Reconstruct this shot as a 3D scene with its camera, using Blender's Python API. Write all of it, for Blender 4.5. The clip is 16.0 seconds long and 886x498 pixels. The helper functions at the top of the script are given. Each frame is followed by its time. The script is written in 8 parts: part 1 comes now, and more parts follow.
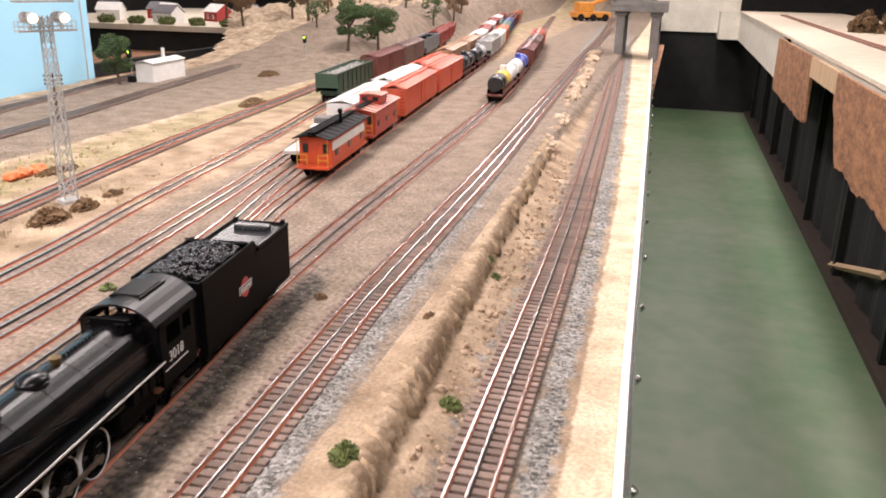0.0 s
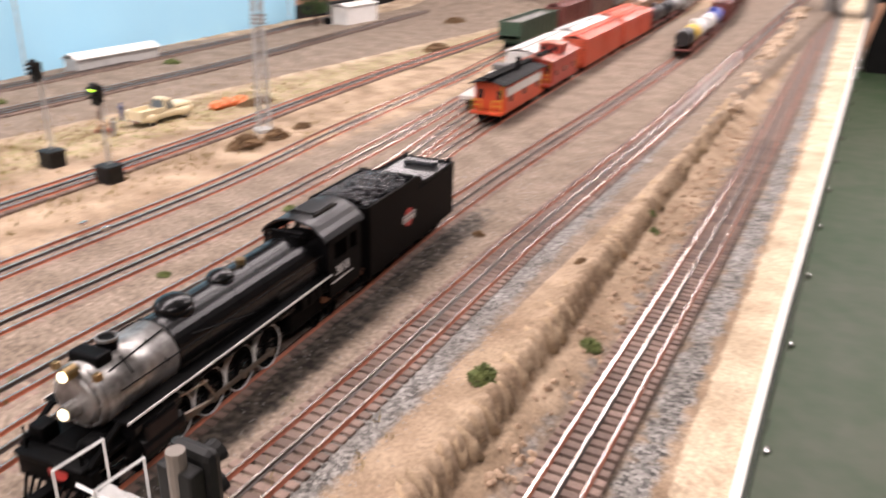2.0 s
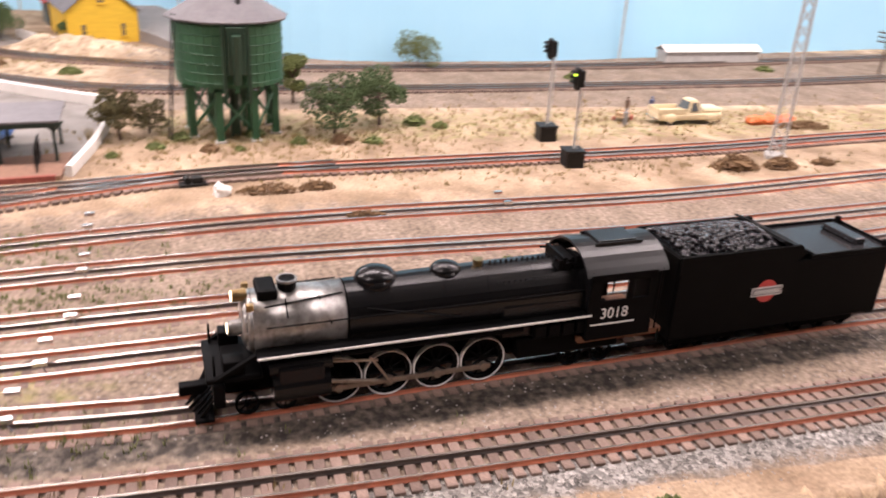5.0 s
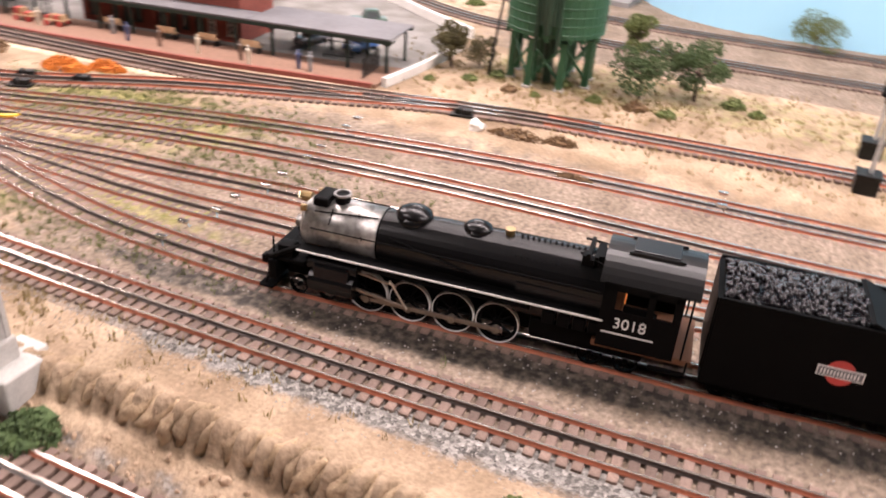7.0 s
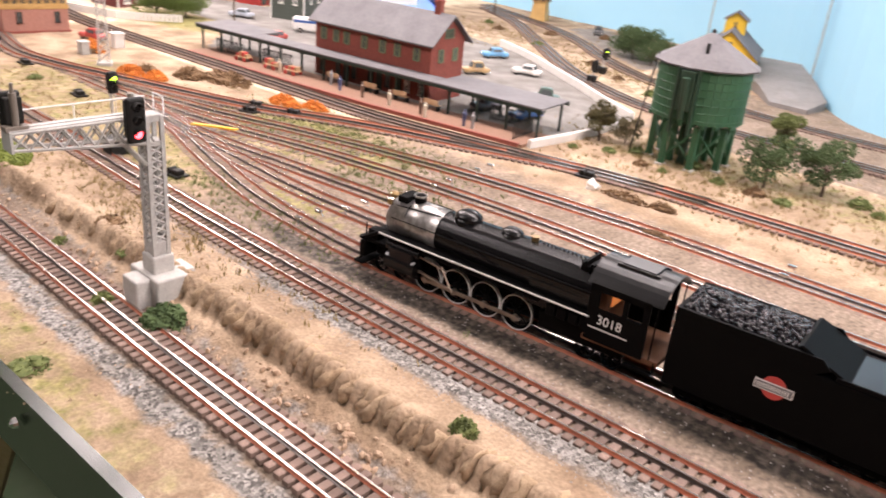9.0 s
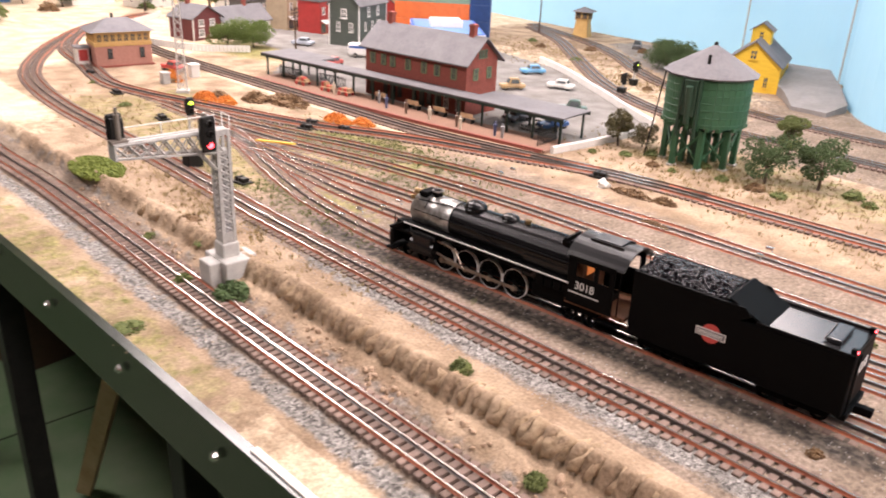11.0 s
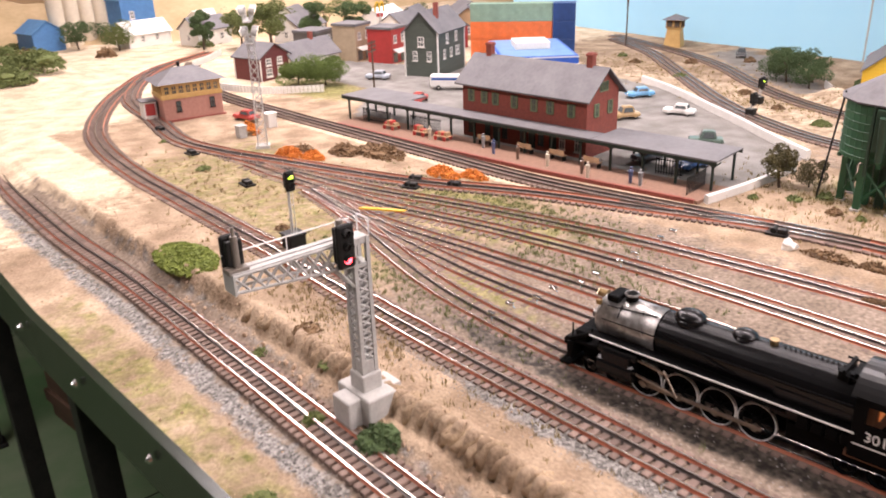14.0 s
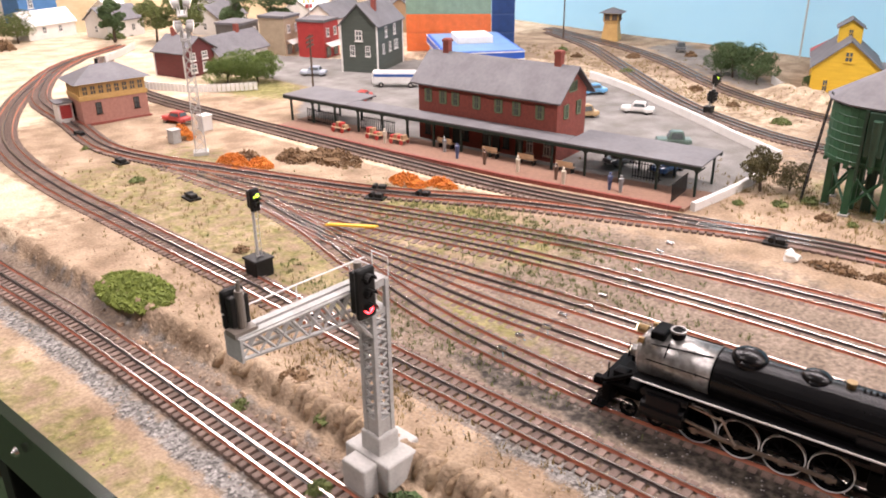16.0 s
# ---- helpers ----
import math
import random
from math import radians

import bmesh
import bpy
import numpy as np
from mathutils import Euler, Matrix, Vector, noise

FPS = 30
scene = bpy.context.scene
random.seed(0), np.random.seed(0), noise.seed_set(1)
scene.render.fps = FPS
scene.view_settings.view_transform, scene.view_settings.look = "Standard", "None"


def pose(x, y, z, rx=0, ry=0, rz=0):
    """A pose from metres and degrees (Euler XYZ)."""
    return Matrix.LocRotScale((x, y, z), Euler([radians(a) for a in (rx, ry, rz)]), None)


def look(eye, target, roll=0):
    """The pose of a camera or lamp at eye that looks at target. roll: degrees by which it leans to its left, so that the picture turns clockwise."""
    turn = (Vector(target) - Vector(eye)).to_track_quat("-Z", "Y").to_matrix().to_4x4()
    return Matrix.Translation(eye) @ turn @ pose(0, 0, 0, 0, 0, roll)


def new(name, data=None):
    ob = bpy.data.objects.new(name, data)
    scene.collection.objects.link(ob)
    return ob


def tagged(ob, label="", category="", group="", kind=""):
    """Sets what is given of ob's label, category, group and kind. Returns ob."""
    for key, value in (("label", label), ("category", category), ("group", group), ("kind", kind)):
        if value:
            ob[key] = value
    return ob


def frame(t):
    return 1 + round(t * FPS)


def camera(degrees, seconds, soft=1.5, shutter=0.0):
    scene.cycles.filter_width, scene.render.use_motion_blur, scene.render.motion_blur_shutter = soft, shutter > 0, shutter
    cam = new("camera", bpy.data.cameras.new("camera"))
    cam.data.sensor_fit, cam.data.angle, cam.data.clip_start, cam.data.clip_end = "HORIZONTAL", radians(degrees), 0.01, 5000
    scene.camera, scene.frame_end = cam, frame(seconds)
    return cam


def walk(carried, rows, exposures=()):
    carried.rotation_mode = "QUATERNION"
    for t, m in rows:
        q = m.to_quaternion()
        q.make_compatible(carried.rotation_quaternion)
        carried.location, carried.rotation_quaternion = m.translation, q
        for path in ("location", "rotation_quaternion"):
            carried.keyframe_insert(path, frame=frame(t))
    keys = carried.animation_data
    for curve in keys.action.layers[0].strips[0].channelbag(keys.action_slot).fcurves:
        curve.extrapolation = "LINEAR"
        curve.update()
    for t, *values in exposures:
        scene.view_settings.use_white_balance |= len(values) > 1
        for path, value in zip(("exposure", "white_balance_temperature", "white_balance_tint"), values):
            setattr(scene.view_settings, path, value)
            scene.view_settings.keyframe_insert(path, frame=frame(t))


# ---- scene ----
cam = camera(58.0, 16.0, soft=1.8, shutter=0.8)
PATH = [
    (0, (0.42, 0.379, 0.337), (-0.081, 2.205, -0.307), 1.1),
    (0.5, (0.422, 0.357, 0.34), (-0.096, 2.173, -0.32), 1.2),
    (1, (0.422, 0.343, 0.341), (-0.153, 2.131, -0.347), 1.5),
    (1.5, (0.427, 0.338, 0.341), (-0.253, 2.075, -0.38), 2.1),
    (2, (0.448, 0.353, 0.336), (-0.43, 1.98, -0.425), 1.5),
    (2.5, (0.498, 0.384, 0.342), (-0.658, 1.796, -0.478), -1.1),
    (3, (0.536, 0.428, 0.332), (-0.849, 1.602, -0.508), -3.1),
    (3.5, (0.54, 0.474, 0.337), (-0.958, 1.484, -0.521), -3.5),
    (4, (0.538, 0.534, 0.343), (-0.999, 1.496, -0.499), 1.4),
    (4.5, (0.554, 0.594, 0.329), (-1.17, 1.229, -0.462), 1.8),
    (5, (0.545, 0.619, 0.331), (-1.228, 1.066, -0.481), 3.1),
    (5.2, (0.549, 0.639, 0.33), (-1.235, 1.001, -0.498), 3.4),
    (7.3, (0.551, 0.962, 0.372), (-1.02, 0.177, -0.585), 5.3),
    (7.5, (0.566, 0.98, 0.373), (-1.011, 0.156, -0.54), 7.0),
    (8, (0.6, 1.069, 0.388), (-0.936, 0.103, -0.453), 6.9),
    (8.5, (0.627, 1.142, 0.388), (-0.838, 0.064, -0.444), 6.3),
    (9, (0.616, 1.156, 0.376), (-0.759, -0.047, -0.438), 5.6),
    (9.2, (0.606, 1.165, 0.369), (-0.743, -0.077, -0.431), 5.3),
    (11.3, (0.697, 1.322, 0.415), (-0.524, -0.056, -0.365), 0.8),
    (11.5, (0.687, 1.322, 0.407), (-0.504, -0.087, -0.365), -0.5),
    (12, (0.695, 1.29, 0.418), (-0.474, -0.138, -0.354), -0.8),
    (12.5, (0.683, 1.225, 0.423), (-0.46, -0.226, -0.344), -1.2),
    (13, (0.668, 1.162, 0.425), (-0.461, -0.302, -0.338), -1.8),
    (13.5, (0.652, 1.098, 0.432), (-0.494, -0.349, -0.337), -1.8),
    (14, (0.634, 1.046, 0.432), (-0.542, -0.375, -0.341), -1.9),
    (14.5, (0.623, 0.995, 0.431), (-0.597, -0.383, -0.351), -1.7),
    (15, (0.614, 0.962, 0.439), (-0.639, -0.376, -0.362), -1.6),
    (15.5, (0.618, 0.927, 0.435), (-0.677, -0.369, -0.367), -1.2),
    (16, (0.631, 0.898, 0.432), (-0.7, -0.361, -0.37), -0.7),
]
walk(cam, [(t, look(eye, target, roll)) for t, eye, target, roll in PATH], exposures=[(0, -0.06, 6500, 11), (3, -0.26, 6550, 16), (5, 0.0, 6700, 19), (8.5, 0.10, 6650, 15), (12, 0.08, 6650, 16), (14, -0.08, 6600, 17), (16, -0.12, 6500, 15)])

# ---- world and lights ----
world = bpy.data.worlds.new("room_air")
scene.world = world
world.use_nodes = True
world.node_tree.nodes["Background"].inputs["Color"].default_value = (1.0, 0.93, 0.90, 1)
world.node_tree.nodes["Background"].inputs["Strength"].default_value = 0.03

LAMP_W = 36.0
CEIL_Z = 1.55


def ceiling_lamp(x, y, sx, sy, watts):
    """A fluorescent panel under the ceiling."""
    light = bpy.data.lights.new("ceiling_lamp", "AREA")
    light.shape, light.size, light.size_y, light.energy = "RECTANGLE", sx, sy, watts
    light.color = (1.0, 0.90, 0.89)
    ob = new("ceiling_lamp", light)
    ob.location = (x, y, CEIL_Z - 0.06)
    return ob


# those with x above 0 are unseen, added to brighten the aisle floor
LAMPS = [(-0.45, -1.0, 0.30, 1.2), (-0.45, 0.55, 0.30, 1.2), (-0.45, 2.0, 0.30, 1.2), (-0.55, 3.9, 0.30, 1.2), (-2.5, -0.3, 0.60, 1.2), (0.75, 2.6, 0.3, 1.2), (0.70, 5.2, 0.3, 1.2), (0.65, 7.8, 0.3, 1.2), (1.15, -0.6, 0.3, 1.2), (-1.2, -2.1, 0.3, 1.2), (-0.7, 5.9, 0.3, 1.2), (-0.9, 8.2, 0.3, 1.2), (-2.7, 5.4, 0.6, 1.2)]
for lx, ly, lsx, lsy in LAMPS:
    ceiling_lamp(lx, ly, lsx, lsy, LAMP_W * (0.95 if lx > 1 else 1.2 if ly < -0.2 else 1.1 if ly > 3 else 1.0))


# ---- materials ----
def mat(name, base, rough=0.7, second=None, scale=60.0, bump=0.0, metal=0.0, fine=6.0, spec=0.5, amount=0.55, rand=0.0, stretch=(1, 1, 1)):
    """A surface with blotches at one scale, grain at a finer one, and relief."""
    m = bpy.data.materials.new(name)
    m.use_nodes = True
    nt = m.node_tree
    b = nt.nodes["Principled BSDF"]
    b.inputs["Roughness"].default_value, b.inputs["Metallic"].default_value = rough, metal
    b.inputs["Specular IOR Level"].default_value = spec
    second = second or tuple(c * 0.72 for c in base)
    co = nt.nodes.new("ShaderNodeTexCoord")
    mp = nt.nodes.new("ShaderNodeMapping")
    mp.inputs["Scale"].default_value = stretch
    nt.links.new(co.outputs["Object"], mp.inputs["Vector"])
    n1, n2 = nt.nodes.new("ShaderNodeTexNoise"), nt.nodes.new("ShaderNodeTexNoise")
    for n, s in ((n1, scale), (n2, scale * fine)):
        n.inputs["Scale"].default_value, n.inputs["Detail"].default_value = s, 5
        nt.links.new(mp.outputs["Vector"], n.inputs["Vector"])
    mul = nt.nodes.new("ShaderNodeMath")
    mul.operation = "ADD"
    half = nt.nodes.new("ShaderNodeMath")
    half.operation, half.inputs[1].default_value = "MULTIPLY_ADD", 0.6
    nt.links.new(n2.outputs["Fac"], half.inputs[0])
    half.inputs[2].default_value = -0.3
    nt.links.new(n1.outputs["Fac"], mul.inputs[0])
    nt.links.new(half.outputs[0], mul.inputs[1])
    ramp = nt.nodes.new("ShaderNodeValToRGB")
    ramp.color_ramp.elements[0].position, ramp.color_ramp.elements[1].position = 0.5 - amount / 2, 0.5 + amount / 2
    ramp.color_ramp.elements[0].color, ramp.color_ramp.elements[1].color = (*second, 1), (*base, 1)
    nt.links.new(mul.outputs[0], ramp.inputs["Fac"])
    out = ramp.outputs["Color"]
    if rand:
        info = nt.nodes.new("ShaderNodeObjectInfo")
        hsv = nt.nodes.new("ShaderNodeHueSaturation")
        rng = nt.nodes.new("ShaderNodeMapRange")
        rng.inputs["To Min"].default_value, rng.inputs["To Max"].default_value = 1 - rand, 1 + rand
        nt.links.new(info.outputs["Random"], rng.inputs["Value"])
        nt.links.new(rng.outputs["Result"], hsv.inputs["Value"])
        nt.links.new(out, hsv.inputs["Color"])
        out = hsv.outputs["Color"]
    nt.links.new(out, b.inputs["Base Color"])
    if bump:
        bp = nt.nodes.new("ShaderNodeBump")
        bp.inputs["Strength"].default_value, bp.inputs["Distance"].default_value = bump, 0.002
        nt.links.new(mul.outputs[0], bp.inputs["Height"])
        nt.links.new(bp.outputs["Normal"], b.inputs["Normal"])
    return m


def glow(name, color, strength):
    m = mat(name, color, 0.3)
    b = m.node_tree.nodes["Principled BSDF"]
    b.inputs["Emission Color"].default_value, b.inputs["Emission Strength"].default_value = (*color, 1), strength
    return m


def terrain_material():
    """Scenery ground: dirt, gravel, pale sand, grass and coal ash, mixed by the zones attribute with ragged borders."""
    m = bpy.data.materials.new("scenery_ground")
    m.use_nodes = True
    nt = m.node_tree
    b = nt.nodes["Principled BSDF"]
    b.inputs["Roughness"].default_value, b.inputs["Specular IOR Level"].default_value = 0.95, 0.15
    co = nt.nodes.new("ShaderNodeTexCoord")

    def noise_at(scale, detail=4):
        n = nt.nodes.new("ShaderNodeTexNoise")
        n.inputs["Scale"].default_value, n.inputs["Detail"].default_value = scale, detail
        nt.links.new(co.outputs["Object"], n.inputs["Vector"])
        return n.outputs["Fac"]

    def ramp(fac, lo, hi, a, c):
        r = nt.nodes.new("ShaderNodeValToRGB")
        r.color_ramp.elements[0].position, r.color_ramp.elements[1].position = lo, hi
        r.color_ramp.elements[0].color, r.color_ramp.elements[1].color = (*a, 1), (*c, 1)
        nt.links.new(fac, r.inputs["Fac"])
        return r.outputs["Color"]

    def stones(scale, a, c):
        v = nt.nodes.new("ShaderNodeTexVoronoi")
        v.inputs["Scale"].default_value = scale
        nt.links.new(co.outputs["Object"], v.inputs["Vector"])
        bw = nt.nodes.new("ShaderNodeSeparateColor")
        nt.links.new(v.outputs["Color"], bw.inputs["Color"])
        return ramp(bw.outputs["Red"], 0.0, 1.0, a, c), v.outputs["Distance"]

    broad, fine = noise_at(14), noise_at(260, 3)
    gravel, dist = stones(330, (0.075, 0.072, 0.068), (0.36, 0.345, 0.325))
    dirt = ramp(broad, 0.35, 0.7, (0.25, 0.180, 0.122), (0.45, 0.345, 0.245))
    sand = ramp(broad, 0.3, 0.7, (0.50, 0.40, 0.285), (0.66, 0.55, 0.41))
    grass = ramp(noise_at(90), 0.35, 0.65, (0.15, 0.15, 0.05), (0.31, 0.27, 0.125))
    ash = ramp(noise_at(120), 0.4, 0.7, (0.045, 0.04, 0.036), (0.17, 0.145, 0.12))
    tarmac = ramp(noise_at(9), 0.3, 0.7, (0.185, 0.176, 0.166), (0.25, 0.240, 0.228))
    ballast = ramp(noise_at(170, 6), 0.32, 0.68, (0.150, 0.117, 0.091), (0.300, 0.240, 0.190))
    z1, z2 = nt.nodes.new("ShaderNodeAttribute"), nt.nodes.new("ShaderNodeAttribute")
    z1.attribute_name, z2.attribute_name = "zones", "zones_b"
    s1, s2 = nt.nodes.new("ShaderNodeSeparateColor"), nt.nodes.new("ShaderNodeSeparateColor")
    nt.links.new(z1.outputs["Color"], s1.inputs["Color"])
    nt.links.new(z2.outputs["Color"], s2.inputs["Color"])
    ragged = noise_at(55, 6)
    color = dirt
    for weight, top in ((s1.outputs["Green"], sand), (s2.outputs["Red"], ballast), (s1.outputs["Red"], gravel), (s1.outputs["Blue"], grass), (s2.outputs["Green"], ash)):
        add = nt.nodes.new("ShaderNodeMath")
        add.operation = "ADD"
        nt.links.new(weight, add.inputs[0])
        nt.links.new(ragged, add.inputs[1])
        rng = nt.nodes.new("ShaderNodeMapRange")
        rng.inputs["From Min"].default_value, rng.inputs["From Max"].default_value = 0.85, 1.15
        nt.links.new(add.outputs[0], rng.inputs["Value"])
        mix = nt.nodes.new("ShaderNodeMix")
        mix.data_type = "RGBA"
        nt.links.new(rng.outputs["Result"], mix.inputs["Factor"])
        nt.links.new(color, mix.inputs["A"])
        nt.links.new(top, mix.inputs["B"])
        color = mix.outputs["Result"]
    mix = nt.nodes.new("ShaderNodeMix")
    mix.data_type = "RGBA"
    nt.links.new(s2.outputs["Blue"], mix.inputs["Factor"])
    nt.links.new(color, mix.inputs["A"])
    nt.links.new(tarmac, mix.inputs["B"])
    spot = ramp(fine, 0.3, 0.7, (0.76, 0.76, 0.76), (1.16, 1.16, 1.16))
    rough_part = nt.nodes.new("ShaderNodeMapRange")
    rough_part.inputs["To Min"].default_value, rough_part.inputs["To Max"].default_value = 1.0, 0.2
    nt.links.new(s2.outputs["Blue"], rough_part.inputs["Value"])
    mul = nt.nodes.new("ShaderNodeMix")
    mul.data_type, mul.blend_type = "RGBA", "MULTIPLY"
    nt.links.new(rough_part.outputs["Result"], mul.inputs["Factor"])
    nt.links.new(mix.outputs["Result"], mul.inputs["A"])
    nt.links.new(spot, mul.inputs["B"])
    stain = nt.nodes.new("ShaderNodeMix")
    stain.data_type, stain.blend_type = "RGBA", "MULTIPLY"
    stain.inputs["Factor"].default_value = 1.0
    nt.links.new(mul.outputs["Result"], stain.inputs["A"])
    nt.links.new(ramp(noise_at(21, 9), 0.36, 0.62, (0.80, 0.78, 0.74), (1.10, 1.09, 1.07)), stain.inputs["B"])
    nt.links.new(stain.outputs["Result"], b.inputs["Base Color"])
    bp = nt.nodes.new("ShaderNodeBump")
    bp.inputs["Strength"].default_value, bp.inputs["Distance"].default_value = 0.7, 0.0025
    h = nt.nodes.new("ShaderNodeMath")
    h.operation = "ADD"
    stony = nt.nodes.new("ShaderNodeMath")
    stony.operation = "MULTIPLY"
    nt.links.new(dist, stony.inputs[0])
    nt.links.new(s1.outputs["Red"], stony.inputs[1])
    grain = nt.nodes.new("ShaderNodeMath")
    grain.operation = "MULTIPLY_ADD"
    grain.inputs[1].default_value = 0.7
    nt.links.new(noise_at(75, 5), grain.inputs[0])
    nt.links.new(fine, grain.inputs[2])
    nt.links.new(grain.outputs[0], h.inputs[0])
    nt.links.new(stony.outputs[0], h.inputs[1])
    nt.links.new(h.outputs[0], bp.inputs["Height"])
    nt.links.new(bp.outputs["Normal"], b.inputs["Normal"])
    return m


GROUND = terrain_material()
RAIL_RUST = mat("rusty_rail", (0.52, 0.165, 0.085), 0.7, (0.28, 0.10, 0.06), 30, fine=5.0)
RAIL_BROWN = mat("grimy_brown_rail", (0.17, 0.115, 0.085), 0.7, (0.09, 0.065, 0.05), 40)
RAIL_TOP = mat("polished_rail_head", (0.72, 0.66, 0.60), 0.25, (0.5, 0.42, 0.36), 60, metal=0.9)
RAIL_DARK = mat("blackened_rail", (0.065, 0.055, 0.05), 0.4, (0.09, 0.07, 0.06), 80, metal=0.4)
TIE = mat("weathered_tie_wood", (0.215, 0.150, 0.120), 0.9, (0.115, 0.080, 0.064), 120, bump=0.5, rand=0.3)
FASCIA_GREEN = mat("dark_green_paint", (0.018, 0.027, 0.015), 0.25, (0.013, 0.018, 0.011), 25)
WHITE_EDGE = mat("white_edge_paint", (0.66, 0.63, 0.58), 0.55, (0.68, 0.64, 0.58), 40)
CARPET = mat("green_floor_paint", (0.070, 0.145, 0.060), 0.5, (0.165, 0.200, 0.130), 1.5, fine=7, amount=0.45)
BLACK_CLOTH = mat("black_curtain_cloth", (0.006, 0.006, 0.006), 0.95, (0.014, 0.014, 0.013), 9)
BLACK_PAINT = mat("black_paint", (0.008, 0.008, 0.008), 0.5, (0.018, 0.017, 0.015), 40, spec=0.2)
OSB = mat("brown_strand_board", (0.40, 0.19, 0.085), 0.8, (0.17, 0.075, 0.035), 36, bump=0.3, fine=3.0, amount=0.4, stretch=(1, 0.4, 1))
CREAM = mat("cream_board_paint", (0.72, 0.68, 0.58), 0.6, (0.58, 0.53, 0.44), 8)
PINE = mat("bare_pine", (0.62, 0.44, 0.27), 0.7, (0.45, 0.29, 0.16), 20, stretch=(1, 1, 0.2))
SKY_BLUE = mat("sky_blue_backdrop_paint", (0.36, 0.66, 0.82), 0.6, (0.31, 0.61, 0.80), 1.3, amount=0.6)
PLASTER = mat("dim_room_wall_paint", (0.10, 0.095, 0.09), 0.8, (0.075, 0.07, 0.068), 5)
CEILING = mat("grey_ceiling_paint", (0.22, 0.21, 0.20), 0.9, (0.18, 0.17, 0.165), 5)
CONCRETE = mat("model_concrete", (0.50, 0.485, 0.45), 0.85, (0.36, 0.35, 0.33), 70, bump=0.3)
STEEL_GREY = mat("light_grey_painted_steel", (0.47, 0.465, 0.44), 0.55, (0.31, 0.30, 0.28), 70)
CHROME = mat("bright_steel", (0.75, 0.74, 0.72), 0.22, metal=1.0)


# ---- mesh helpers ----
def to_mesh(name, bm, material):
    me = bpy.data.meshes.new(name)
    bmesh.ops.recalc_face_normals(bm, faces=bm.faces)
    bm.to_mesh(me)
    bm.free()
    for mm in (material if isinstance(material, (list, tuple)) else (material,)):
        me.materials.append(mm)
    return me


def part(name, bm, material, parent=None, label="", smooth=False):
    me = to_mesh(name, bm, material)
    if smooth:
        for p in me.polygons:
            p.use_smooth = True
    ob = new(name, me)
    if parent:
        ob.parent = parent
    if label:
        ob["label"] = label
    return ob


def thing(name, label, category, at=(0, 0, 0), turn=0.0, group="", kind=""):
    ob = new(name)
    ob.empty_display_size = 0.02
    ob.matrix_basis = pose(at[0], at[1], at[2], 0, 0, turn)
    return tagged(ob, label, category, group, kind)


def box(bm, x0, x1, y0, y1, z0, z1, bevel=0.0, mi=0, m=None):
    c = bmesh.ops.create_cube(bm, size=1.0, matrix=Matrix.Translation(((x0 + x1) / 2, (y0 + y1) / 2, (z0 + z1) / 2)) @ Matrix.Diagonal((x1 - x0, y1 - y0, z1 - z0, 1)))
    vs = c["verts"]
    if bevel:
        es = list({e for v in vs for e in v.link_edges})
        r = bmesh.ops.bevel(bm, geom=es, offset=bevel, segments=2, affect="EDGES", profile=0.5)
        vs = list({v for f in r["faces"] for v in f.verts} | {v for v in vs if v.is_valid})
    if m is not None:
        bmesh.ops.transform(bm, matrix=m, verts=vs)
    if mi:
        for f in {f for v in vs for f in v.link_faces}:
            f.material_index = mi
    return bm


def rod(bm, a, b, r, r2=None, seg=8, mi=0):
    a, b = Vector(a), Vector(b)
    d = b - a
    m = Matrix.Translation((a + b) / 2) @ d.to_track_quat("Z", "Y").to_matrix().to_4x4()
    c = bmesh.ops.create_cone(bm, cap_ends=True, segments=seg, radius1=r, radius2=r if r2 is None else r2, depth=d.length, matrix=m)
    if mi:
        for f in {f for v in c["verts"] for f in v.link_faces}:
            f.material_index = mi
    return bm


def ball(bm, c, r, sx=1, sy=1, sz=1, sub=2, rough=0.0, seed=0):
    o = bmesh.ops.create_icosphere(bm, subdivisions=sub, radius=1.0)
    for v in o["verts"]:
        k = 1 + rough * noise.noise(v.co * 1.9 + Vector((seed * 3.1, seed * 1.7, 0)))
        v.co = Vector((c[0] + v.co.x * r * sx * k, c[1] + v.co.y * r * sy * k, c[2] + v.co.z * r * sz * k))
    return bm


def slab(bm, poly, z0, z1, mi=0):
    """A flat plate with the outline poly, from z0 up to z1."""
    lo, hi = [bm.verts.new((x, y, z0)) for x, y in poly], [bm.verts.new((x, y, z1)) for x, y in poly]
    fs = [bm.faces.new(lo[::-1]), bm.faces.new(hi)]
    n = len(poly)
    for i in range(n):
        fs.append(bm.faces.new((lo[i], lo[(i + 1) % n], hi[(i + 1) % n], hi[i])))
    for f in fs:
        f.material_index = mi
    return bm


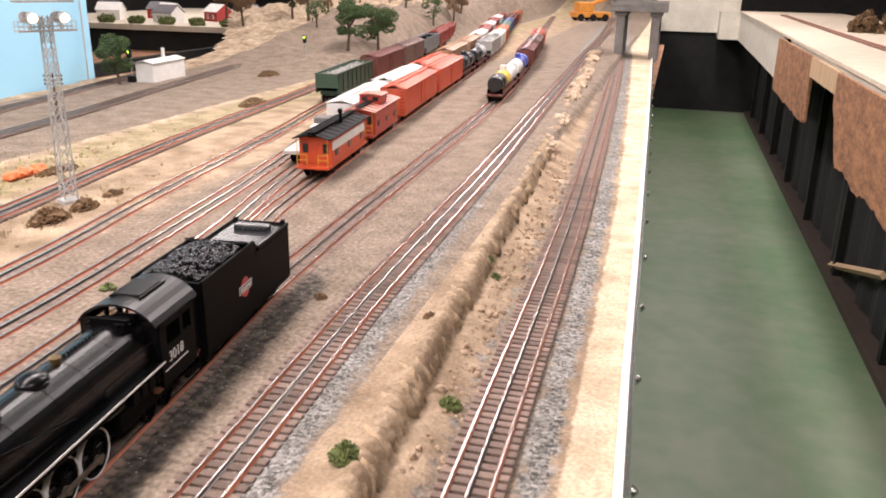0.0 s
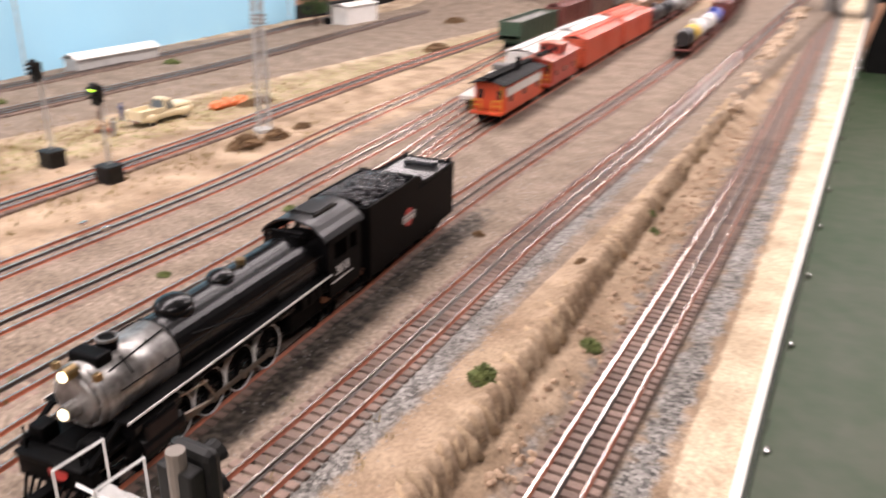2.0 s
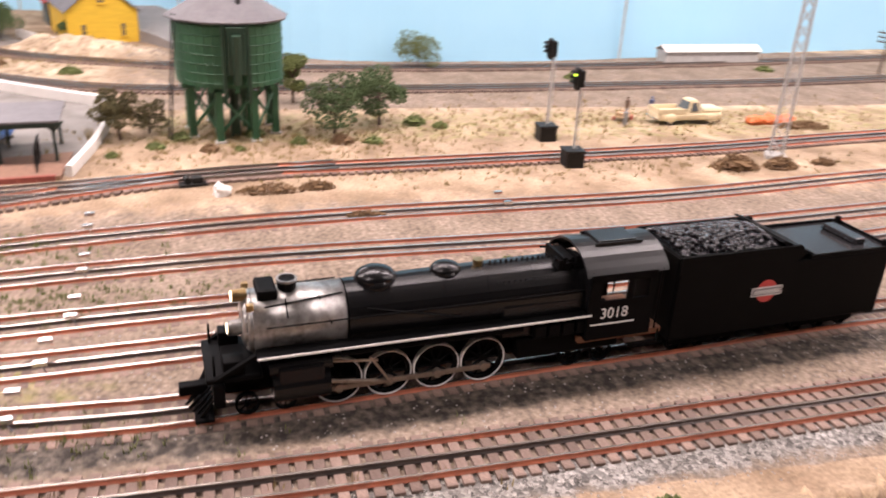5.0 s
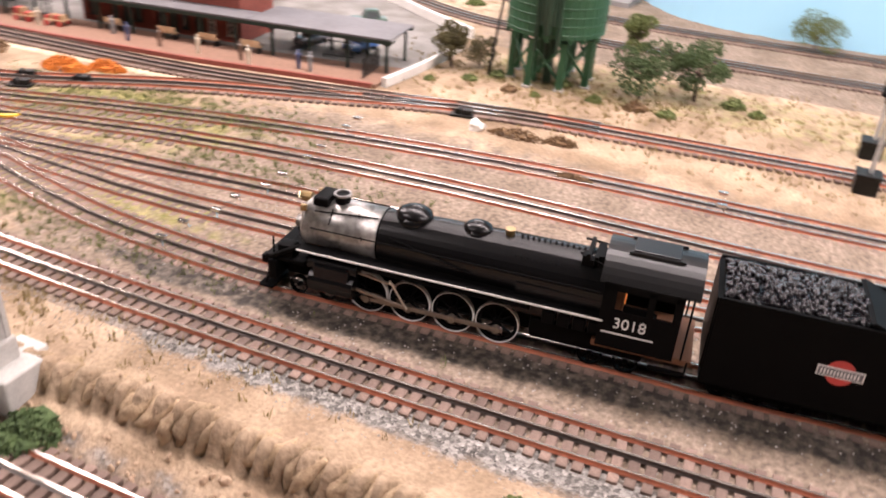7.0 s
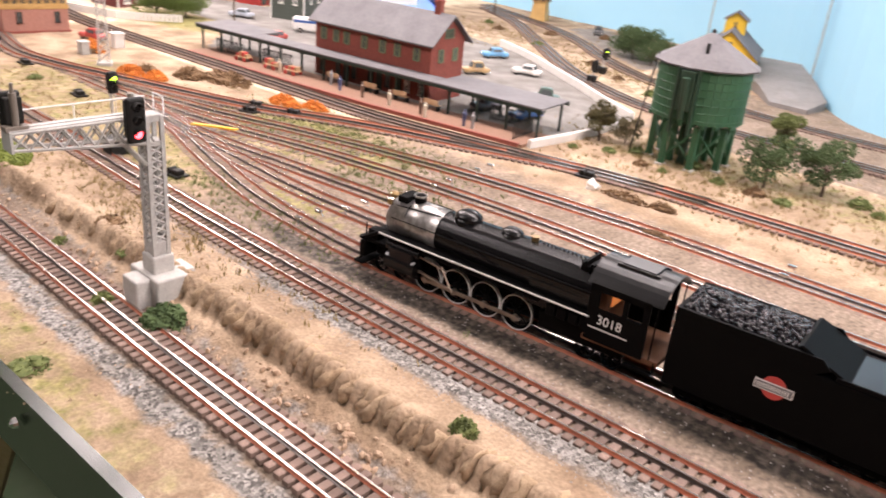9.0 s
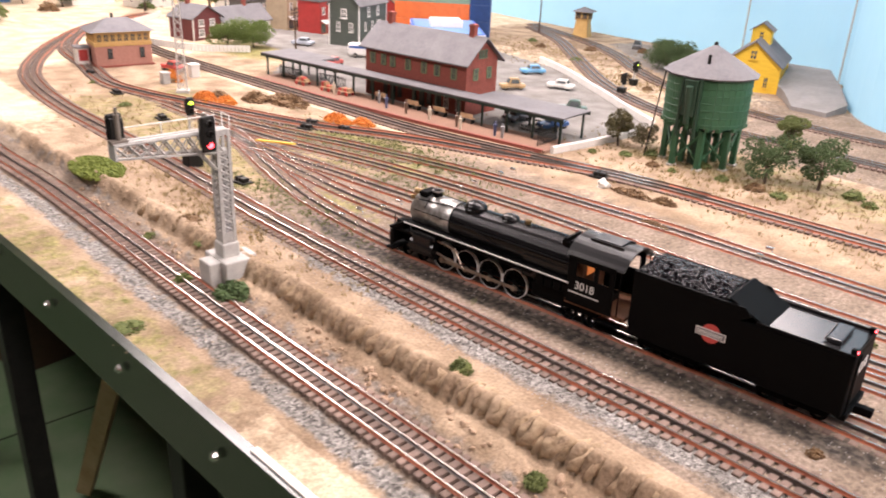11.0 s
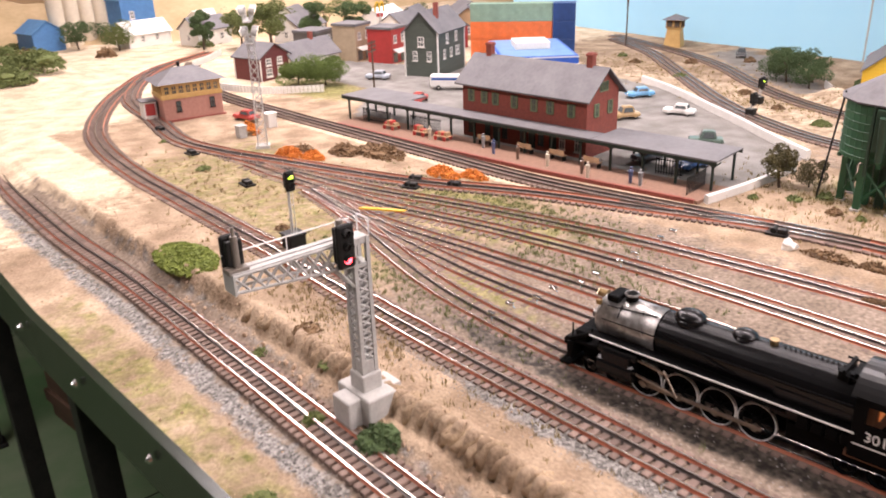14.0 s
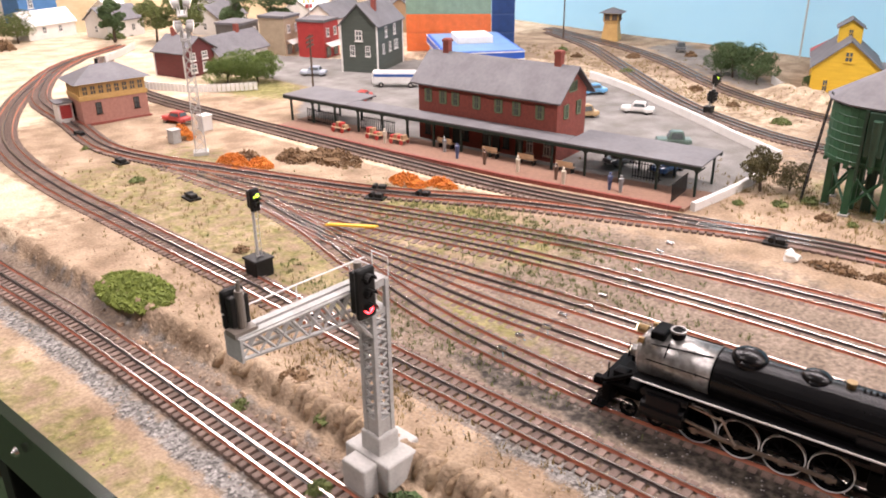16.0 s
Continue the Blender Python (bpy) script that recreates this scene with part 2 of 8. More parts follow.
def gable(bm, x0, x1, y0, y1, z0, ridge, thick, over=0.0, axis="y", mi=0):
    """A pitched roof of two thick slopes; its ridge runs along the axis."""
    if axis == "y":
        mid = (x0 + x1) / 2
        prof = [(x0 - over, z0 - over * (ridge - z0) / (mid - x0)), (mid, ridge), (x1 + over, z0 - over * (ridge - z0) / (mid - x0))]
        pts = prof + [(p[0], p[1] + thick) for p in prof[::-1]]
        rings = [[bm.verts.new((px, yy, pz)) for px, pz in pts] for yy in (y0 - over, y1 + over)]
    else:
        mid = (y0 + y1) / 2
        prof = [(y0 - over, z0 - over * (ridge - z0) / (mid - y0)), (mid, ridge), (y1 + over, z0 - over * (ridge - z0) / (mid - y0))]
        pts = prof + [(p[0], p[1] + thick) for p in prof[::-1]]
        rings = [[bm.verts.new((xx, py, pz)) for py, pz in pts] for xx in (x0 - over, x1 + over)]
    n = len(pts)
    fs = [bm.faces.new(rings[0]), bm.faces.new(rings[1][::-1])]
    for i in range(n):
        fs.append(bm.faces.new((rings[0][i], rings[1][i], rings[1][(i + 1) % n], rings[0][(i + 1) % n])))
    for f in fs:
        f.material_index = mi
    return bm


def gable_walls(bm, x0, x1, y0, y1, z0, z1, ridge, axis="y"):
    """A house body with pointed end walls."""
    if axis == "y":
        ring = [(x0, z0), (x1, z0), (x1, z1), ((x0 + x1) / 2, ridge), (x0, z1)]
        a, b = ([bm.verts.new((px, yy, pz)) for px, pz in ring] for yy in (y0, y1))
    else:
        ring = [(y0, z0), (y1, z0), (y1, z1), ((y0 + y1) / 2, ridge), (y0, z1)]
        a, b = ([bm.verts.new((xx, py, pz)) for py, pz in ring] for xx in (x0, x1))
    bm.faces.new(a)
    bm.faces.new(b[::-1])
    for i in range(5):
        bm.faces.new((a[i], b[i], b[(i + 1) % 5], a[(i + 1) % 5]))
    return bm


def spline(points, step):
    """Evenly spaced places along a smooth curve through the points."""
    p = [np.array(q, float) for q in points]
    p = [2 * p[0] - p[1]] + p + [2 * p[-1] - p[-2]]
    dense = []
    for i in range(1, len(p) - 2):
        for u in np.linspace(0, 1, 24, endpoint=False):
            a, b, c, d = p[i - 1], p[i], p[i + 1], p[i + 2]
            dense.append(0.5 * (2 * b + (c - a) * u + (2 * a - 5 * b + 4 * c - d) * u ** 2 + (3 * b - a - 3 * c + d) * u ** 3))
    dense.append(p[-2])
    dense = np.array(dense)
    s = np.r_[0, np.cumsum(np.linalg.norm(np.diff(dense, axis=0), axis=1))]
    at = np.linspace(0, s[-1], max(2, int(round(s[-1] / step)) + 1))
    return np.stack([np.interp(at, s, dense[:, k]) for k in range(dense.shape[1])], 1)


def sweep(bm, path, profile, mi=0, mis=None):
    """A profile of (sideways, up) points drawn along a path of (x, y, z) points."""
    rings = []
    for i, q in enumerate(path):
        d = path[min(i + 1, len(path) - 1)] - path[max(i - 1, 0)]
        n = np.array((d[1], -d[0])) / max(1e-9, math.hypot(d[0], d[1]))
        rings.append([bm.verts.new((q[0] + n[0] * s, q[1] + n[1] * s, q[2] + u)) for s, u in profile])
    k = len(profile)
    for i in range(len(rings) - 1):
        for j in range(k):
            f = bm.faces.new((rings[i][j], rings[i + 1][j], rings[i + 1][(j + 1) % k], rings[i][(j + 1) % k]))
            f.material_index = mis[j] if mis else mi
    bm.faces.new(rings[0][::-1])
    bm.faces.new(rings[-1])
    return bm

# ---- the lie of the land ----
LEVEL = 0.004     # top of the ballast under the ties
LOW = -0.024      # the front line lies lower


def front_level(y):
    """Height of the front track's bed."""
    return LOW + 0.012 * min(1, max(0, (-0.3 - y) / 1.0))


TRACKS = {
    "front": [(-0.2, 11.0), (0.05, 6.5), (0.165, 4.6), (0.242, 2.93), (0.282, 1.96), (0.299, 1.42), (0.308, 0.92), (0.315, 0.6), (0.318, 0.25), (0.322, 0.0), (0.336, -0.3), (0.325, -0.7), (0.24, -1.08), (0.05, -1.45), (-0.30, -1.78), (-0.75, -1.98)],
    "second": [(-0.3, 11.0), (-0.05, 6.5), (0.03, 4.2), (0.098, 2.28), (0.115, 1.78), (0.125, 1.2), (0.133, 1.0), (0.148, 0.7), (0.155, 0.4), (0.152, 0.1), (0.155, -0.2), (0.155, -0.42), (0.137, -0.64), (0.095, -0.83), (0.0, -1.05), (-0.13, -1.27), (-0.33, -1.53), (-0.6, -1.72)],
    "yard_b": [(-1.0, 11.0), (-0.5, 6.5), (-0.20, 4.2), (-0.055, 2.65), (0.0, 1.3), (0.032, 0.92), (0.048, 0.76), (0.066, 0.60), (0.070, 0.50), (0.062, 0.35), (0.028, 0.18), (-0.010, 0.03), (-0.033, -0.12)],
    "yard_c": [(-1.35, 11.0), (-0.75, 6.5), (-0.40, 4.2), (-0.225, 2.35), (-0.142, 1.52), (-0.103, 1.28), (-0.060, 0.96), (-0.040, 0.82), (-0.012, 0.55), (0.002, 0.36), (-0.004, 0.17), (-0.018, 0.0)],
    "yard_d": [(-1.45, 11.0), (-0.85, 6.5), (-0.49, 4.2), (-0.31, 2.35), (-0.205, 1.6), (-0.155, 1.32), (-0.105, 0.94), (-0.078, 0.55), (-0.050, 0.31), (-0.022, 0.08), (-0.035, -0.13)],
    "yard_e": [(-1.55, 11.0), (-0.95, 6.5), (-0.58, 4.2), (-0.39, 2.4), (-0.284, 1.76), (-0.222, 1.29), (-0.192, 1.0), (-0.176, 0.6), (-0.135, 0.30), (-0.072, 0.04), (-0.040, -0.20), (-0.032, -0.34)],
    "yard_f": [(-1.75, 11.0), (-1.1, 6.5), (-0.70, 4.2), (-0.49, 2.5), (-0.421, 2.04), (-0.358, 1.5), (-0.303, 1.12), (-0.278, 0.71), (-0.235, 0.42), (-0.17, 0.17), (-0.10, -0.05), (-0.055, -0.28), (-0.030, -0.45)],
    "main": [(-1.75, 11.0), (-1.2, 6.5), (-0.86, 4.2), (-0.66, 2.76), (-0.578, 1.94), (-0.53, 1.55), (-0.485, 1.25), (-0.445, 0.8), (-0.42, 0.556), (-0.342, 0.339), (-0.275, 0.169), (-0.185, 0.0), (-0.135, -0.13), (-0.075, -0.31), (-0.030, -0.45), (-0.008, -0.60), (-0.045, -0.83), (-0.095, -1.12), (-0.24, -1.40), (-0.40, -1.59)],
    "platform_line": [(-0.445, 0.72), (-0.415, 0.54), (-0.375, 0.36), (-0.333, 0.136), (-0.318, -0.114), (-0.302, -0.43), (-0.292, -0.62), (-0.29, -1.0), (-0.36, -1.33), (-0.47, -1.56)],
    "back_a": [(-1.35, 4.2), (-1.10, 2.7), (-0.957, 1.89), (-0.905, 1.3), (-0.880, 0.87), (-0.885, 0.43), (-0.965, 0.20), (-1.075, 0.03), (-1.22, -0.14), (-1.38, -0.32), (-1.56, -0.53), (-1.72, -0.80)],
    "back_b": [(-1.6, 4.2), (-1.32, 2.7), (-1.20, 2.1), (-1.10, 1.4), (-1.065, 0.9), (-1.065, 0.58), (-1.125, 0.31), (-1.20, 0.14), (-1.31, -0.02), (-1.47, -0.21), (-1.60, -0.42), (-1.70, -0.66), (-1.78, -0.85)],
}
LINES = {}
for key, pts in TRACKS.items():
    flat = spline(pts, 0.011)
    z = [front_level(q[1]) - 0.003 if key == "front" else (-0.0016 if key in ("main", "back_a", "back_b", "platform_line") else -0.0028 if key == "second" else -0.0043 if key == "yard_b" else -0.0049) for q in flat]
    LINES[key] = np.c_[flat, z]

RIDGE = [(-3.0, 0.30), (-0.6, 0.30), (-0.1, 0.285), (0.3, 0.262), (0.55, 0.248), (0.8, 0.242), (1.1, 0.225), (1.6, 0.205), (2.1, 0.182), (3.3, 0.118), (6.5, -0.04)]


def ridge_x(y):
    return float(np.interp(y, [r[0] for r in RIDGE], [r[1] for r in RIDGE]))


def smooth(a, b, v):
    u = min(1.0, max(0.0, (v - a) / (b - a)))
    return u * u * (3 - 2 * u)


def inside(poly, x, y):
    hit = False
    for (ax, ay), (bx, by) in zip(poly, poly[1:] + poly[:1]):
        if (ay > y) != (by > y) and x < (bx - ax) * (y - ay) / (by - ay) + ax:
            hit = not hit
    return hit


LOT = [(-0.442, 0.398), (-0.70, 0.405), (-0.80, 0.385), (-0.90, 0.22), (-1.01, 0.03), (-1.12, -0.17), (-1.22, -0.62), (-0.95, -0.86), (-0.75, -1.35), (-0.60, -1.35), (-0.60, -0.72), (-0.43, -0.55), (-0.36, -0.45), (-0.385, -0.05), (-0.40, 0.15)]


SAND_HEAPS = ((-1.245, 0.265, 0.050, 0.030), (-1.215, 0.345, 0.055, 0.024), (-1.295, 0.20, 0.040, 0.022), (-1.165, 0.425, 0.045, 0.018))
ROAD = [(-1.78, -0.34), (-1.66, -0.38), (-1.40, -0.06), (-1.27, 0.12), (-1.33, 0.17), (-1.46, 0.06), (-1.72, -0.18)]


def land(x, y):
    """Height of the ground."""
    n = noise.noise(Vector((x * 9, y * 9, 0)))
    n2 = noise.noise(Vector((x * 38, y * 38, 3)))
    n3 = noise.noise(Vector((x * 110, y * 110, 7)))
    h = 0.0015 * n + 0.0012 * n2
    fade = smooth(-0.9, -0.1, y)
    rx = ridge_x(y)
    low = front_level(y)
    # a low ledge of lumpy dried earth above the front line, with rubble below it
    wob = 0.006 * noise.noise(Vector((y * 11, 2, 9)))
    lump = abs(math.sin((y + 0.25 * (x - rx)) * math.pi / 0.0165 + 1.8 * noise.noise(Vector((y * 17, 5, 1))))) ** 0.6
    edge = rx + wob + fade * 0.013 * (lump - 0.5)
    ledge = (0.013 + 0.004 * noise.noise(Vector((y * 7, 1, 4)))) * fade
    cut = smooth(edge - 0.006, edge + 0.006, x)
    swell = math.exp(-((x - edge + 0.010) / 0.010) ** 2) * fade
    h += swell * (0.0085 * lump + 0.001 + 0.0015 * n2)
    slope = smooth(rx, rx + 0.052, x) if fade > 0 else smooth(rx - 0.08, rx + 0.05, x)
    below = -ledge + (low - 0.004 + ledge) * slope + 0.0028 * n3 * (1 - 0.6 * slope) + 0.002 * n2 - 0.0015 * fade * math.exp(-((x - edge - 0.007) / 0.005) ** 2)
    h = h * (1 - cut) + cut * below if fade > 0 else h + (low - 0.004) * slope
    # grooves between the lumps
    h -= 0.006 * fade * max(0.0, 0.75 - lump) * math.exp(-((x - rx - wob) / 0.011) ** 2)
    # track beds are flat
    if x > -0.62 and -0.9 < y < 6:
        k = smooth(-0.60, -0.50, x) * (1 - smooth(0.17, 0.20, x)) * smooth(-0.75, -0.4, y)
        h = h * (1 - 0.75 * k)
    # rise at the far end
    h += 0.22 * smooth(8.2, 10.8, y)
    far = smooth(3.0, 4.6, y) * (1 - smooth(-0.95, -0.75, x))
    h += far * (0.16 + 0.05 * n)
    for mx, my, mr, mh in SAND_HEAPS:
        h += mh * math.exp(-(((x - mx) / mr) ** 2 + ((y - my) / mr) ** 2)) * (1 + 0.35 * n2)
    hill = math.exp(-(((x - 0.12) / 0.22) ** 2 + ((y + 1.75) / 0.25) ** 2))
    h += 0.05 * hill
    if x < -0.3 and inside(LOT, x, y):
        h = 0.0025
    return h


FRONT = LINES["front"][LINES["front"][:, 1] > -0.8][::-1]


def zones(x, y):
    rx = ridge_x(y)
    fx = float(np.interp(y, FRONT[:, 1], FRONT[:, 0]))
    red = green = blue = ball_ = ash = tar = 0.0
    # grey stone beside the second line and along the front line
    red = max(red, 0.85 * math.exp(-((x - (rx - 0.066)) / 0.020) ** 2) * smooth(0.35, 0.65, y))
    red = max(red, (0.80 * math.exp(-((x - fx - 0.043) / 0.018) ** 2) + 0.42 * math.exp(-((x - fx + 0.036) / 0.010) ** 2)) * smooth(-0.75, -0.4, y))
    # pale sand at the very edge and round the loop
    green = max(green, (0.20 + 0.62 * smooth(0.55, 1.0, y)) * smooth(fx + 0.058, fx + 0.068, x))
    blue = max(blue, 0.50 * smooth(fx + 0.055, fx + 0.07, x) * (1 - smooth(0.6, 0.95, y)) * smooth(-0.2, 0.1, y))
    px = float(np.interp(y, [-0.62, -0.43, -0.114, 0.136, 0.36], [-0.292, -0.302, -0.318, -0.333, -0.375]))
    green = max(green, 0.95 * math.exp(-((x - px - 0.034) / 0.009) ** 2) * smooth(-0.7, -0.5, y) * (1 - smooth(0.25, 0.36, y)))
    green = max(green, smooth(-0.05, -0.55, y) * smooth(0.165, 0.205, x))
    green = max(green, smooth(-0.75, -1.0, y))
    green = max(green, 0.42 * smooth(-0.50, -0.6, x) * smooth(0.3, 0.5, y))
    blue = max(blue, 0.45 * smooth(-0.50, -0.58, x) * smooth(-0.80, -0.70, x) * smooth(0.4, 0.5, y))
    # ballast through the yard
    if -0.62 < x < 0.19 and y > 0.1:
        ball_ = 0.62 * smooth(0.1, 0.5, y) * smooth(-0.36, -0.25, x) + 0.25
    if x < -0.75 and x > -1.3:
        ball_ = 0.5 * smooth(0.25, 0.55, y) + 0.22
        green = max(green, 0.45 * (1 - smooth(0.3, 0.6, y)))
    ball_ = max(ball_, 0.85 * math.exp(-((x - fx) / 0.045) ** 4) * smooth(-0.75, -0.4, y))
    # weeds round the turnouts
    blue = max(blue, 0.85 * math.exp(-(((x + 0.16) / 0.10) ** 2 + ((y - 0.18) / 0.22) ** 2)), 0.6 * math.exp(-(((x - 0.03) / 0.06) ** 2 + ((y - 0.38) / 0.16) ** 2)))
    blue = max(blue, 0.95 * math.exp(-(((x + 0.52) / 0.11) ** 2 + ((y + 0.85) / 0.22) ** 2)))
    blue = max(blue, 0.50 * smooth(-0.22, -0.1, x) * (1 - smooth(0.15, 0.2, x)) * smooth(-0.7, -0.4, y) * (1 - smooth(0.2, 0.45, y)))
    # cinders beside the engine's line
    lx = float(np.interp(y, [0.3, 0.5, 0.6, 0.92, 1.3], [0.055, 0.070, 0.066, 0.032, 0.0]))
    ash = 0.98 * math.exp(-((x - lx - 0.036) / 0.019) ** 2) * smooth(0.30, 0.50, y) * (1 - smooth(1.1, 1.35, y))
    tar = 1.0 if x < -0.3 and inside(LOT, x, y) else 0.85 if x < -1.2 and inside(ROAD, x, y) else 0.0
    if x < -1.1:
        green = max(green, max(0.9 * math.exp(-(((x - mx) / mr) ** 2 + ((y - my) / mr) ** 2)) for mx, my, mr, mh in SAND_HEAPS))
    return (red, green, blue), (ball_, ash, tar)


def ground_mesh():
    xs = np.r_[np.arange(-2.75, -1.75, 0.05), np.arange(-1.75, -1.3, 0.025), np.arange(-1.3, -0.62, 0.014), np.arange(-0.62, 0.15, 0.011), np.arange(0.15, 0.31, 0.0036), np.arange(0.31, 0.4, 0.008)]
    ys = np.r_[np.arange(-2.9, -1.3, 0.05), np.arange(-1.3, -0.2, 0.02), np.arange(-0.2, 0.35, 0.009), np.arange(0.35, 1.35, 0.0028), np.arange(1.35, 2.2, 0.007), np.arange(2.2, 11.0, 0.05)]
    verts, za, zb = [], [], []
    for y in ys:
        edge = edge_x(y)
        for x in xs:
            # the sheet ends at the board's edge, which slants
            xx = x if x <= 0.15 else 0.15 + (x - 0.15) * (edge - 0.15) / (xs[-1] - 0.15)
            verts.append((xx, y, land(xx, y)))
            a, b = zones(xx, y)
            za.append((*a, 1.0))
            zb.append((*b, 1.0))
    nx, ny = len(xs), len(ys)
    idx = np.arange(nx * ny).reshape(ny, nx)
    faces = np.stack([idx[:-1, :-1], idx[:-1, 1:], idx[1:, 1:], idx[1:, :-1]], -1).reshape(-1, 4)
    # the board ends behind the sky wall
    va = np.array(verts)
    rim = np.interp(va[:, 1], [-3.0, -1.25, -0.7, -0.2, 0.38, 0.52, 0.72, 1.4, 2.7, 3.4, 4.5, 6.5, 6.7], [-2.75, -2.0, -1.93, -1.9, -1.8, -1.5, -1.27, -1.25, -1.42, -1.43, -1.95, -1.95, -2.75])
    faces = faces[(va[faces[:, 0], 0] > rim[faces[:, 0]])]
    me = bpy.data.meshes.new("ground")
    me.from_pydata(verts, [], faces.tolist())
    for nm, data in (("zones", za), ("zones_b", zb)):
        att = me.color_attributes.new(nm, "FLOAT_COLOR", "POINT")
        att.data.foreach_set("color", np.array(data, dtype=np.float32).ravel())
    me.materials.append(GROUND)
    for p in me.polygons:
        p.use_smooth = True
    return tagged(new("ground", me), "tan dirt and gravel scenery ground of the model railway", "ground", kind="structure")


EDGE = [(-3.0, 0.475), (0.0, 0.458), (0.4, 0.438), (0.87, 0.42), (1.13, 0.412), (1.55, 0.403), (2.65, 0.378), (4.4, 0.335), (6.6, 0.28), (11.0, 0.17)]


def edge_x(y):
    return float(np.interp(y, [e[0] for e in EDGE], [e[1] for e in EDGE]))


ground_mesh()

# ---- board edge, room and the aisle ----
FLOOR = -0.95
bm = bmesh.new()
path = np.array([(edge_x(y), y, 0.0) for y in np.arange(-2.9, 10.95, 0.1)])[::-1]
sweep(bm, path, [(-0.004, -0.0235), (0.0068, -0.0235), (0.0068, -0.098), (-0.004, -0.098)])
fascia = part("fascia", bm, FASCIA_GREEN)
tagged(fascia, "dark green painted fascia board along the layout edge", "fascia board", kind="structure")
bm = bmesh.new()
sweep(bm, np.array([q for q in path if q[1] > 0.75]), [(0.0005, -0.0215), (0.0078, -0.0215), (0.0078, -0.0330), (0.0005, -0.0330)])
tagged(part("trim", bm, WHITE_EDGE), "white painted edge strip on top of the fascia", "edge strip", kind="structure")
bm = bmesh.new()
rod(bm, (0, 0, 0), (0.0035, 0, 0), 0.0055, 0.0045, 12)
rod(bm, (0.0035, 0, 0), (0.0055, 0, 0), 0.003, 0.002, 6)
bolt_mesh = to_mesh("bolt", bm, CHROME)
for k in range(28):
    y = -1.60 + k * 0.196
    b = new("bolt", bolt_mesh)
    b.location = (edge_x(y) + 0.0072, y, -0.052)
    b.parent = fascia

bm = bmesh.new()
sweep(bm, path, [(0.0070, -0.094), (0.0088, -0.094), (0.0088, -0.0985), (0.0070, -0.0985)])
part("bottom_edging", bm, CHROME, fascia, "bright metal edging")
bm = bmesh.new()
box(bm, -6, 3.2, -5, 13, FLOOR - 0.05, FLOOR)
tagged(part("floor", bm, CARPET), "worn green painted concrete floor", "floor", kind="structure")
bm = bmesh.new()
box(bm, -6, 3.2, -5, 13, CEIL_Z, CEIL_Z + 0.05)
tagged(part("ceiling", bm, CEILING), "plain grey ceiling", "ceiling", kind="structure")
for nm, b in (("wall_east", (3.2, 3.3, -5, 13)), ("wall_west", (-6.1, -6, -5, 13)), ("wall_south", (-6, 3.2, -5.1, -5)), ("wall_north", (-6, 3.2, 13, 13.1))):
    bm = bmesh.new()
    box(bm, *b, FLOOR, CEIL_Z)
    tagged(part(nm, bm, PLASTER), "plain dark painted wall", "wall", kind="structure")

# curved sky wall behind the layout
bm = bmesh.new()
back = np.c_[spline([(-1.42, 2.66), (-1.31, 2.0), (-1.19, 1.4), (-1.15, 0.95), (-1.20, 0.70), (-1.42, 0.53), (-1.70, 0.40), (-1.80, 0.12), (-1.84, -0.3), (-1.86, -0.7), (-1.92, -1.2), (-2.02, -1.6)], 0.06), ]
back = np.c_[back, np.zeros(len(back))]
sweep(bm, back, [(-0.006, -0.06), (0.006, -0.06), (0.006, 0.75), (-0.006, 0.75)])
tagged(part("backdrop", bm, SKY_BLUE, smooth=False), "pale blue painted sky backdrop", "backdrop", kind="structure")

# black legs and dark cloth under the board
for k in range(11):
    y = -1.9 + k * 0.62
    bm = bmesh.new()
    ex = edge_x(y) - 0.05
    box(bm, ex - 0.02, ex + 0.02, y - 0.02, y + 0.02, FLOOR, -0.10, 0.002)
    leg = tagged(part("table_leg", bm, BLACK_PAINT), "black painted square leg under the layout", "table leg", group="layout legs")
    bm = bmesh.new()
    box(bm, ex - 0.03, ex + 0.03, y - 0.03, y + 0.03, FLOOR, FLOOR + 0.012, 0.002)
    part("foot_plate", bm, BLACK_PAINT, leg)
bm = bmesh.new()
box(bm, -2.7, 0.36, -2.85, 6.5, -0.115, -0.095)
box(bm, -2.7, 0.16, 6.5, 10.9, -0.115, -0.095)
tagged(part("tabletop_board", bm, OSB), "wooden base board under the scenery", "base board", kind="structure")

# kept under the board
CRATE = mat("dark_brown_box_wood", (0.11, 0.06, 0.035), 0.8, (0.07, 0.04, 0.024), 10)
t = thing("storage_crate", "dark brown wooden crate on the floor under the layout", "crate", (0.02, -1.22, FLOOR), 8)
bm = bmesh.new()
box(bm, -0.20, 0.20, -0.14, 0.14, 0.0, 0.38, 0.004)
part("body", bm, CRATE, t)
bm = bmesh.new()
box(bm, -0.21, 0.21, -0.15, 0.15, 0.38, 0.40, 0.003)
part("lid", bm, CRATE, t)
for z in (0.06, 0.30):
    bm = bmesh.new()
    box(bm, 0.20, 0.212, -0.14, 0.14, z, z + 0.04, 0.002)
    part("batten", bm, CRATE, t)
bm = bmesh.new()
rod(bm, (0.24, -0.40, FLOOR + 0.02), (0.25, 0.16, -0.12), 0.024, seg=4)
tagged(part("timber_strut", bm, PINE), "slanting bare pine strut under the layout", "timber strut")
bm = bmesh.new()
for k in range(3):
    box(bm, -0.4, 2.6, -3.2 + 1.22 * k, -3.195 + 1.22 * k, FLOOR + 0.0005, FLOOR + 0.0015)
tagged(part("floor_joint", bm, BLACK_PAINT), "dark joint lines between the floor slabs", "floor joint", kind="structure")

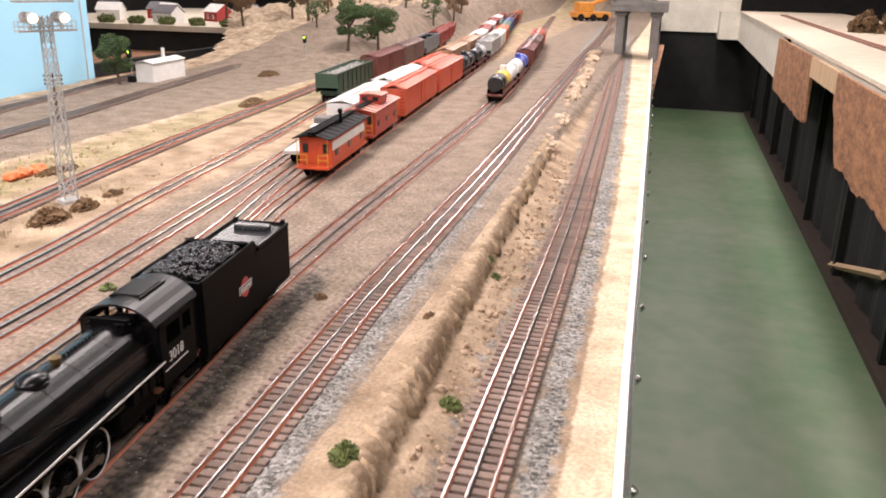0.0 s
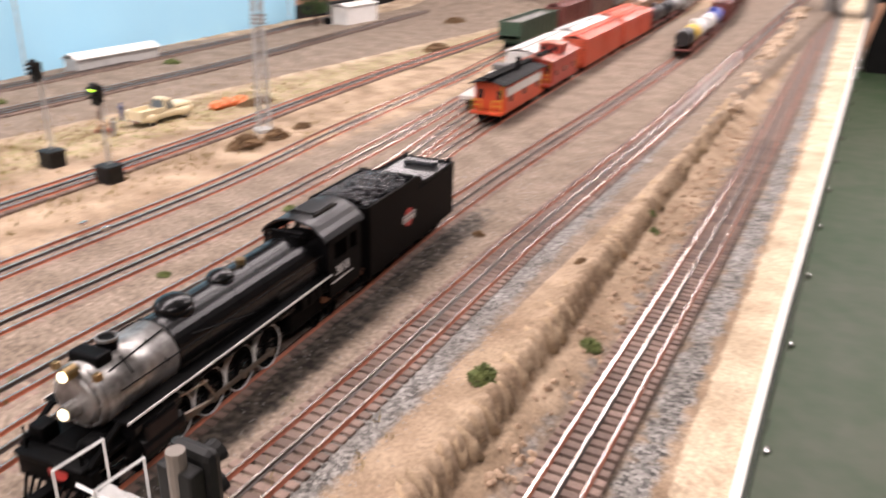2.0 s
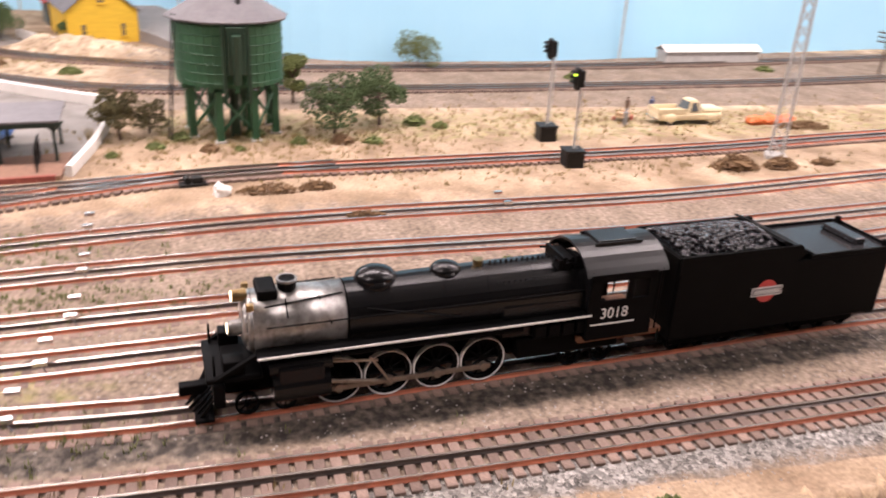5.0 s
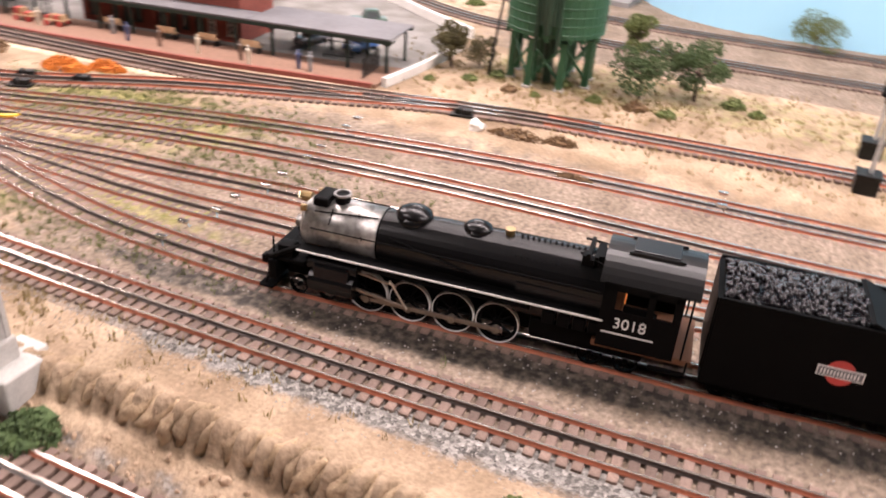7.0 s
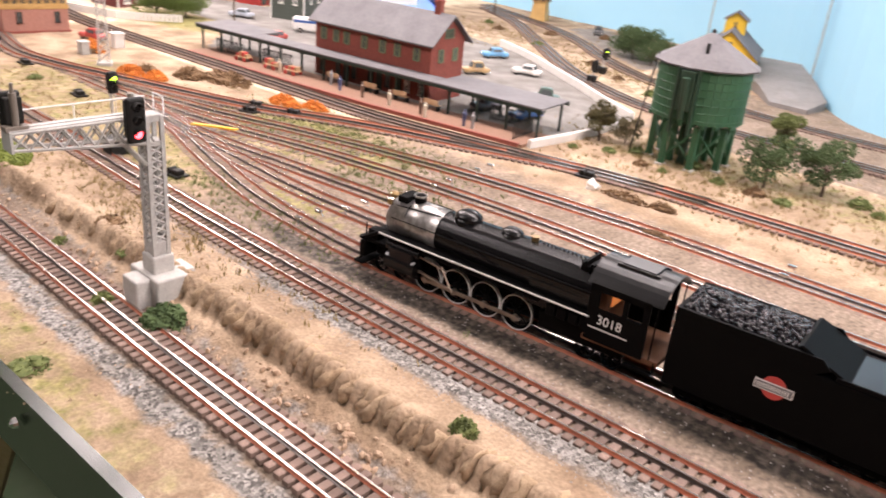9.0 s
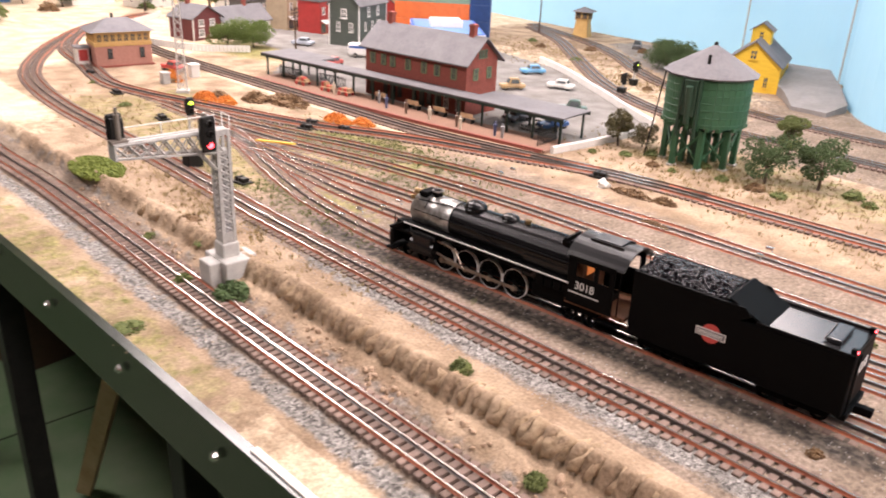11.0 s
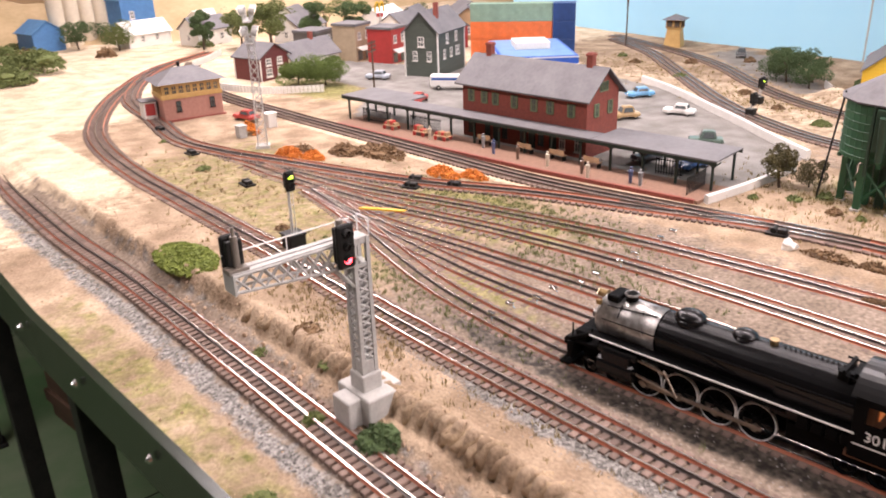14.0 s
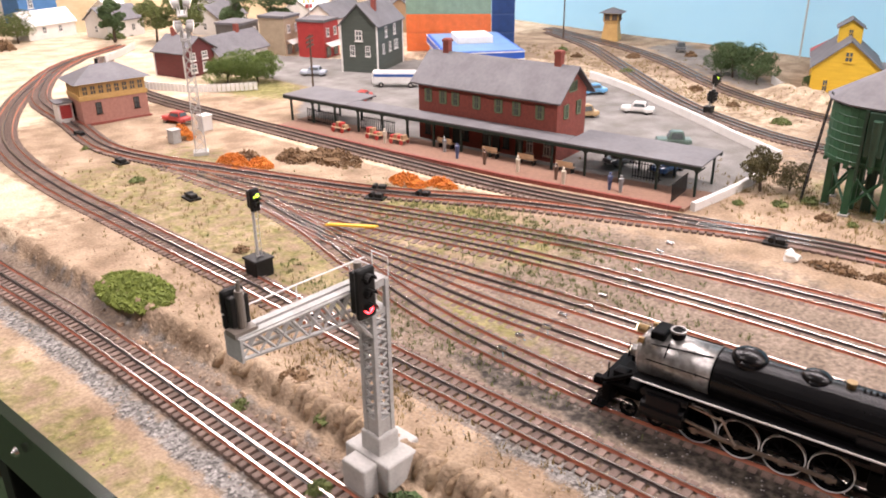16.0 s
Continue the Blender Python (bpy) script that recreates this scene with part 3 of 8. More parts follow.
# ---- track ----
tie_bm = bmesh.new()
box(tie_bm, -0.0265, 0.0265, -0.0036, 0.0036, 0.0, 0.0050, 0.0005)
TIE_MESH = to_mesh("tie", tie_bm, TIE)


def rail_profile(off):
    return [(off - 0.0021, 0.0049), (off + 0.0021, 0.0049), (off + 0.0007, 0.0058), (off + 0.0008, 0.0078), (off + 0.0010, 0.0084), (off - 0.0010, 0.0084), (off - 0.0008, 0.0078), (off - 0.0007, 0.0058)]


def lay_track(key, single=(9, 9), step=1):
    line = LINES[key]
    label = {"front": "three-rail track on brown ties along the layout edge", "second": "rusty three-rail track on brown ties beside the earth bank", "main": "rusty three-rail main line through the turnouts", "platform_line": "three-rail track beside the station platform"}.get(key, "rusty three-rail yard track on brown ties")
    t = thing("track", label, "track", group="layout tracks")
    side = RAIL_BROWN if key in ("back_a", "back_b", "platform_line") else RAIL_RUST
    for off, low, top in ((-0.0163, side, RAIL_TOP), (0.0, RAIL_DARK, RAIL_TOP), (0.0163, side, RAIL_TOP)):
        bm = bmesh.new()
        sweep(bm, line[::2], rail_profile(off), mis=[0, 0, 0, 0, 1, 0, 0, 0])
        part("rail", bm, (low, top), t, "black centre rail with polished head" if off == 0 else "")
    V, Fc = [], []
    rnd = random.Random(key)
    for i in range(1, len(line) - 1):
        d = line[i + 1] - line[i - 1]
        ang = math.atan2(d[1], d[0]) - math.pi / 2
        x, y, z = line[i]
        if key in ("yard_c", "yard_d", "yard_e", "yard_f") and y < 0.30:
            continue
        if single[0] < y < single[1]:
            o = new("tie", TIE_MESH)
            o.parent = t
            o.matrix_basis = Matrix.Translation((x, y, z)) @ Matrix.Rotation(ang + rnd.uniform(-0.02, 0.02), 4, "Z")
            continue
        c, s = math.cos(ang), math.sin(ang)
        k = len(V)
        hw, hl = 0.0036, 0.0265 + rnd.uniform(-0.001, 0.001)
        for zz in (0.0, 0.0050):
            for a, b in ((-hl, -hw), (hl, -hw), (hl, hw), (-hl, hw)):
                V.append((x + a * c - b * s, y + a * s + b * c, z + zz))
        Fc += [(k + 4, k + 5, k + 6, k + 7), (k, k + 1, k + 5, k + 4), (k + 1, k + 2, k + 6, k + 5), (k + 2, k + 3, k + 7, k + 6), (k + 3, k, k + 4, k + 7)]
    me = bpy.data.meshes.new("ties")
    me.from_pydata(V, [], Fc)
    me.materials.append(TIE)
    o = new("ties", me)
    o.parent = t
    o["kind"] = "stuff"
    return t


def turnout_timbers():
    """Long ties under the yard throat, each one spanning the tracks that meet there."""
    rows = [LINES[k] for k in ("yard_c", "yard_d", "yard_e", "yard_f")]
    t = thing("turnout_timbers", "dark weathered long ties under the turnout ladder", "track ties", group="")
    rnd = random.Random(4)
    for y in np.arange(-0.42, 0.30, 0.0125):
        xs = sorted(float(np.interp(y, r[::-1, 1], r[::-1, 0])) for r in rows if r[-1, 1] < y)
        spans = []
        for x in xs:
            if spans and x - 0.030 < spans[-1][1]:
                spans[-1][1] = x + 0.028
            else:
                spans.append([x - 0.028, x + 0.028])
        for a, b in spans:
            bm = bmesh.new()
            box(bm, a - rnd.uniform(0, 0.005), b + rnd.uniform(0, 0.005), y - 0.0038, y + 0.0038, -0.003, 0.0010, m=Matrix.Translation(((a + b) / 2, y, 0)) @ Matrix.Rotation(0.25 + rnd.uniform(-0.04, 0.04), 4, "Z") @ Matrix.Translation((-(a + b) / 2, -y, 0)))
            part("tie", bm, TIE, t)


turnout_timbers()
lay_track("front", (-0.6, 1.9))
lay_track("second", (-0.6, 1.9))
for key in ("yard_b", "yard_c", "yard_d", "yard_e", "yard_f", "main", "platform_line", "back_a", "back_b"):
    lay_track(key, (-0.6, 1.7))

# ---- trains ----
RAIL_Z = LEVEL + 0.0084
LOCO_BLACK = mat("gloss_black_loco_paint", (0.003, 0.003, 0.0035), 0.27, (0.0045, 0.0045, 0.0045), 40, spec=0.30)
LOCO_SATIN = mat("satin_black_loco_paint", (0.002, 0.002, 0.0022), 0.5, (0.003, 0.003, 0.003), 40, spec=0.05)
GRAPHITE = mat("graphite_smokebox", (0.42, 0.41, 0.39), 0.34, (0.16, 0.15, 0.14), 70, metal=0.7, fine=3.0, amount=0.4)
LINING = mat("white_lining", (0.80, 0.79, 0.76), 0.5)
ROD_STEEL = mat("weathered_rod_steel", (0.42, 0.36, 0.29), 0.35, (0.26, 0.21, 0.17), 80, metal=0.8)
BRASS = mat("brass", (0.36, 0.25, 0.12), 0.35, metal=1.0)
COAL = mat("coal_lumps", (0.006, 0.006, 0.007), 0.16, (0.012, 0.012, 0.014), 200, bump=0.4)
DECK = mat("black_gloss_deck", (0.022, 0.022, 0.024), 0.24, (0.016, 0.016, 0.017), 30)
CAB_ROOF = mat("black_cab_roof_paint", (0.006, 0.006, 0.0065), 0.32, (0.009, 0.009, 0.009), 40, spec=0.35)
EMBLEM_RED = mat("emblem_red", (0.55, 0.06, 0.05), 0.5)
LAMP_GLOW = glow("warm_headlamp", (1.0, 0.85, 0.55), 6)
CAB_GLOW = glow("cab_interior_bulb", (1.0, 0.30, 0.08), 0.45)
RED_GLOW = glow("red_signal_lens", (1.0, 0.04, 0.05), 14)
GREEN_GLOW = glow("yellow_green_signal_lens", (0.55, 1.0, 0.05), 7)


def letters(text, size, material, parent, m, name="lettering", depth=0.0002):
    cu = bpy.data.curves.new(name, "FONT")
    cu.body, cu.size, cu.extrude, cu.align_x, cu.align_y = text, size, depth, "CENTER", "CENTER"
    tmp = bpy.data.objects.new(name, cu)
    me = bpy.data.meshes.new_from_object(tmp)
    bpy.data.objects.remove(tmp)
    me.materials.append(material)
    ob = new(name, me)
    ob.parent = parent
    ob.matrix_basis = m
    return ob


SIDE_R = Matrix(((0, 0, 1, 0), (1, 0, 0, 0), (0, 1, 0, 0), (0, 0, 0, 1)))   # faces +x, reads along +y
SIDE_B = Matrix(((-1, 0, 0, 0), (0, 0, 1, 0), (0, 1, 0, 0), (0, 0, 0, 1)))  # faces +y


def tube(bm, y0, y1, z, r0, r1=None, seg=28, x=0.0, mi=0):
    rod(bm, (x, y0, z), (x, y1, z), r0, r1, seg, mi)


def ring(bm, c, axis, r_out, r_in, w, seg=24):
    """A tyre: a flat ring round an axle that runs along x."""
    rings = []
    for rr, dx in ((r_out, -w / 2), (r_out, w / 2), (r_in, w / 2), (r_in, -w / 2)):
        rings.append([bm.verts.new((c[0] + dx, c[1] + rr * math.cos(2 * math.pi * i / seg), c[2] + rr * math.sin(2 * math.pi * i / seg))) for i in range(seg)])
    for j in range(4):
        for i in range(seg):
            bm.faces.new((rings[j][i], rings[j][(i + 1) % seg], rings[(j + 1) % 4][(i + 1) % seg], rings[(j + 1) % 4][i]))


def wheel(parent, x, y, r, white=True, spokes=10, name="driving_wheel"):
    bm = bmesh.new()
    ring(bm, (x, y, r), "x", r * 0.97, r * 0.80, 0.0035)
    rod(bm, (x - 0.002, y, r), (x + 0.002, y, r), r * 0.22, seg=12)
    w = part(name, bm, LOCO_SATIN, parent)
    for k in range(spokes):
        a = 2 * math.pi * k / spokes
        bm = bmesh.new()
        rod(bm, (x, y, r), (x, y + 0.85 * r * math.cos(a), r + 0.85 * r * math.sin(a)), r * 0.05, seg=5)
        part("spoke", bm, LOCO_SATIN, w)
    if white:
        bm = bmesh.new()
        ring(bm, (x + (0.0005 if x > 0 else -0.0005), y, r), "x", r * 1.0, r * 0.955, 0.0042, 32)
        part("tyre", bm, LINING, w, "white painted tyre")
    return w


ENGINE_SCALE = (0.98, 0.945, 0.98)


def steam_engine(at, turn):
    e = thing("steam_locomotive", "black steam locomotive with grey smokebox and white lining on yard track", "locomotive", at, turn)
    e.scale = ENGINE_SCALE
    # frames and running gear
    bm = bmesh.new()
    box(bm, -0.011, 0.011, 0.03, 0.345, 0.014, 0.040, 0.001)
    box(bm, -0.024, 0.024, 0.25, 0.34, 0.016, 0.034, 0.002)
    part("frame", bm, LOCO_SATIN, e)
    bm = bmesh.new()
    box(bm, -0.030, 0.030, 0.022, 0.030, 0.016, 0.034, 0.001)
    box(bm, -0.027, 0.027, 0.018, 0.056, 0.033, 0.037, 0.001)
    box(bm, -0.024, 0.024, 0.009, 0.022, 0.002, 0.0045)
    for s in (-1, 1):
        rod(bm, (s * 0.022, 0.024, 0.036), (s * 0.022, 0.024, 0.052), 0.0009)
        box(bm, s * 0.020 - 0.006, s * 0.020 + 0.006, 0.030, 0.044, 0.037, 0.048, 0.001)
    pilot = part("pilot", bm, LOCO_SATIN, e, "slatted black pilot")
    for k in range(9):
        bm = bmesh.new()
        x = -0.024 + k * 0.006
        rod(bm, (x, 0.022, 0.019), (x * 0.8, 0.004 + abs(x) * 0.35, 0.003), 0.0011, seg=6)
        part("pilot_slat", bm, LOCO_SATIN, pilot)
    bm = bmesh.new()
    box(bm, -0.004, 0.004, 0.0, 0.020, 0.012, 0.020, 0.001)
    part("coupler", bm, LOCO_SATIN, e)
    bm = bmesh.new()
    slab(bm, [(0.0075 * math.cos(a * math.pi / 8), 0.0055 * math.sin(a * math.pi / 8)) for a in range(16)], 0, 0.0006)
    pl = part("number_plate", bm, EMBLEM_RED, e, "small red plate on the pilot beam")
    pl.matrix_basis = Matrix.Translation((0.004, 0.0215, 0.028)) @ Matrix.Rotation(math.pi / 2, 4, "X")
    # boiler
    bm = bmesh.new()
    tube(bm, 0.118, 0.225, 0.063, 0.0225, 0.0245, 36)
    tube(bm, 0.225, 0.308, 0.063, 0.0245, 0.0255, 36)
    box(bm, -0.0255, 0.0255, 0.235, 0.308, 0.036, 0.064, 0.002)
    part("boiler", bm, LOCO_BLACK, e, smooth=False)
    for p in e.children[-1].data.polygons:
        p.use_smooth = len(p.vertices) == 4
    for yy in (0.117, 0.150, 0.190, 0.224, 0.262, 0.300):
        bm = bmesh.new()
        tube(bm, yy, yy + 0.0012, 0.063, float(np.interp(yy, [0.118, 0.225, 0.308], [0.0228, 0.0248, 0.0257])), seg=36)
        part("boiler_band", bm, LOCO_BLACK if yy > 0.13 else LOCO_SATIN, e)
    bm = bmesh.new()
    for k in range(16):
        yy = 0.232 + k * 0.0045
        ball(bm, (0.0, yy, 0.0885), 0.0012, sub=1)
        ball(bm, (0.018, yy, 0.080), 0.0007, sub=1)
    part("rivet_row", bm, LOCO_SATIN, e)["kind"] = "stuff"
    bm = bmesh.new()
    tube(bm, 0.052, 0.117, 0.063, 0.0222, 0.0225, 36)
    tube(bm, 0.0485, 0.052, 0.063, 0.0195, 0.0222, 36)
    tube(bm, 0.0455, 0.0485, 0.063, 0.0145, 0.0185, 30)
    for k in range(14):
        a = 2 * math.pi * k / 14
        ball(bm, (0.0185 * math.cos(a), 0.0483, 0.063 + 0.0185 * math.sin(a)), 0.0011, sub=1)
    smoke = part("smokebox", bm, GRAPHITE, e, "grey graphite smokebox")
    for p in smoke.data.polygons:
        p.use_smooth = len(p.vertices) == 4
    bm = bmesh.new()
    for s in (-1, 1):
        for (y0, z0), (y1, z1) in (((0.06, 0.080), (0.115, 0.083)), ((0.075, 0.073), (0.075, 0.083)), ((0.098, 0.083), (0.105, 0.066))):
            rod(bm, (s * math.sqrt(max(0, 0.0232 ** 2 - (z0 - 0.063) ** 2)), y0, z0), (s * math.sqrt(max(0, 0.0232 ** 2 - (z1 - 0.063) ** 2)), y1, z1), 0.0006, seg=5)
        rod(bm, (s * 0.0235, 0.13, 0.075), (s * 0.025, 0.20, 0.060), 0.0006, seg=5)
        rod(bm, (s * 0.0245, 0.06, 0.069), (s * 0.0275, 0.30, 0.071), 0.0006, seg=5)
    part("handrail", bm, LOCO_SATIN, e)
    # top fittings
    bm = bmesh.new()
    rod(bm, (0, 0.078, 0.083), (0, 0.078, 0.0915), 0.0062, 0.0068, 20)
    st = part("chimney", bm, LOCO_SATIN, e)
    bm = bmesh.new()
    ring(bm, (0, 0, 0), "x", 0.0074, 0.0058, 0.0016)
    rim = part("rim", bm, GRAPHITE, st, "bare metal chimney rim")
    rim.matrix_basis = Matrix.Translation((0, 0.078, 0.0918)) @ Matrix.Rotation(math.pi / 2, 4, "Y")
    for nm, yy, rr, hh in (("sand_dome", 0.142, 0.0135, 0.0905), ("steam_dome", 0.196, 0.0105, 0.0905)):
        bm = bmesh.new()
        ball(bm, (0, yy, hh - 0.004), rr, 1, 1.15, 0.62, 3)
        rod(bm, (0, yy, 0.078), (0, yy, hh - 0.003), rr * 1.05, rr, 24)
        part(nm, bm, LOCO_BLACK, e, smooth=True)
    bm = bmesh.new()
    rod(bm, (0, 0.222, 0.086), (0, 0.222, 0.092), 0.0035, 0.0042, 12)
    part("safety_valve", bm, BRASS, e, "small brass valve")
    bm = bmesh.new()
    for k in range(7):
        rr = random.Random(k)
        box(bm, rr.uniform(-0.016, 0.012), rr.uniform(0.012, 0.018), 0.282 + 0.003 * k, 0.285 + 0.003 * k, 0.084, 0.089 + rr.uniform(0, 0.006))
    for s in (-1, 1):
        rod(bm, (s * 0.012, 0.28, 0.091), (s * 0.018, 0.303, 0.086), 0.001)
    part("turret", bm, LOCO_SATIN, e)
    bm = bmesh.new()
    box(bm, -0.012, 0.012, 0.056, 0.070, 0.082, 0.090, 0.002)
    rod(bm, (-0.010, 0.060, 0.087), (0.010, 0.060, 0.087), 0.0028, seg=12)
    part("feedwater_heater", bm, LOCO_SATIN, e)
    bm = bmesh.new()
    rod(bm, (0, 0.036, 0.059), (0, 0.0455, 0.059), 0.0052, 0.0056, 20)
    hl = part("headlamp", bm, GRAPHITE, e)
    bm = bmesh.new()
    rod(bm, (0, 0.0352, 0.059), (0, 0.0358, 0.059), 0.0036, seg=16)
    part("lens", bm, LAMP_GLOW, hl, "lit headlamp lens")
    bm = bmesh.new()
    rod(bm, (0, 0.040, 0.083), (0, 0.050, 0.083), 0.0042, 0.0046, 16)
    bell = part("upper_lamp", bm, BRASS, e)
    bm = bmesh.new()
    rod(bm, (0, 0.0392, 0.083), (0, 0.0398, 0.083), 0.0034, seg=16)
    part("lens", bm, LAMP_GLOW, bell, "lit upper lamp lens")
    for s in (-1, 1):
        bm = bmesh.new()
        box(bm, s * 0.0165 - 0.002, s * 0.0165 + 0.002, 0.048, 0.053, 0.079, 0.084, 0.0005)
        part("marker_lamp", bm, BRASS, e)
        # cylinders, boards and pipes on both sides
        bm = bmesh.new()
        tube(bm, 0.062, 0.102, 0.024, 0.0110, seg=20, x=s * 0.0245)
        tube(bm, 0.060, 0.104, 0.040, 0.0065, seg=16, x=s * 0.0245)
        box(bm, s * 0.0245 - 0.009, s * 0.0245 + 0.009, 0.066, 0.098, 0.024, 0.042, 0.002)
        part("cylinder", bm, LOCO_BLACK, e)
        bm = bmesh.new()
        xa, xb = sorted((s * 0.0215, s * 0.0335))
        box(bm, xa, xb, 0.052, 0.308, 0.0505, 0.0525)
        rod(bm, (s * 0.027, 0.052, 0.0515), (s * 0.027, 0.024, 0.036), 0.0022, seg=6)
        board = part("running_board", bm, LOCO_SATIN, e)
        bm = bmesh.new()
        xa, xb = sorted((s * 0.0336, s * 0.0342))
        box(bm, xa, xb, 0.052, 0.306, 0.0511, 0.0526)
        part("lining", bm, LINING, board, "white painted edge")
        bm = bmesh.new()
        for k in range(4):
            box(bm, s * 0.027 - 0.004, s * 0.027 + 0.004, 0.26 + 0.012 * k, 0.27 + 0.012 * k, 0.036, 0.047, 0.001)
        rod(bm, (s * 0.028, 0.11, 0.046), (s * 0.028, 0.25, 0.046), 0.003, seg=10)
        part("air_tank", bm, LOCO_SATIN, e)
        for k in range(4):
            wheel(e, s * 0.0172, 0.110 + 0.0378 * k, 0.0182)
        for yy in (0.045, 0.072):
            wheel(e, s * 0.0172, yy, 0.0088, False, 8, "pilot_wheel")
        for yy in (0.300, 0.328):
            wheel(e, s * 0.0172, yy, 0.0105, False, 8, "trailing_wheel")
        bm = bmesh.new()
        box(bm, s * 0.0215 - 0.0008, s * 0.0215 + 0.0008, 0.105, 0.229, 0.0115, 0.0152)
        for k in range(4):
            rod(bm, (s * 0.0195, 0.110 + 0.0378 * k, 0.0135), (s * 0.0235, 0.110 + 0.0378 * k, 0.0135), 0.0034, seg=10)
        part("side_rod", bm, ROD_STEEL, e, "bare steel side rod")
        bm = bmesh.new()
        rod(bm, (s * 0.024, 0.086, 0.024), (s * 0.024, 0.1478, 0.0145), 0.0016, seg=6)
        rod(bm, (s * 0.0255, 0.092, 0.040), (s * 0.0255, 0.138, 0.034), 0.0011, seg=6)
        rod(bm, (s * 0.0258, 0.1478, 0.0145), (s * 0.0258, 0.132, 0.038), 0.0011, seg=6)
        part("main_rod", bm, ROD_STEEL, e)
    # cab
    bm = bmesh.new()
    box(bm, -0.029, 0.029, 0.300, 0.375, 0.026, 0.031)
    box(bm, -0.024, 0.024, 0.3065, 0.318, 0.032, 0.075, 0.002)
    cab = part("cab", bm, mat("cab_interior_brown", (0.20, 0.085, 0.04), 0.7), e, "black cab with warm lit brown interior")
    for s in (-1, 1):
        bm = bmesh.new()
        xa, xb = sorted((s * 0.0310, s * 0.0330))
        box(bm, xa, xb, 0.303, 0.361, 0.030, 0.062)
        box(bm, xa, xb, 0.303, 0.313, 0.062, 0.082)
        box(bm, xa, xb, 0.336, 0.341, 0.062, 0.082)
        box(bm, xa, xb, 0.355, 0.361, 0.062, 0.082)
        box(bm, xa, xb, 0.303, 0.361, 0.078, 0.084)
        part("side_sheet", bm, LOCO_SATIN, cab)
        bm = bmesh.new()
        xa, xb = sorted((s * 0.0331, s * 0.0336))
        box(bm, xa, xb, 0.306, 0.345, 0.0425, 0.0436)
        part("lining", bm, LINING, cab)
        m = Matrix.Translation((s * 0.0332, 0.326, 0.0515)) @ (SIDE_R if s > 0 else Matrix.Rotation(math.pi, 4, "Z") @ SIDE_R)
        letters("3018", 0.0125, LINING, cab, m)
    bm = bmesh.new()
    box(bm, -0.031, 0.031, 0.303, 0.306, 0.030, 0.086)
    part("front_sheet", bm, LOCO_BLACK, cab)
    bm = bmesh.new()
    prof = [(0.0365 * math.sin(a), 0.070 + 0.030 * math.cos(a)) for a in np.linspace(-1.08, 1.08, 15)]
    rings = [[bm.verts.new((x, yy, z + dz)) for x, z in prof] for yy, dz in ((0.299, 0), (0.371, 0), (0.371, -0.0018), (0.299, -0.0018))]
    for j in range(4):
        for i in range(14):
            bm.faces.new((rings[j][i], rings[j][i + 1], rings[(j + 1) % 4][i + 1], rings[(j + 1) % 4][i]))
    part("roof", bm, CAB_ROOF, cab, "arched black roof")
    bm = bmesh.new()
    box(bm, -0.011, 0.011, 0.318, 0.352, 0.0992, 0.1015, 0.0006)
    box(bm, -0.013, -0.0115, 0.315, 0.356, 0.0985, 0.1005)
    box(bm, 0.0115, 0.013, 0.315, 0.356, 0.0985, 0.1005)
    part("roof_hatch", bm, CAB_ROOF, cab)
    bm = bmesh.new()
    box(bm, -0.018, 0.018, 0.3185, 0.3195, 0.060, 0.072)
    part("cab_lamp", bm, CAB_GLOW, cab, "glowing orange cab light")
    for s in (-1, 1):
        bm = bmesh.new()
        rod(bm, (s * 0.031, 0.367, 0.032), (s * 0.031, 0.367, 0.084), 0.0008, seg=6)
        box(bm, s * 0.030 - 0.002, s * 0.030 + 0.002, 0.345, 0.372, 0.018, 0.020)
        rod(bm, (s * 0.030, 0.372, 0.02), (s * 0.030, 0.372, 0.03), 0.0008, seg=6)
        part("grab_iron", bm, LOCO_SATIN, cab)
    # tender
    t = thing("tender", "black coal tender with red and white emblem behind the engine", "tender", at, turn)
    t.scale = ENGINE_SCALE
    bm = bmesh.new()
    box(bm, -0.0325, 0.0325, 0.382, 0.602, 0.018, 0.077, 0.0015)
    for s in (-1, 1):
        sh = [(0.382, 0.075), (0.494, 0.075), (0.507, 0.083), (0.500, 0.0905), (0.382, 0.0905)]
        xa, xb = s * 0.0305, s * 0.0327
        a, b = [bm.verts.new((xa, y, z)) for y, z in sh], [bm.verts.new((xb, y, z)) for y, z in sh]
        bm.faces.new(a)
        bm.faces.new(b)
        for i in range(5):
            bm.faces.new((a[i], a[(i + 1) % 5], b[(i + 1) % 5], b[i]))
    a = [bm.verts.new(p) for p in ((-0.0305, 0.480, 0.094), (0.0305, 0.480, 0.094), (0.0305, 0.520, 0.077), (-0.0305, 0.520, 0.077))]
    b = [bm.verts.new(v.co + Vector((0, 0.003, 0.001))) for v in a]
    bm.faces.new(a)
    bm.faces.new(b)
    for i in range(4):
        bm.faces.new((a[i], a[(i + 1) % 4], b[(i + 1) % 4], b[i]))
    box(bm, -0.030, 0.030, 0.381, 0.385, 0.03, 0.089)
    part("tank", bm, LOCO_SATIN, t)
    bm = bmesh.new()
    box(bm, -0.0300, 0.0300, 0.521, 0.600, 0.0772, 0.0782)
    part("deck", bm, DECK, t, "smooth glossy rear deck")
    bm = bmesh.new()
    for s in (-1, 1):
        box(bm, s * 0.0316 - 0.0009, s * 0.0316 + 0.0009, 0.512, 0.602, 0.077, 0.0805, 0.0004)
    box(bm, -0.0325, 0.0325, 0.600, 0.6018, 0.077, 0.0805)
    part("coaming", bm, LOCO_SATIN, t)
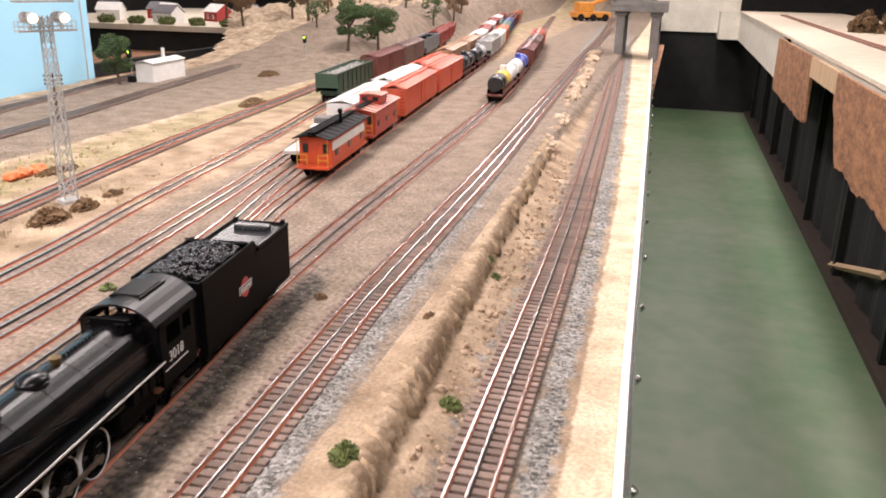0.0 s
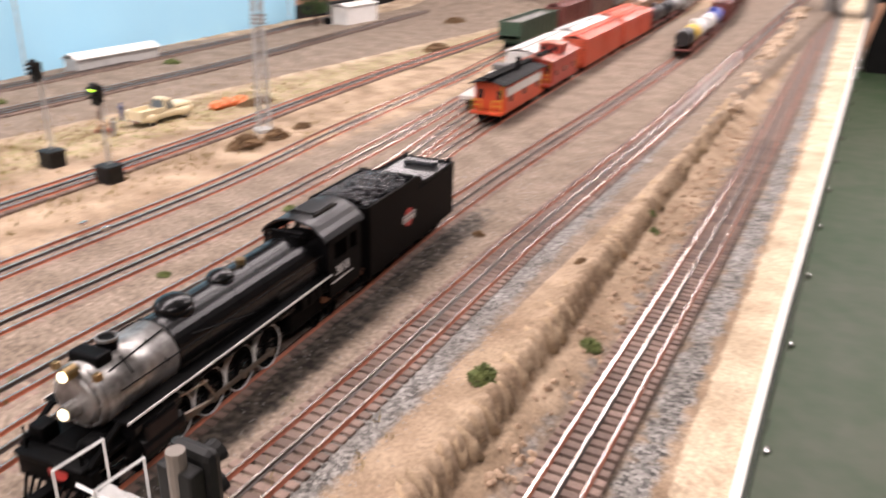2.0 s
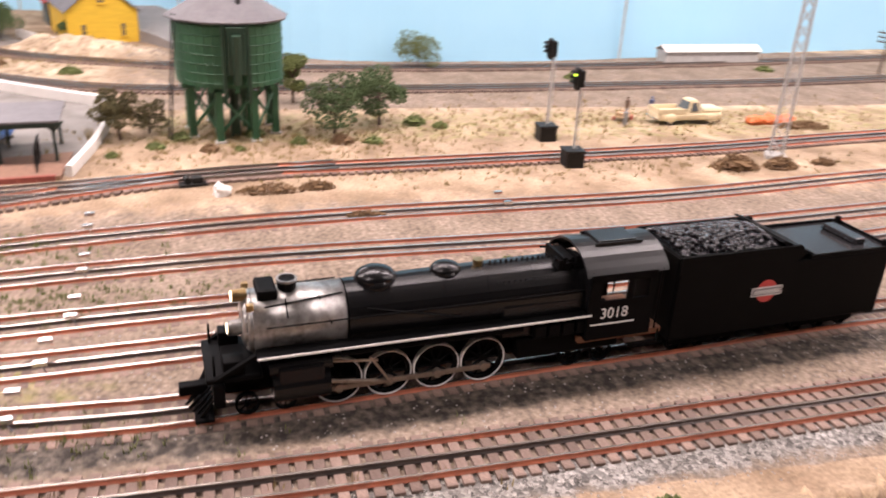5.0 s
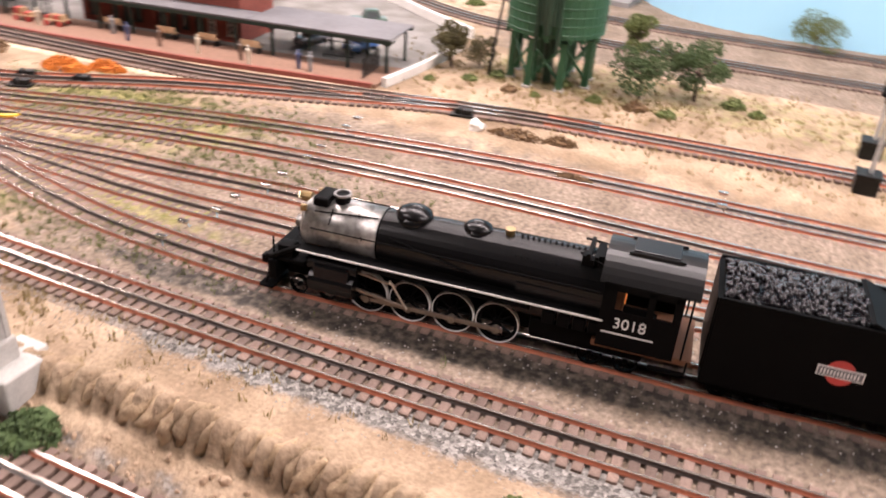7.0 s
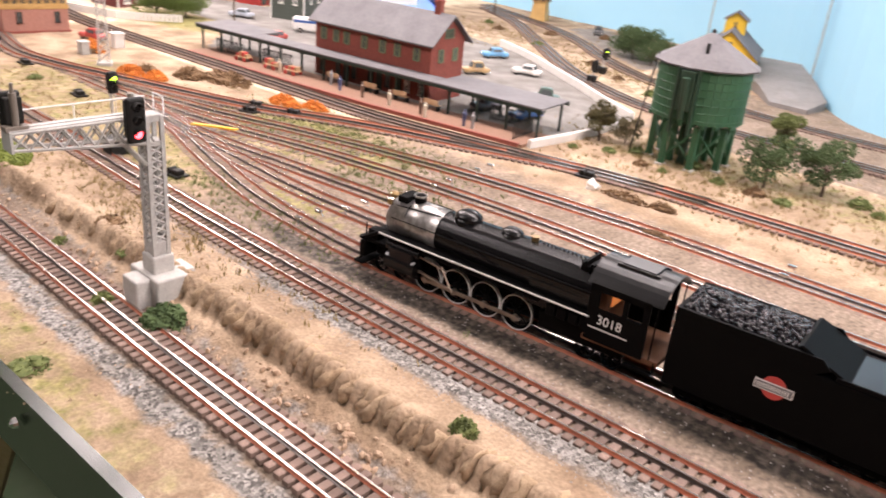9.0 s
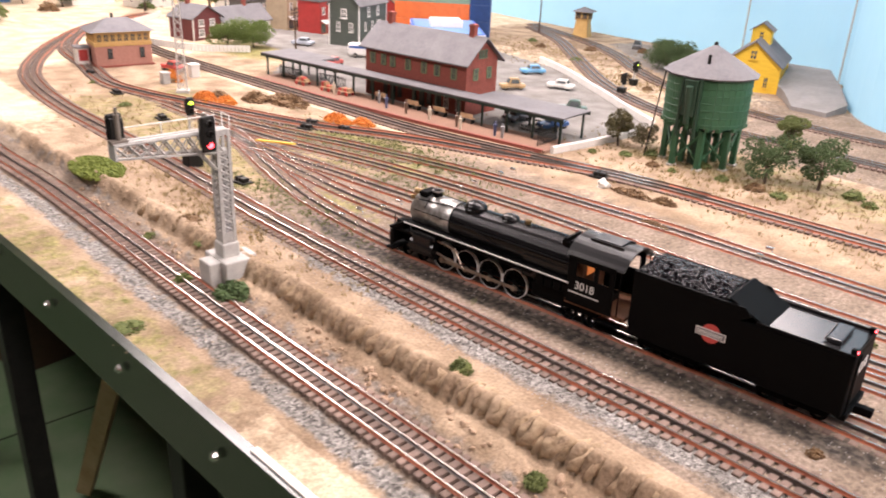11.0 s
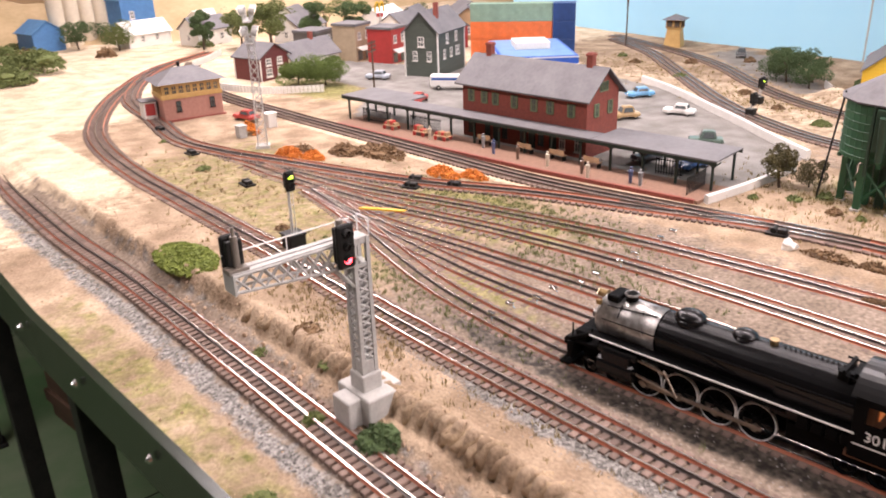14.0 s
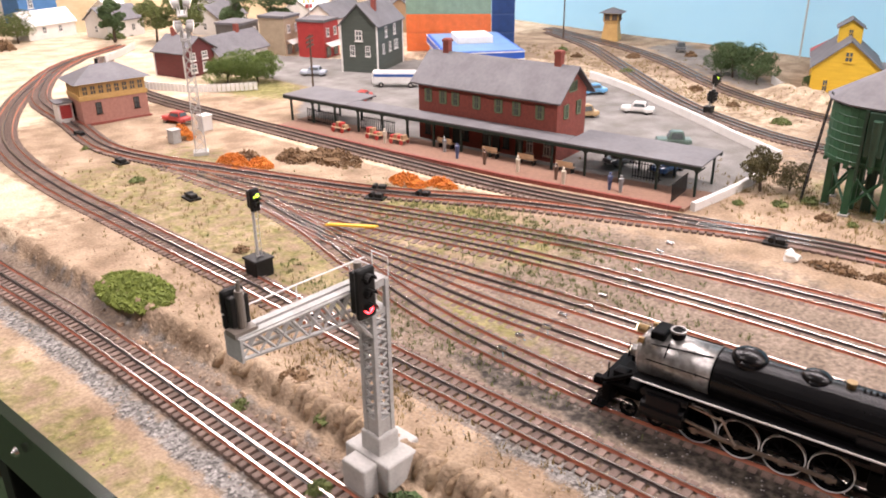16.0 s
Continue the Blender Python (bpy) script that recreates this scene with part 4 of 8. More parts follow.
    bm = bmesh.new()
    box(bm, -0.019, 0.019, 0.572, 0.585, 0.0782, 0.0835, 0.001)
    for k in range(7):
        rod(bm, (-0.0165 + 0.0055 * k, 0.5715, 0.0815), (-0.0165 + 0.0055 * k, 0.5695, 0.0800), 0.0012, seg=6)
    part("water_hatch", bm, DECK, t)
    bm = bmesh.new()
    rnd = random.Random(5)
    for k in range(620):
        yy = rnd.uniform(0.386, 0.488)
        xx = rnd.uniform(-0.0285, 0.0285)
        top = 0.088 + 0.007 * (1 - (xx / 0.03) ** 2) - 0.02 * max(0, (yy - 0.478) / 0.03)
        s = rnd.uniform(0.0016, 0.0031)
        c = bmesh.ops.create_icosphere(bm, subdivisions=1, radius=s, matrix=pose(xx, yy, top, rnd.uniform(0, 360), rnd.uniform(0, 360), 0) @ Matrix.Diagonal((1, rnd.uniform(0.6, 1.2), rnd.uniform(0.6, 1), 1)))
    box(bm, -0.0298, 0.0298, 0.386, 0.492, 0.076, 0.087)
    coal = part("coal_load", bm, COAL, t, "shiny black coal lumps")
    coal["kind"] = "stuff"
    for s in (-1, 1):
        bm = bmesh.new()
        slab(bm, [(0.0100 * math.cos(a * math.pi / 14), 0.0100 * math.sin(a * math.pi / 14)) for a in range(28)], 0, 0.0005)
        d = part("emblem", bm, EMBLEM_RED, t, "red disc with a white bar")
        d.matrix_basis = Matrix.Translation((s * 0.0327, 0.472, 0.053)) @ (SIDE_R if s > 0 else Matrix.Rotation(math.pi, 4, "Z") @ SIDE_R)
        bm = bmesh.new()
        box(bm, -0.0155, 0.0155, -0.0040, 0.0040, 0.0005, 0.0009)
        br = part("bar", bm, LINING, d)
        bm = bmesh.new()
        box(bm, -0.0145, 0.0145, -0.0030, 0.0030, 0.0009, 0.0012)
        part("bar_field", bm, mat("emblem_grey", (0.14, 0.14, 0.15), 0.5), d)
        bm = bmesh.new()
        for k in range(12):
            box(bm, -0.0132 + k * 0.0022, -0.0120 + k * 0.0022, -0.0019, 0.0019, 0.0012, 0.0014)
        part("bar_marks", bm, LINING, d)
    letters("3018", 0.016, LINING, t, Matrix.Translation((0, 0.6026, 0.058)) @ SIDE_B)
    for yb in (0.425, 0.555):
        for s in (-1, 1):
            for dy in (-0.026, 0, 0.026):
                wheel(t, s * 0.0172, yb + dy, 0.0092, False, 6, "tender_wheel")
            bm = bmesh.new()
            box(bm, s * 0.0215 - 0.0012, s * 0.0215 + 0.0012, yb - 0.034, yb + 0.034, 0.007, 0.013, 0.001)
            part("side_frame", bm, LOCO_SATIN, t)
    bm = bmesh.new()
    box(bm, -0.004, 0.004, 0.602, 0.622, 0.012, 0.020, 0.001)
    box(bm, -0.028, 0.028, 0.598, 0.606, 0.014, 0.020)
    rod(bm, (0.026, 0.6035, 0.02), (0.026, 0.6035, 0.078), 0.0008, seg=5)
    rod(bm, (0.020, 0.6035, 0.02), (0.020, 0.6035, 0.078), 0.0008, seg=5)
    for k in range(8):
        rod(bm, (0.020, 0.6035, 0.024 + 0.007 * k), (0.026, 0.6035, 0.024 + 0.007 * k), 0.0006, seg=5)
    part("rear_coupler", bm, LOCO_SATIN, t)
    for s in (-1, 1):
        bm = bmesh.new()
        box(bm, s * 0.027 - 0.0022, s * 0.027 + 0.0022, 0.596, 0.601, 0.0785, 0.0845, 0.0006)
        mk = part("marker_lamp", bm, LOCO_SATIN, t)
        bm = bmesh.new()
        ball(bm, (s * 0.027, 0.6015, 0.0815), 0.0013, sub=1)
        part("lens", bm, RED_GLOW, mk)
    return e


def on_line(key, y):
    line = LINES[key]
    i = int(np.argmin(np.abs(line[:, 1] - y)))
    d = line[max(i - 4, 0)] - line[min(i + 4, len(line) - 1)]
    turn = math.degrees(math.atan2(-d[0], d[1]))
    return (float(line[i][0]), y, float(line[i][2]) + 0.0084), turn


ENGINE_Y = 0.562
p0, p1 = on_line("yard_b", ENGINE_Y + 0.10)[0], on_line("yard_b", ENGINE_Y + 0.50)[0]
yaw = math.degrees(math.atan2(p0[0] - p1[0], p1[1] - p0[1]))
ex = p0[0] + 0.10 * math.tan(math.radians(yaw))
steam_engine((ex, ENGINE_Y, p0[2]), yaw)

# freight stock; each car is built round its own middle, nose towards -y
PAINT = {}


def paint(name, c, rough=0.45):
    if name not in PAINT:
        PAINT[name] = mat(name + "_car_paint", c, rough, tuple(v * 0.75 for v in c), 25)
    return PAINT[name]


def bogies(t, half):
    for yb in (-half + 0.04, half - 0.04):
        bm = bmesh.new()
        for s in (-1, 1):
            box(bm, s * 0.021 - 0.0015, s * 0.021 + 0.0015, yb - 0.022, yb + 0.022, 0.007, 0.013, 0.001)
            for dy in (-0.016, 0.016):
                rod(bm, (s * 0.0155, yb + dy, 0.0088), (s * 0.0195, yb + dy, 0.0088), 0.0088, seg=16)
        box(bm, -0.02, 0.02, yb - 0.004, yb + 0.004, 0.008, 0.015)
        part("bogie", bm, LOCO_SATIN, t)
    for s in (-1, 1):
        bm = bmesh.new()
        box(bm, -0.003, 0.003, *sorted((s * half, s * (half + 0.010))), 0.012, 0.018, 0.001)
        part("coupler", bm, LOCO_SATIN, t)


def box_car(key, y, half, color, cname, label, roof=None, height=0.082, ribs=True):
    at, turn = on_line(key, y)
    t = thing("boxcar", label, "freight car", at, turn, "yard freight cars")
    body = paint(cname, color)
    bm = bmesh.new()
    box(bm, -0.031, 0.031, -half, half, 0.020, height - 0.006, 0.001)
    box(bm, -0.028, 0.028, -half, half, 0.015, 0.020)
    part("body", bm, body, t)
    bm = bmesh.new()
    gable(bm, -0.0325, 0.0325, -half, half, height - 0.0065, height, 0.0015, 0.001)
    n = int(half / 0.012)
    for k in range(n):
        yy = -half + (k + 0.5) * 2 * half / n
        gable(bm, -0.0325, 0.0325, yy - 0.001, yy + 0.001, height - 0.005, height + 0.0015, 0.0008)
    box(bm, -0.006, 0.006, -half, half, height + 0.0025, height + 0.0035)
    part("roof", bm, roof or body, t)
    for s in (-1, 1):
        bm = bmesh.new()
        xa, xb = sorted((s * 0.0310, s * 0.0325))
        box(bm, xa, xb, -0.022, 0.022, 0.022, height - 0.009, 0.0005)
        for k in range(4):
            xa2, xb2 = sorted((s * 0.0325, s * 0.0332))
            box(bm, xa2, xb2, -0.021 + 0.0135 * k, -0.0195 + 0.0135 * k, 0.023, height - 0.010)
        part("door", bm, body, t)
        bm = bmesh.new()
        xa, xb = sorted((s * 0.0310, s * 0.0318))
        m = int(half / 0.011)
        for k in range(m):
            yy = -half + (k + 0.5) * 2 * half / m
            if abs(yy) > 0.026:
                box(bm, xa, xb, yy - 0.0008, yy + 0.0008, 0.021, height - 0.008)
        part("ribs", bm, body, t)["kind"] = "stuff"
    bm = bmesh.new()
    for k in range(7):
        rod(bm, (0.018, -half - 0.0012, 0.024 + 0.008 * k), (0.027, -half - 0.0012, 0.024 + 0.008 * k), 0.0005, seg=5)
    rod(bm, (0.0, -half - 0.002, 0.05), (0.0, -half - 0.0005, 0.05), 0.006, seg=14)
    part("ladder", bm, LOCO_SATIN, t)
    bogies(t, half)
    return t


def tank_car(key, y, half, bands, label):
    at, turn = on_line(key, y)
    t = thing("tank_car", label, "tank car", at, turn, "yard freight cars")
    bm = bmesh.new()
    box(bm, -0.024, 0.024, -half, half, 0.016, 0.021, 0.001)
    part("underframe", bm, paint("oxide", (0.16, 0.045, 0.035)), t)
    span = 2 * (half - 0.008) / len(bands)
    for k, (nm, c) in enumerate(bands):
        bm = bmesh.new()
        y0 = -half + 0.008 + k * span
        r0 = 0.020 if k == 0 else 0.0245
        r1 = 0.020 if k == len(bands) - 1 else 0.0245
        tube(bm, y0, y0 + span * (0.25 if k == 0 else 0.0) + 0.0001, 0.048, r0, 0.0245, 28)
        tube(bm, y0 + span * (0.25 if k == 0 else 0.0), y0 + span * (0.75 if k == len(bands) - 1 else 1.0), 0.048, 0.0245, 0.0245, 28)
        if k == len(bands) - 1:
            tube(bm, y0 + span * 0.75, y0 + span, 0.048, 0.0245, r1, 28)
        o = part("barrel", bm, paint(nm, c, 0.35), t, nm.replace("_", " ") + " barrel section")
        for p in o.data.polygons:
            p.use_smooth = len(p.vertices) == 4
    bm = bmesh.new()
    rod(bm, (0, 0, 0.070), (0, 0, 0.083), 0.010, seg=18)
    rod(bm, (0, 0, 0.083), (0, 0, 0.086), 0.011, 0.007, seg=18)
    part("dome", bm, paint(bands[len(bands) // 2][0], bands[len(bands) // 2][1]), t)
    bm = bmesh.new()
    for s in (-1, 1):
        rod(bm, (s * 0.0265, -half + 0.006, 0.046), (s * 0.0265, half - 0.006, 0.046), 0.0006, seg=5)
        box(bm, s * 0.018 - 0.004, s * 0.018 + 0.004, -half + 0.02, -half + 0.03, 0.02, 0.034)
        box(bm, s * 0.018 - 0.004, s * 0.018 + 0.004, half - 0.03, half - 0.02, 0.02, 0.034)
    part("handrail", bm, LOCO_SATIN, t)
    bogies(t, half)
    return t


def hopper_car(key, y, half, color, cname, label, load=None):
    at, turn = on_line(key, y)
    t = thing("hopper_car", label, "hopper car", at, turn, "yard freight cars")
    body = paint(cname, color)
    bm = bmesh.new()
    for s in (-1, 1):
        xa, xb = sorted((s * 0.0295, s * 0.0312))
        box(bm, xa, xb, -half, half, 0.026, 0.078)
        for k in range(9):
            yy = -half + 0.006 + k * (2 * half - 0.012) / 8
            box(bm, *sorted((s * 0.031, s * 0.0335)), yy - 0.0012, yy + 0.0012, 0.026, 0.078)
        box(bm, *sorted((s * 0.029, s * 0.034)), -half, half, 0.076, 0.079)
    for yy in (-half, half - 0.0015):
        box(bm, -0.030, 0.030, yy, yy + 0.0015, 0.040, 0.078)
    box(bm, -0.029, 0.029, -half + 0.03, half - 0.03, 0.014, 0.030, 0.004)
    part("body", bm, body, t)
    bm = bmesh.new()
    rnd = random.Random(key + str(y))
    box(bm, -0.0294, 0.0294, -half + 0.002, half - 0.002, 0.060, 0.068)
    for k in range(150):
        ball(bm, (rnd.uniform(-0.027, 0.027), rnd.uniform(-half + 0.005, half - 0.005), 0.068 + rnd.uniform(0, 0.005)), rnd.uniform(0.002, 0.004), sub=1)
    part("load", bm, load or COAL, t)["kind"] = "stuff"
    bogies(t, half)
    return t


def caboose(key, y, half, color, cname, label, roof_paint, band=False, cupola=False):
    at, turn = on_line(key, y)
    t = thing("caboose", label, "caboose", at, turn, "parked cabooses")
    body = paint(cname, color)
    bm = bmesh.new()
    box(bm, -0.0295, 0.0295, -half + 0.020, half - 0.020, 0.022, 0.070, 0.001)
    box(bm, -0.0295, 0.0295, -half, half, 0.017, 0.022, 0.0005)
    part("body", bm, body, t)
    if band:
        for s in (-1, 1):
            bm = bmesh.new()
            box(bm, *sorted((s * 0.0295, s * 0.0302)), -half + 0.022, half - 0.022, 0.047, 0.062)
            part("stripe", bm, paint("white", (0.75, 0.74, 0.70)), t, "white stripe below the roof")
    bm = bmesh.new()
    gable(bm, -0.033, 0.033, -half, half, 0.069, 0.0765, 0.0016, 0.001)
    part("roof", bm, roof_paint, t)
    bm = bmesh.new()
    n = 9
    for k in range(n):
        yy = -half + (k + 0.5) * 2 * half / n
        gable(bm, -0.033, 0.033, yy - 0.0012, yy + 0.0012, 0.0702, 0.0778, 0.0012)
    box(bm, -0.007, 0.007, -half - 0.004, half + 0.004, 0.0802, 0.0815)
    part("roof_walk", bm, LOCO_SATIN, t)
    if cupola:
        bm = bmesh.new()
        box(bm, -0.024, 0.024, -0.028, 0.024, 0.074, 0.092, 0.001)
        c = part("cupola", bm, body, t)
        bm = bmesh.new()
        gable(bm, -0.026, 0.026, -0.030, 0.026, 0.092, 0.095, 0.0015, 0.001)
        part("cupola_roof", bm, roof_paint, c)
        for yy in (-0.0285, 0.024):
            for xx in (-0.012, 0.012):
                bm = bmesh.new()
                box(bm, xx - 0.006, xx + 0.006, yy, yy + 0.0006, 0.080, 0.089)
                part("window", bm, DECK, c)
    else:
        bm = bmesh.new()
        rod(bm, (0.010, 0.012, 0.076), (0.010, 0.012, 0.098), 0.003, seg=10)
        rod(bm, (0.010, 0.012, 0.098), (0.010, 0.012, 0.101), 0.0045, 0.002, seg=10)
        part("smoke_stack", bm, LOCO_SATIN, t)
    for s in (-1, 1):
        for k in range(3):
            bm = bmesh.new()
            yy = -half + 0.045 + k * (2 * half - 0.09) / 2
            box(bm, *sorted((s * 0.0296, s * 0.0310)), yy - 0.007, yy + 0.007, 0.036, 0.047, 0.0003)
            part("window", bm, DECK, t)
    for e in (-1, 1):
        bm = bmesh.new()
        ye = e * (half - 0.002)
        for xx in (-0.027, -0.010, 0.010, 0.027):
            rod(bm, (xx, ye, 0.022), (xx, ye, 0.042), 0.0009, seg=6)
        for z in (0.033, 0.042):
            rod(bm, (-0.027, ye, z), (-0.010, ye, z), 0.0008, seg=6)
            rod(bm, (0.010, ye, z), (0.027, ye, z), 0.0008, seg=6)
        for xx in (-0.027, 0.027):
            rod(bm, (xx, ye, 0.042), (xx, ye, 0.071), 0.0007, seg=6)
        part("end_railing", bm, paint("yellow", (0.62, 0.34, 0.03)), t, "yellow end railing")
        bm = bmesh.new()
        box(bm, -0.008, 0.008, *sorted((e * (half - 0.020), e * (half - 0.0194))), 0.023, 0.062)
        part("end_door", bm, body, t)
        for xx in (-0.018, 0.018):
            bm = bmesh.new()
            box(bm, xx - 0.005, xx + 0.005, *sorted((e * (half - 0.020), e * (half - 0.0193))), 0.042, 0.058)
            part("end_window", bm, DECK, t)
    bogies(t, half)
    return t


ROOF_GREY = paint("roof_dark_grey", (0.12, 0.115, 0.11))
ORANGE_RED, OXIDE, TAN, WHITE_C = (0.62, 0.10, 0.045), (0.20, 0.05, 0.035), (0.42, 0.25, 0.15), (0.68, 0.66, 0.62)
caboose("yard_c", 1.735, 0.125, (0.60, 0.075, 0.02), "bright_orange_red", "bright orange-red caboose with white stripe and black ribbed roof", LOCO_SATIN, band=True)
caboose("yard_c", 2.02, 0.115, (0.42, 0.05, 0.03), "caboose_red", "red cupola caboose behind the orange one", paint("pale_red_roof", (0.50, 0.17, 0.12)), cupola=True)
box_car("yard_c", 2.40, 0.20, ORANGE_RED, "orange", "orange ribbed boxcar parked in the yard", height=0.086)
box_car("yard_c", 2.84, 0.20, ORANGE_RED, "orange", "orange ribbed boxcar parked in the yard", height=0.086)
tank_car("yard_c", 3.23, 0.15, [("black_tank", (0.02, 0.02, 0.022)), ("black_tank", (0.02, 0.02, 0.022))], "black tank car with white dome walk")
tank_car("yard_c", 3.58, 0.15, [("black_tank", (0.02, 0.02, 0.022)), ("silver", (0.5, 0.5, 0.5))], "black and silver tank car")
hopper_car("yard_c", 4.00, 0.21, (0.40, 0.39, 0.37), "pale_grey", "pale grey covered hopper car", paint("pale_grey_load", (0.45, 0.44, 0.42)))
box_car("yard_c", 4.45, 0.19, WHITE_C, "white", "white boxcar far down the yard")
box_car("yard_c", 4.88, 0.19, (0.55, 0.17, 0.06), "tan_orange", "orange boxcar far down the yard")
box_car("yard_c", 5.31, 0.19, (0.10, 0.20, 0.16), "green", "dull green boxcar far down the yard")
box_car("yard_c", 5.75, 0.19, (0.08, 0.13, 0.28), "blue", "blue boxcar far down the yard")
box_car("yard_c", 6.18, 0.19, OXIDE, "oxide", "brown-red boxcar far down the yard")


def flat_car(key, y, half):
    at, turn = on_line(key, y)
    t = thing("flat_car", "grey flat car with white crates at the yard's near end", "flat car", at, turn, "yard freight cars")
    bm = bmesh.new()
    box(bm, -0.031, 0.031, -half, half, 0.018, 0.025, 0.001)
    part("deck", bm, paint("pale_deck", (0.50, 0.47, 0.43)), t)
    for k, (yy, h, w) in enumerate(((0.03, 0.02, 0.02), (0.075, 0.03, 0.024), (0.105, 0.022, 0.018))):
        bm = bmesh.new()
        box(bm, -w, w, yy - 0.018, yy + 0.018, 0.025, 0.025 + h, 0.0015)
        part("crate", bm, paint("white", (0.75, 0.74, 0.70)) if k != 1 else ROOF_GREY, t)
    bogies(t, half)


flat_car("yard_d", 1.84, 0.135)
box_car("yard_d", 2.20, 0.18, WHITE_C, "white", "white boxcar hidden between the yard's cars", height=0.072)
box_car("yard_d", 2.62, 0.19, WHITE_C, "white", "white boxcar hidden between the yard's cars", height=0.074)
box_car("yard_d", 3.05, 0.19, ORANGE_RED, "orange", "orange boxcar in the second row of the yard", height=0.074)
box_car("yard_d", 3.50, 0.19, TAN, "tan", "tan boxcar in the second row of the yard")
box_car("yard_d", 3.95, 0.19, TAN, "tan", "tan boxcar in the second row of the yard")
hopper_car("yard_f", 2.63, 0.20, (0.035, 0.075, 0.045), "dark_green", "dark green open hopper car loaded with stone", paint("grey_stone_load", (0.34, 0.33, 0.31)))
box_car("yard_f", 3.10, 0.20, OXIDE, "oxide", "dark red-brown boxcar in the back row", height=0.086)
box_car("yard_f", 3.55, 0.20, (0.17, 0.10, 0.085), "brown", "brown boxcar in the back row", height=0.086)
hopper_car("yard_f", 4.0, 0.20, (0.22, 0.23, 0.25), "blue_grey", "blue-grey hopper car in the back row")
box_car("yard_f", 4.46, 0.20, (0.30, 0.05, 0.04), "dark_red", "dark red boxcar in the back row")
box_car("yard_f", 4.92, 0.20, (0.36, 0.06, 0.045), "dark_red", "dark red boxcar in the back row")
box_car("yard_f", 5.38, 0.20, (0.36, 0.06, 0.045), "dark_red", "dark red boxcar in the back row")
box_car("yard_f", 5.85, 0.20, (0.36, 0.06, 0.045), "dark_red", "dark red boxcar in the back row")
tank_car("yard_b", 2.80, 0.19, [("black_tank", (0.02, 0.02, 0.022)), ("yellow_tank", (0.75, 0.50, 0.03)), ("white_tank", (0.72, 0.71, 0.68)), ("white_tank", (0.72, 0.71, 0.68))], "tank car with black end, yellow band and white barrel")
tank_car("yard_b", 3.22, 0.18, [("white_tank", (0.72, 0.71, 0.68)), ("blue_tank", (0.05, 0.09, 0.42)), ("blue_tank", (0.05, 0.09, 0.42))], "blue and white tank car")
box_car("yard_b", 3.66, 0.20, OXIDE, "oxide", "dark red-brown boxcar behind the tank cars")
box_car("yard_b", 4.12, 0.20, (0.24, 0.12, 0.09), "brown", "brown boxcar behind the tank cars")
box_car("yard_b", 4.60, 0.21, (0.50, 0.11, 0.07), "orange_red_far", "orange-red boxcar at the end of the cut")

# ---- signals, masts and the water tower ----
def lattice(bm, a, b, wa, wb, panels, r=0.0008, chord=0.0013):
    """A square lattice mast or beam between two places; wa and wb are its half-widths."""
    a, b = Vector(a), Vector(b)
    d = (b - a).normalized()
    u = d.cross(Vector((0, 1, 0)) if abs(d.y) < 0.9 else Vector((1, 0, 0))).normalized()
    v = d.cross(u).normalized()
    sgn = ((1, 1), (1, -1), (-1, -1), (-1, 1))

    def corner(k, f):
        w = wa + (wb - wa) * f
        return a.lerp(b, f) + u * w * sgn[k][0] + v * w * sgn[k][1]

    for k in range(4):
        rod(bm, corner(k, 0), corner(k, 1), chord, seg=4)
        for i in range(panels):
            f0, f1 = i / panels, (i + 1) / panels
            rod(bm, corner(k, f0), corner((k + 1) % 4, f1), r, seg=4)
            rod(bm, corner((k + 1) % 4, f0), corner(k, f1), r, seg=4)


FLOOD_GLOW = glow("floodlamp_glass", (1.0, 0.88, 0.72), 1.6)


def flood_tower(at, turn, height, lamps_lit):
    t = thing("floodlight_tower", "grey lattice floodlight mast with lamp platforms beside the yard", "floodlight mast", at, turn, "floodlight towers")
    bm = bmesh.new()
    lattice(bm, (0, 0, 0.006), (0, 0, height - 0.03), 0.0095, 0.0062, 13, 0.0006, 0.0011)
    part("mast", bm, STEEL_GREY, t)
    bm = bmesh.new()
    box(bm, -0.014, 0.014, -0.014, 0.014, -0.004, 0.006, 0.001)
    part("footing", bm, CONCRETE, t)
    for z in (height - 0.052, height - 0.012):
        bm = bmesh.new()
        box(bm, -0.040, 0.040, -0.008, 0.008, z, z + 0.0025)
        for xx in np.linspace(-0.040, 0.040, 7):
            for yy in (-0.008, 0.008):
                rod(bm, (xx, yy, z), (xx, yy, z + 0.014), 0.0006, seg=4)
        for yy in (-0.008, 0.008):
            for zz in (0.007, 0.014):
                rod(bm, (-0.040, yy, z + zz), (0.040, yy, z + zz), 0.0006, seg=4)
        part("platform", bm, STEEL_GREY, t)
        for xx in (-0.022, 0.022):
            for yy, s in ((-0.004, -1), (0.004, 1)):
                bm = bmesh.new()
                rod(bm, (xx, yy, z + 0.022), (xx, yy + s * 0.011, z + 0.019), 0.0055, 0.0085, 16)
                rod(bm, (xx, yy, z + 0.003), (xx, yy, z + 0.022), 0.0012, seg=6)
                lamp = part("floodlamp", bm, STEEL_GREY, t)
                bm = bmesh.new()
                rod(bm, (xx, yy + s * 0.0112, z + 0.019), (xx, yy + s * 0.0118, z + 0.0188), 0.0072, seg=16)
                part("lens", bm, FLOOD_GLOW if lamps_lit else LINING, lamp, "lit round lamp glass")
    return t


flood_tower((-0.445, 1.365, 0.0), 62, 0.305, True)
flood_tower((-0.110, -0.423, 0.0), 60, 0.265, True)


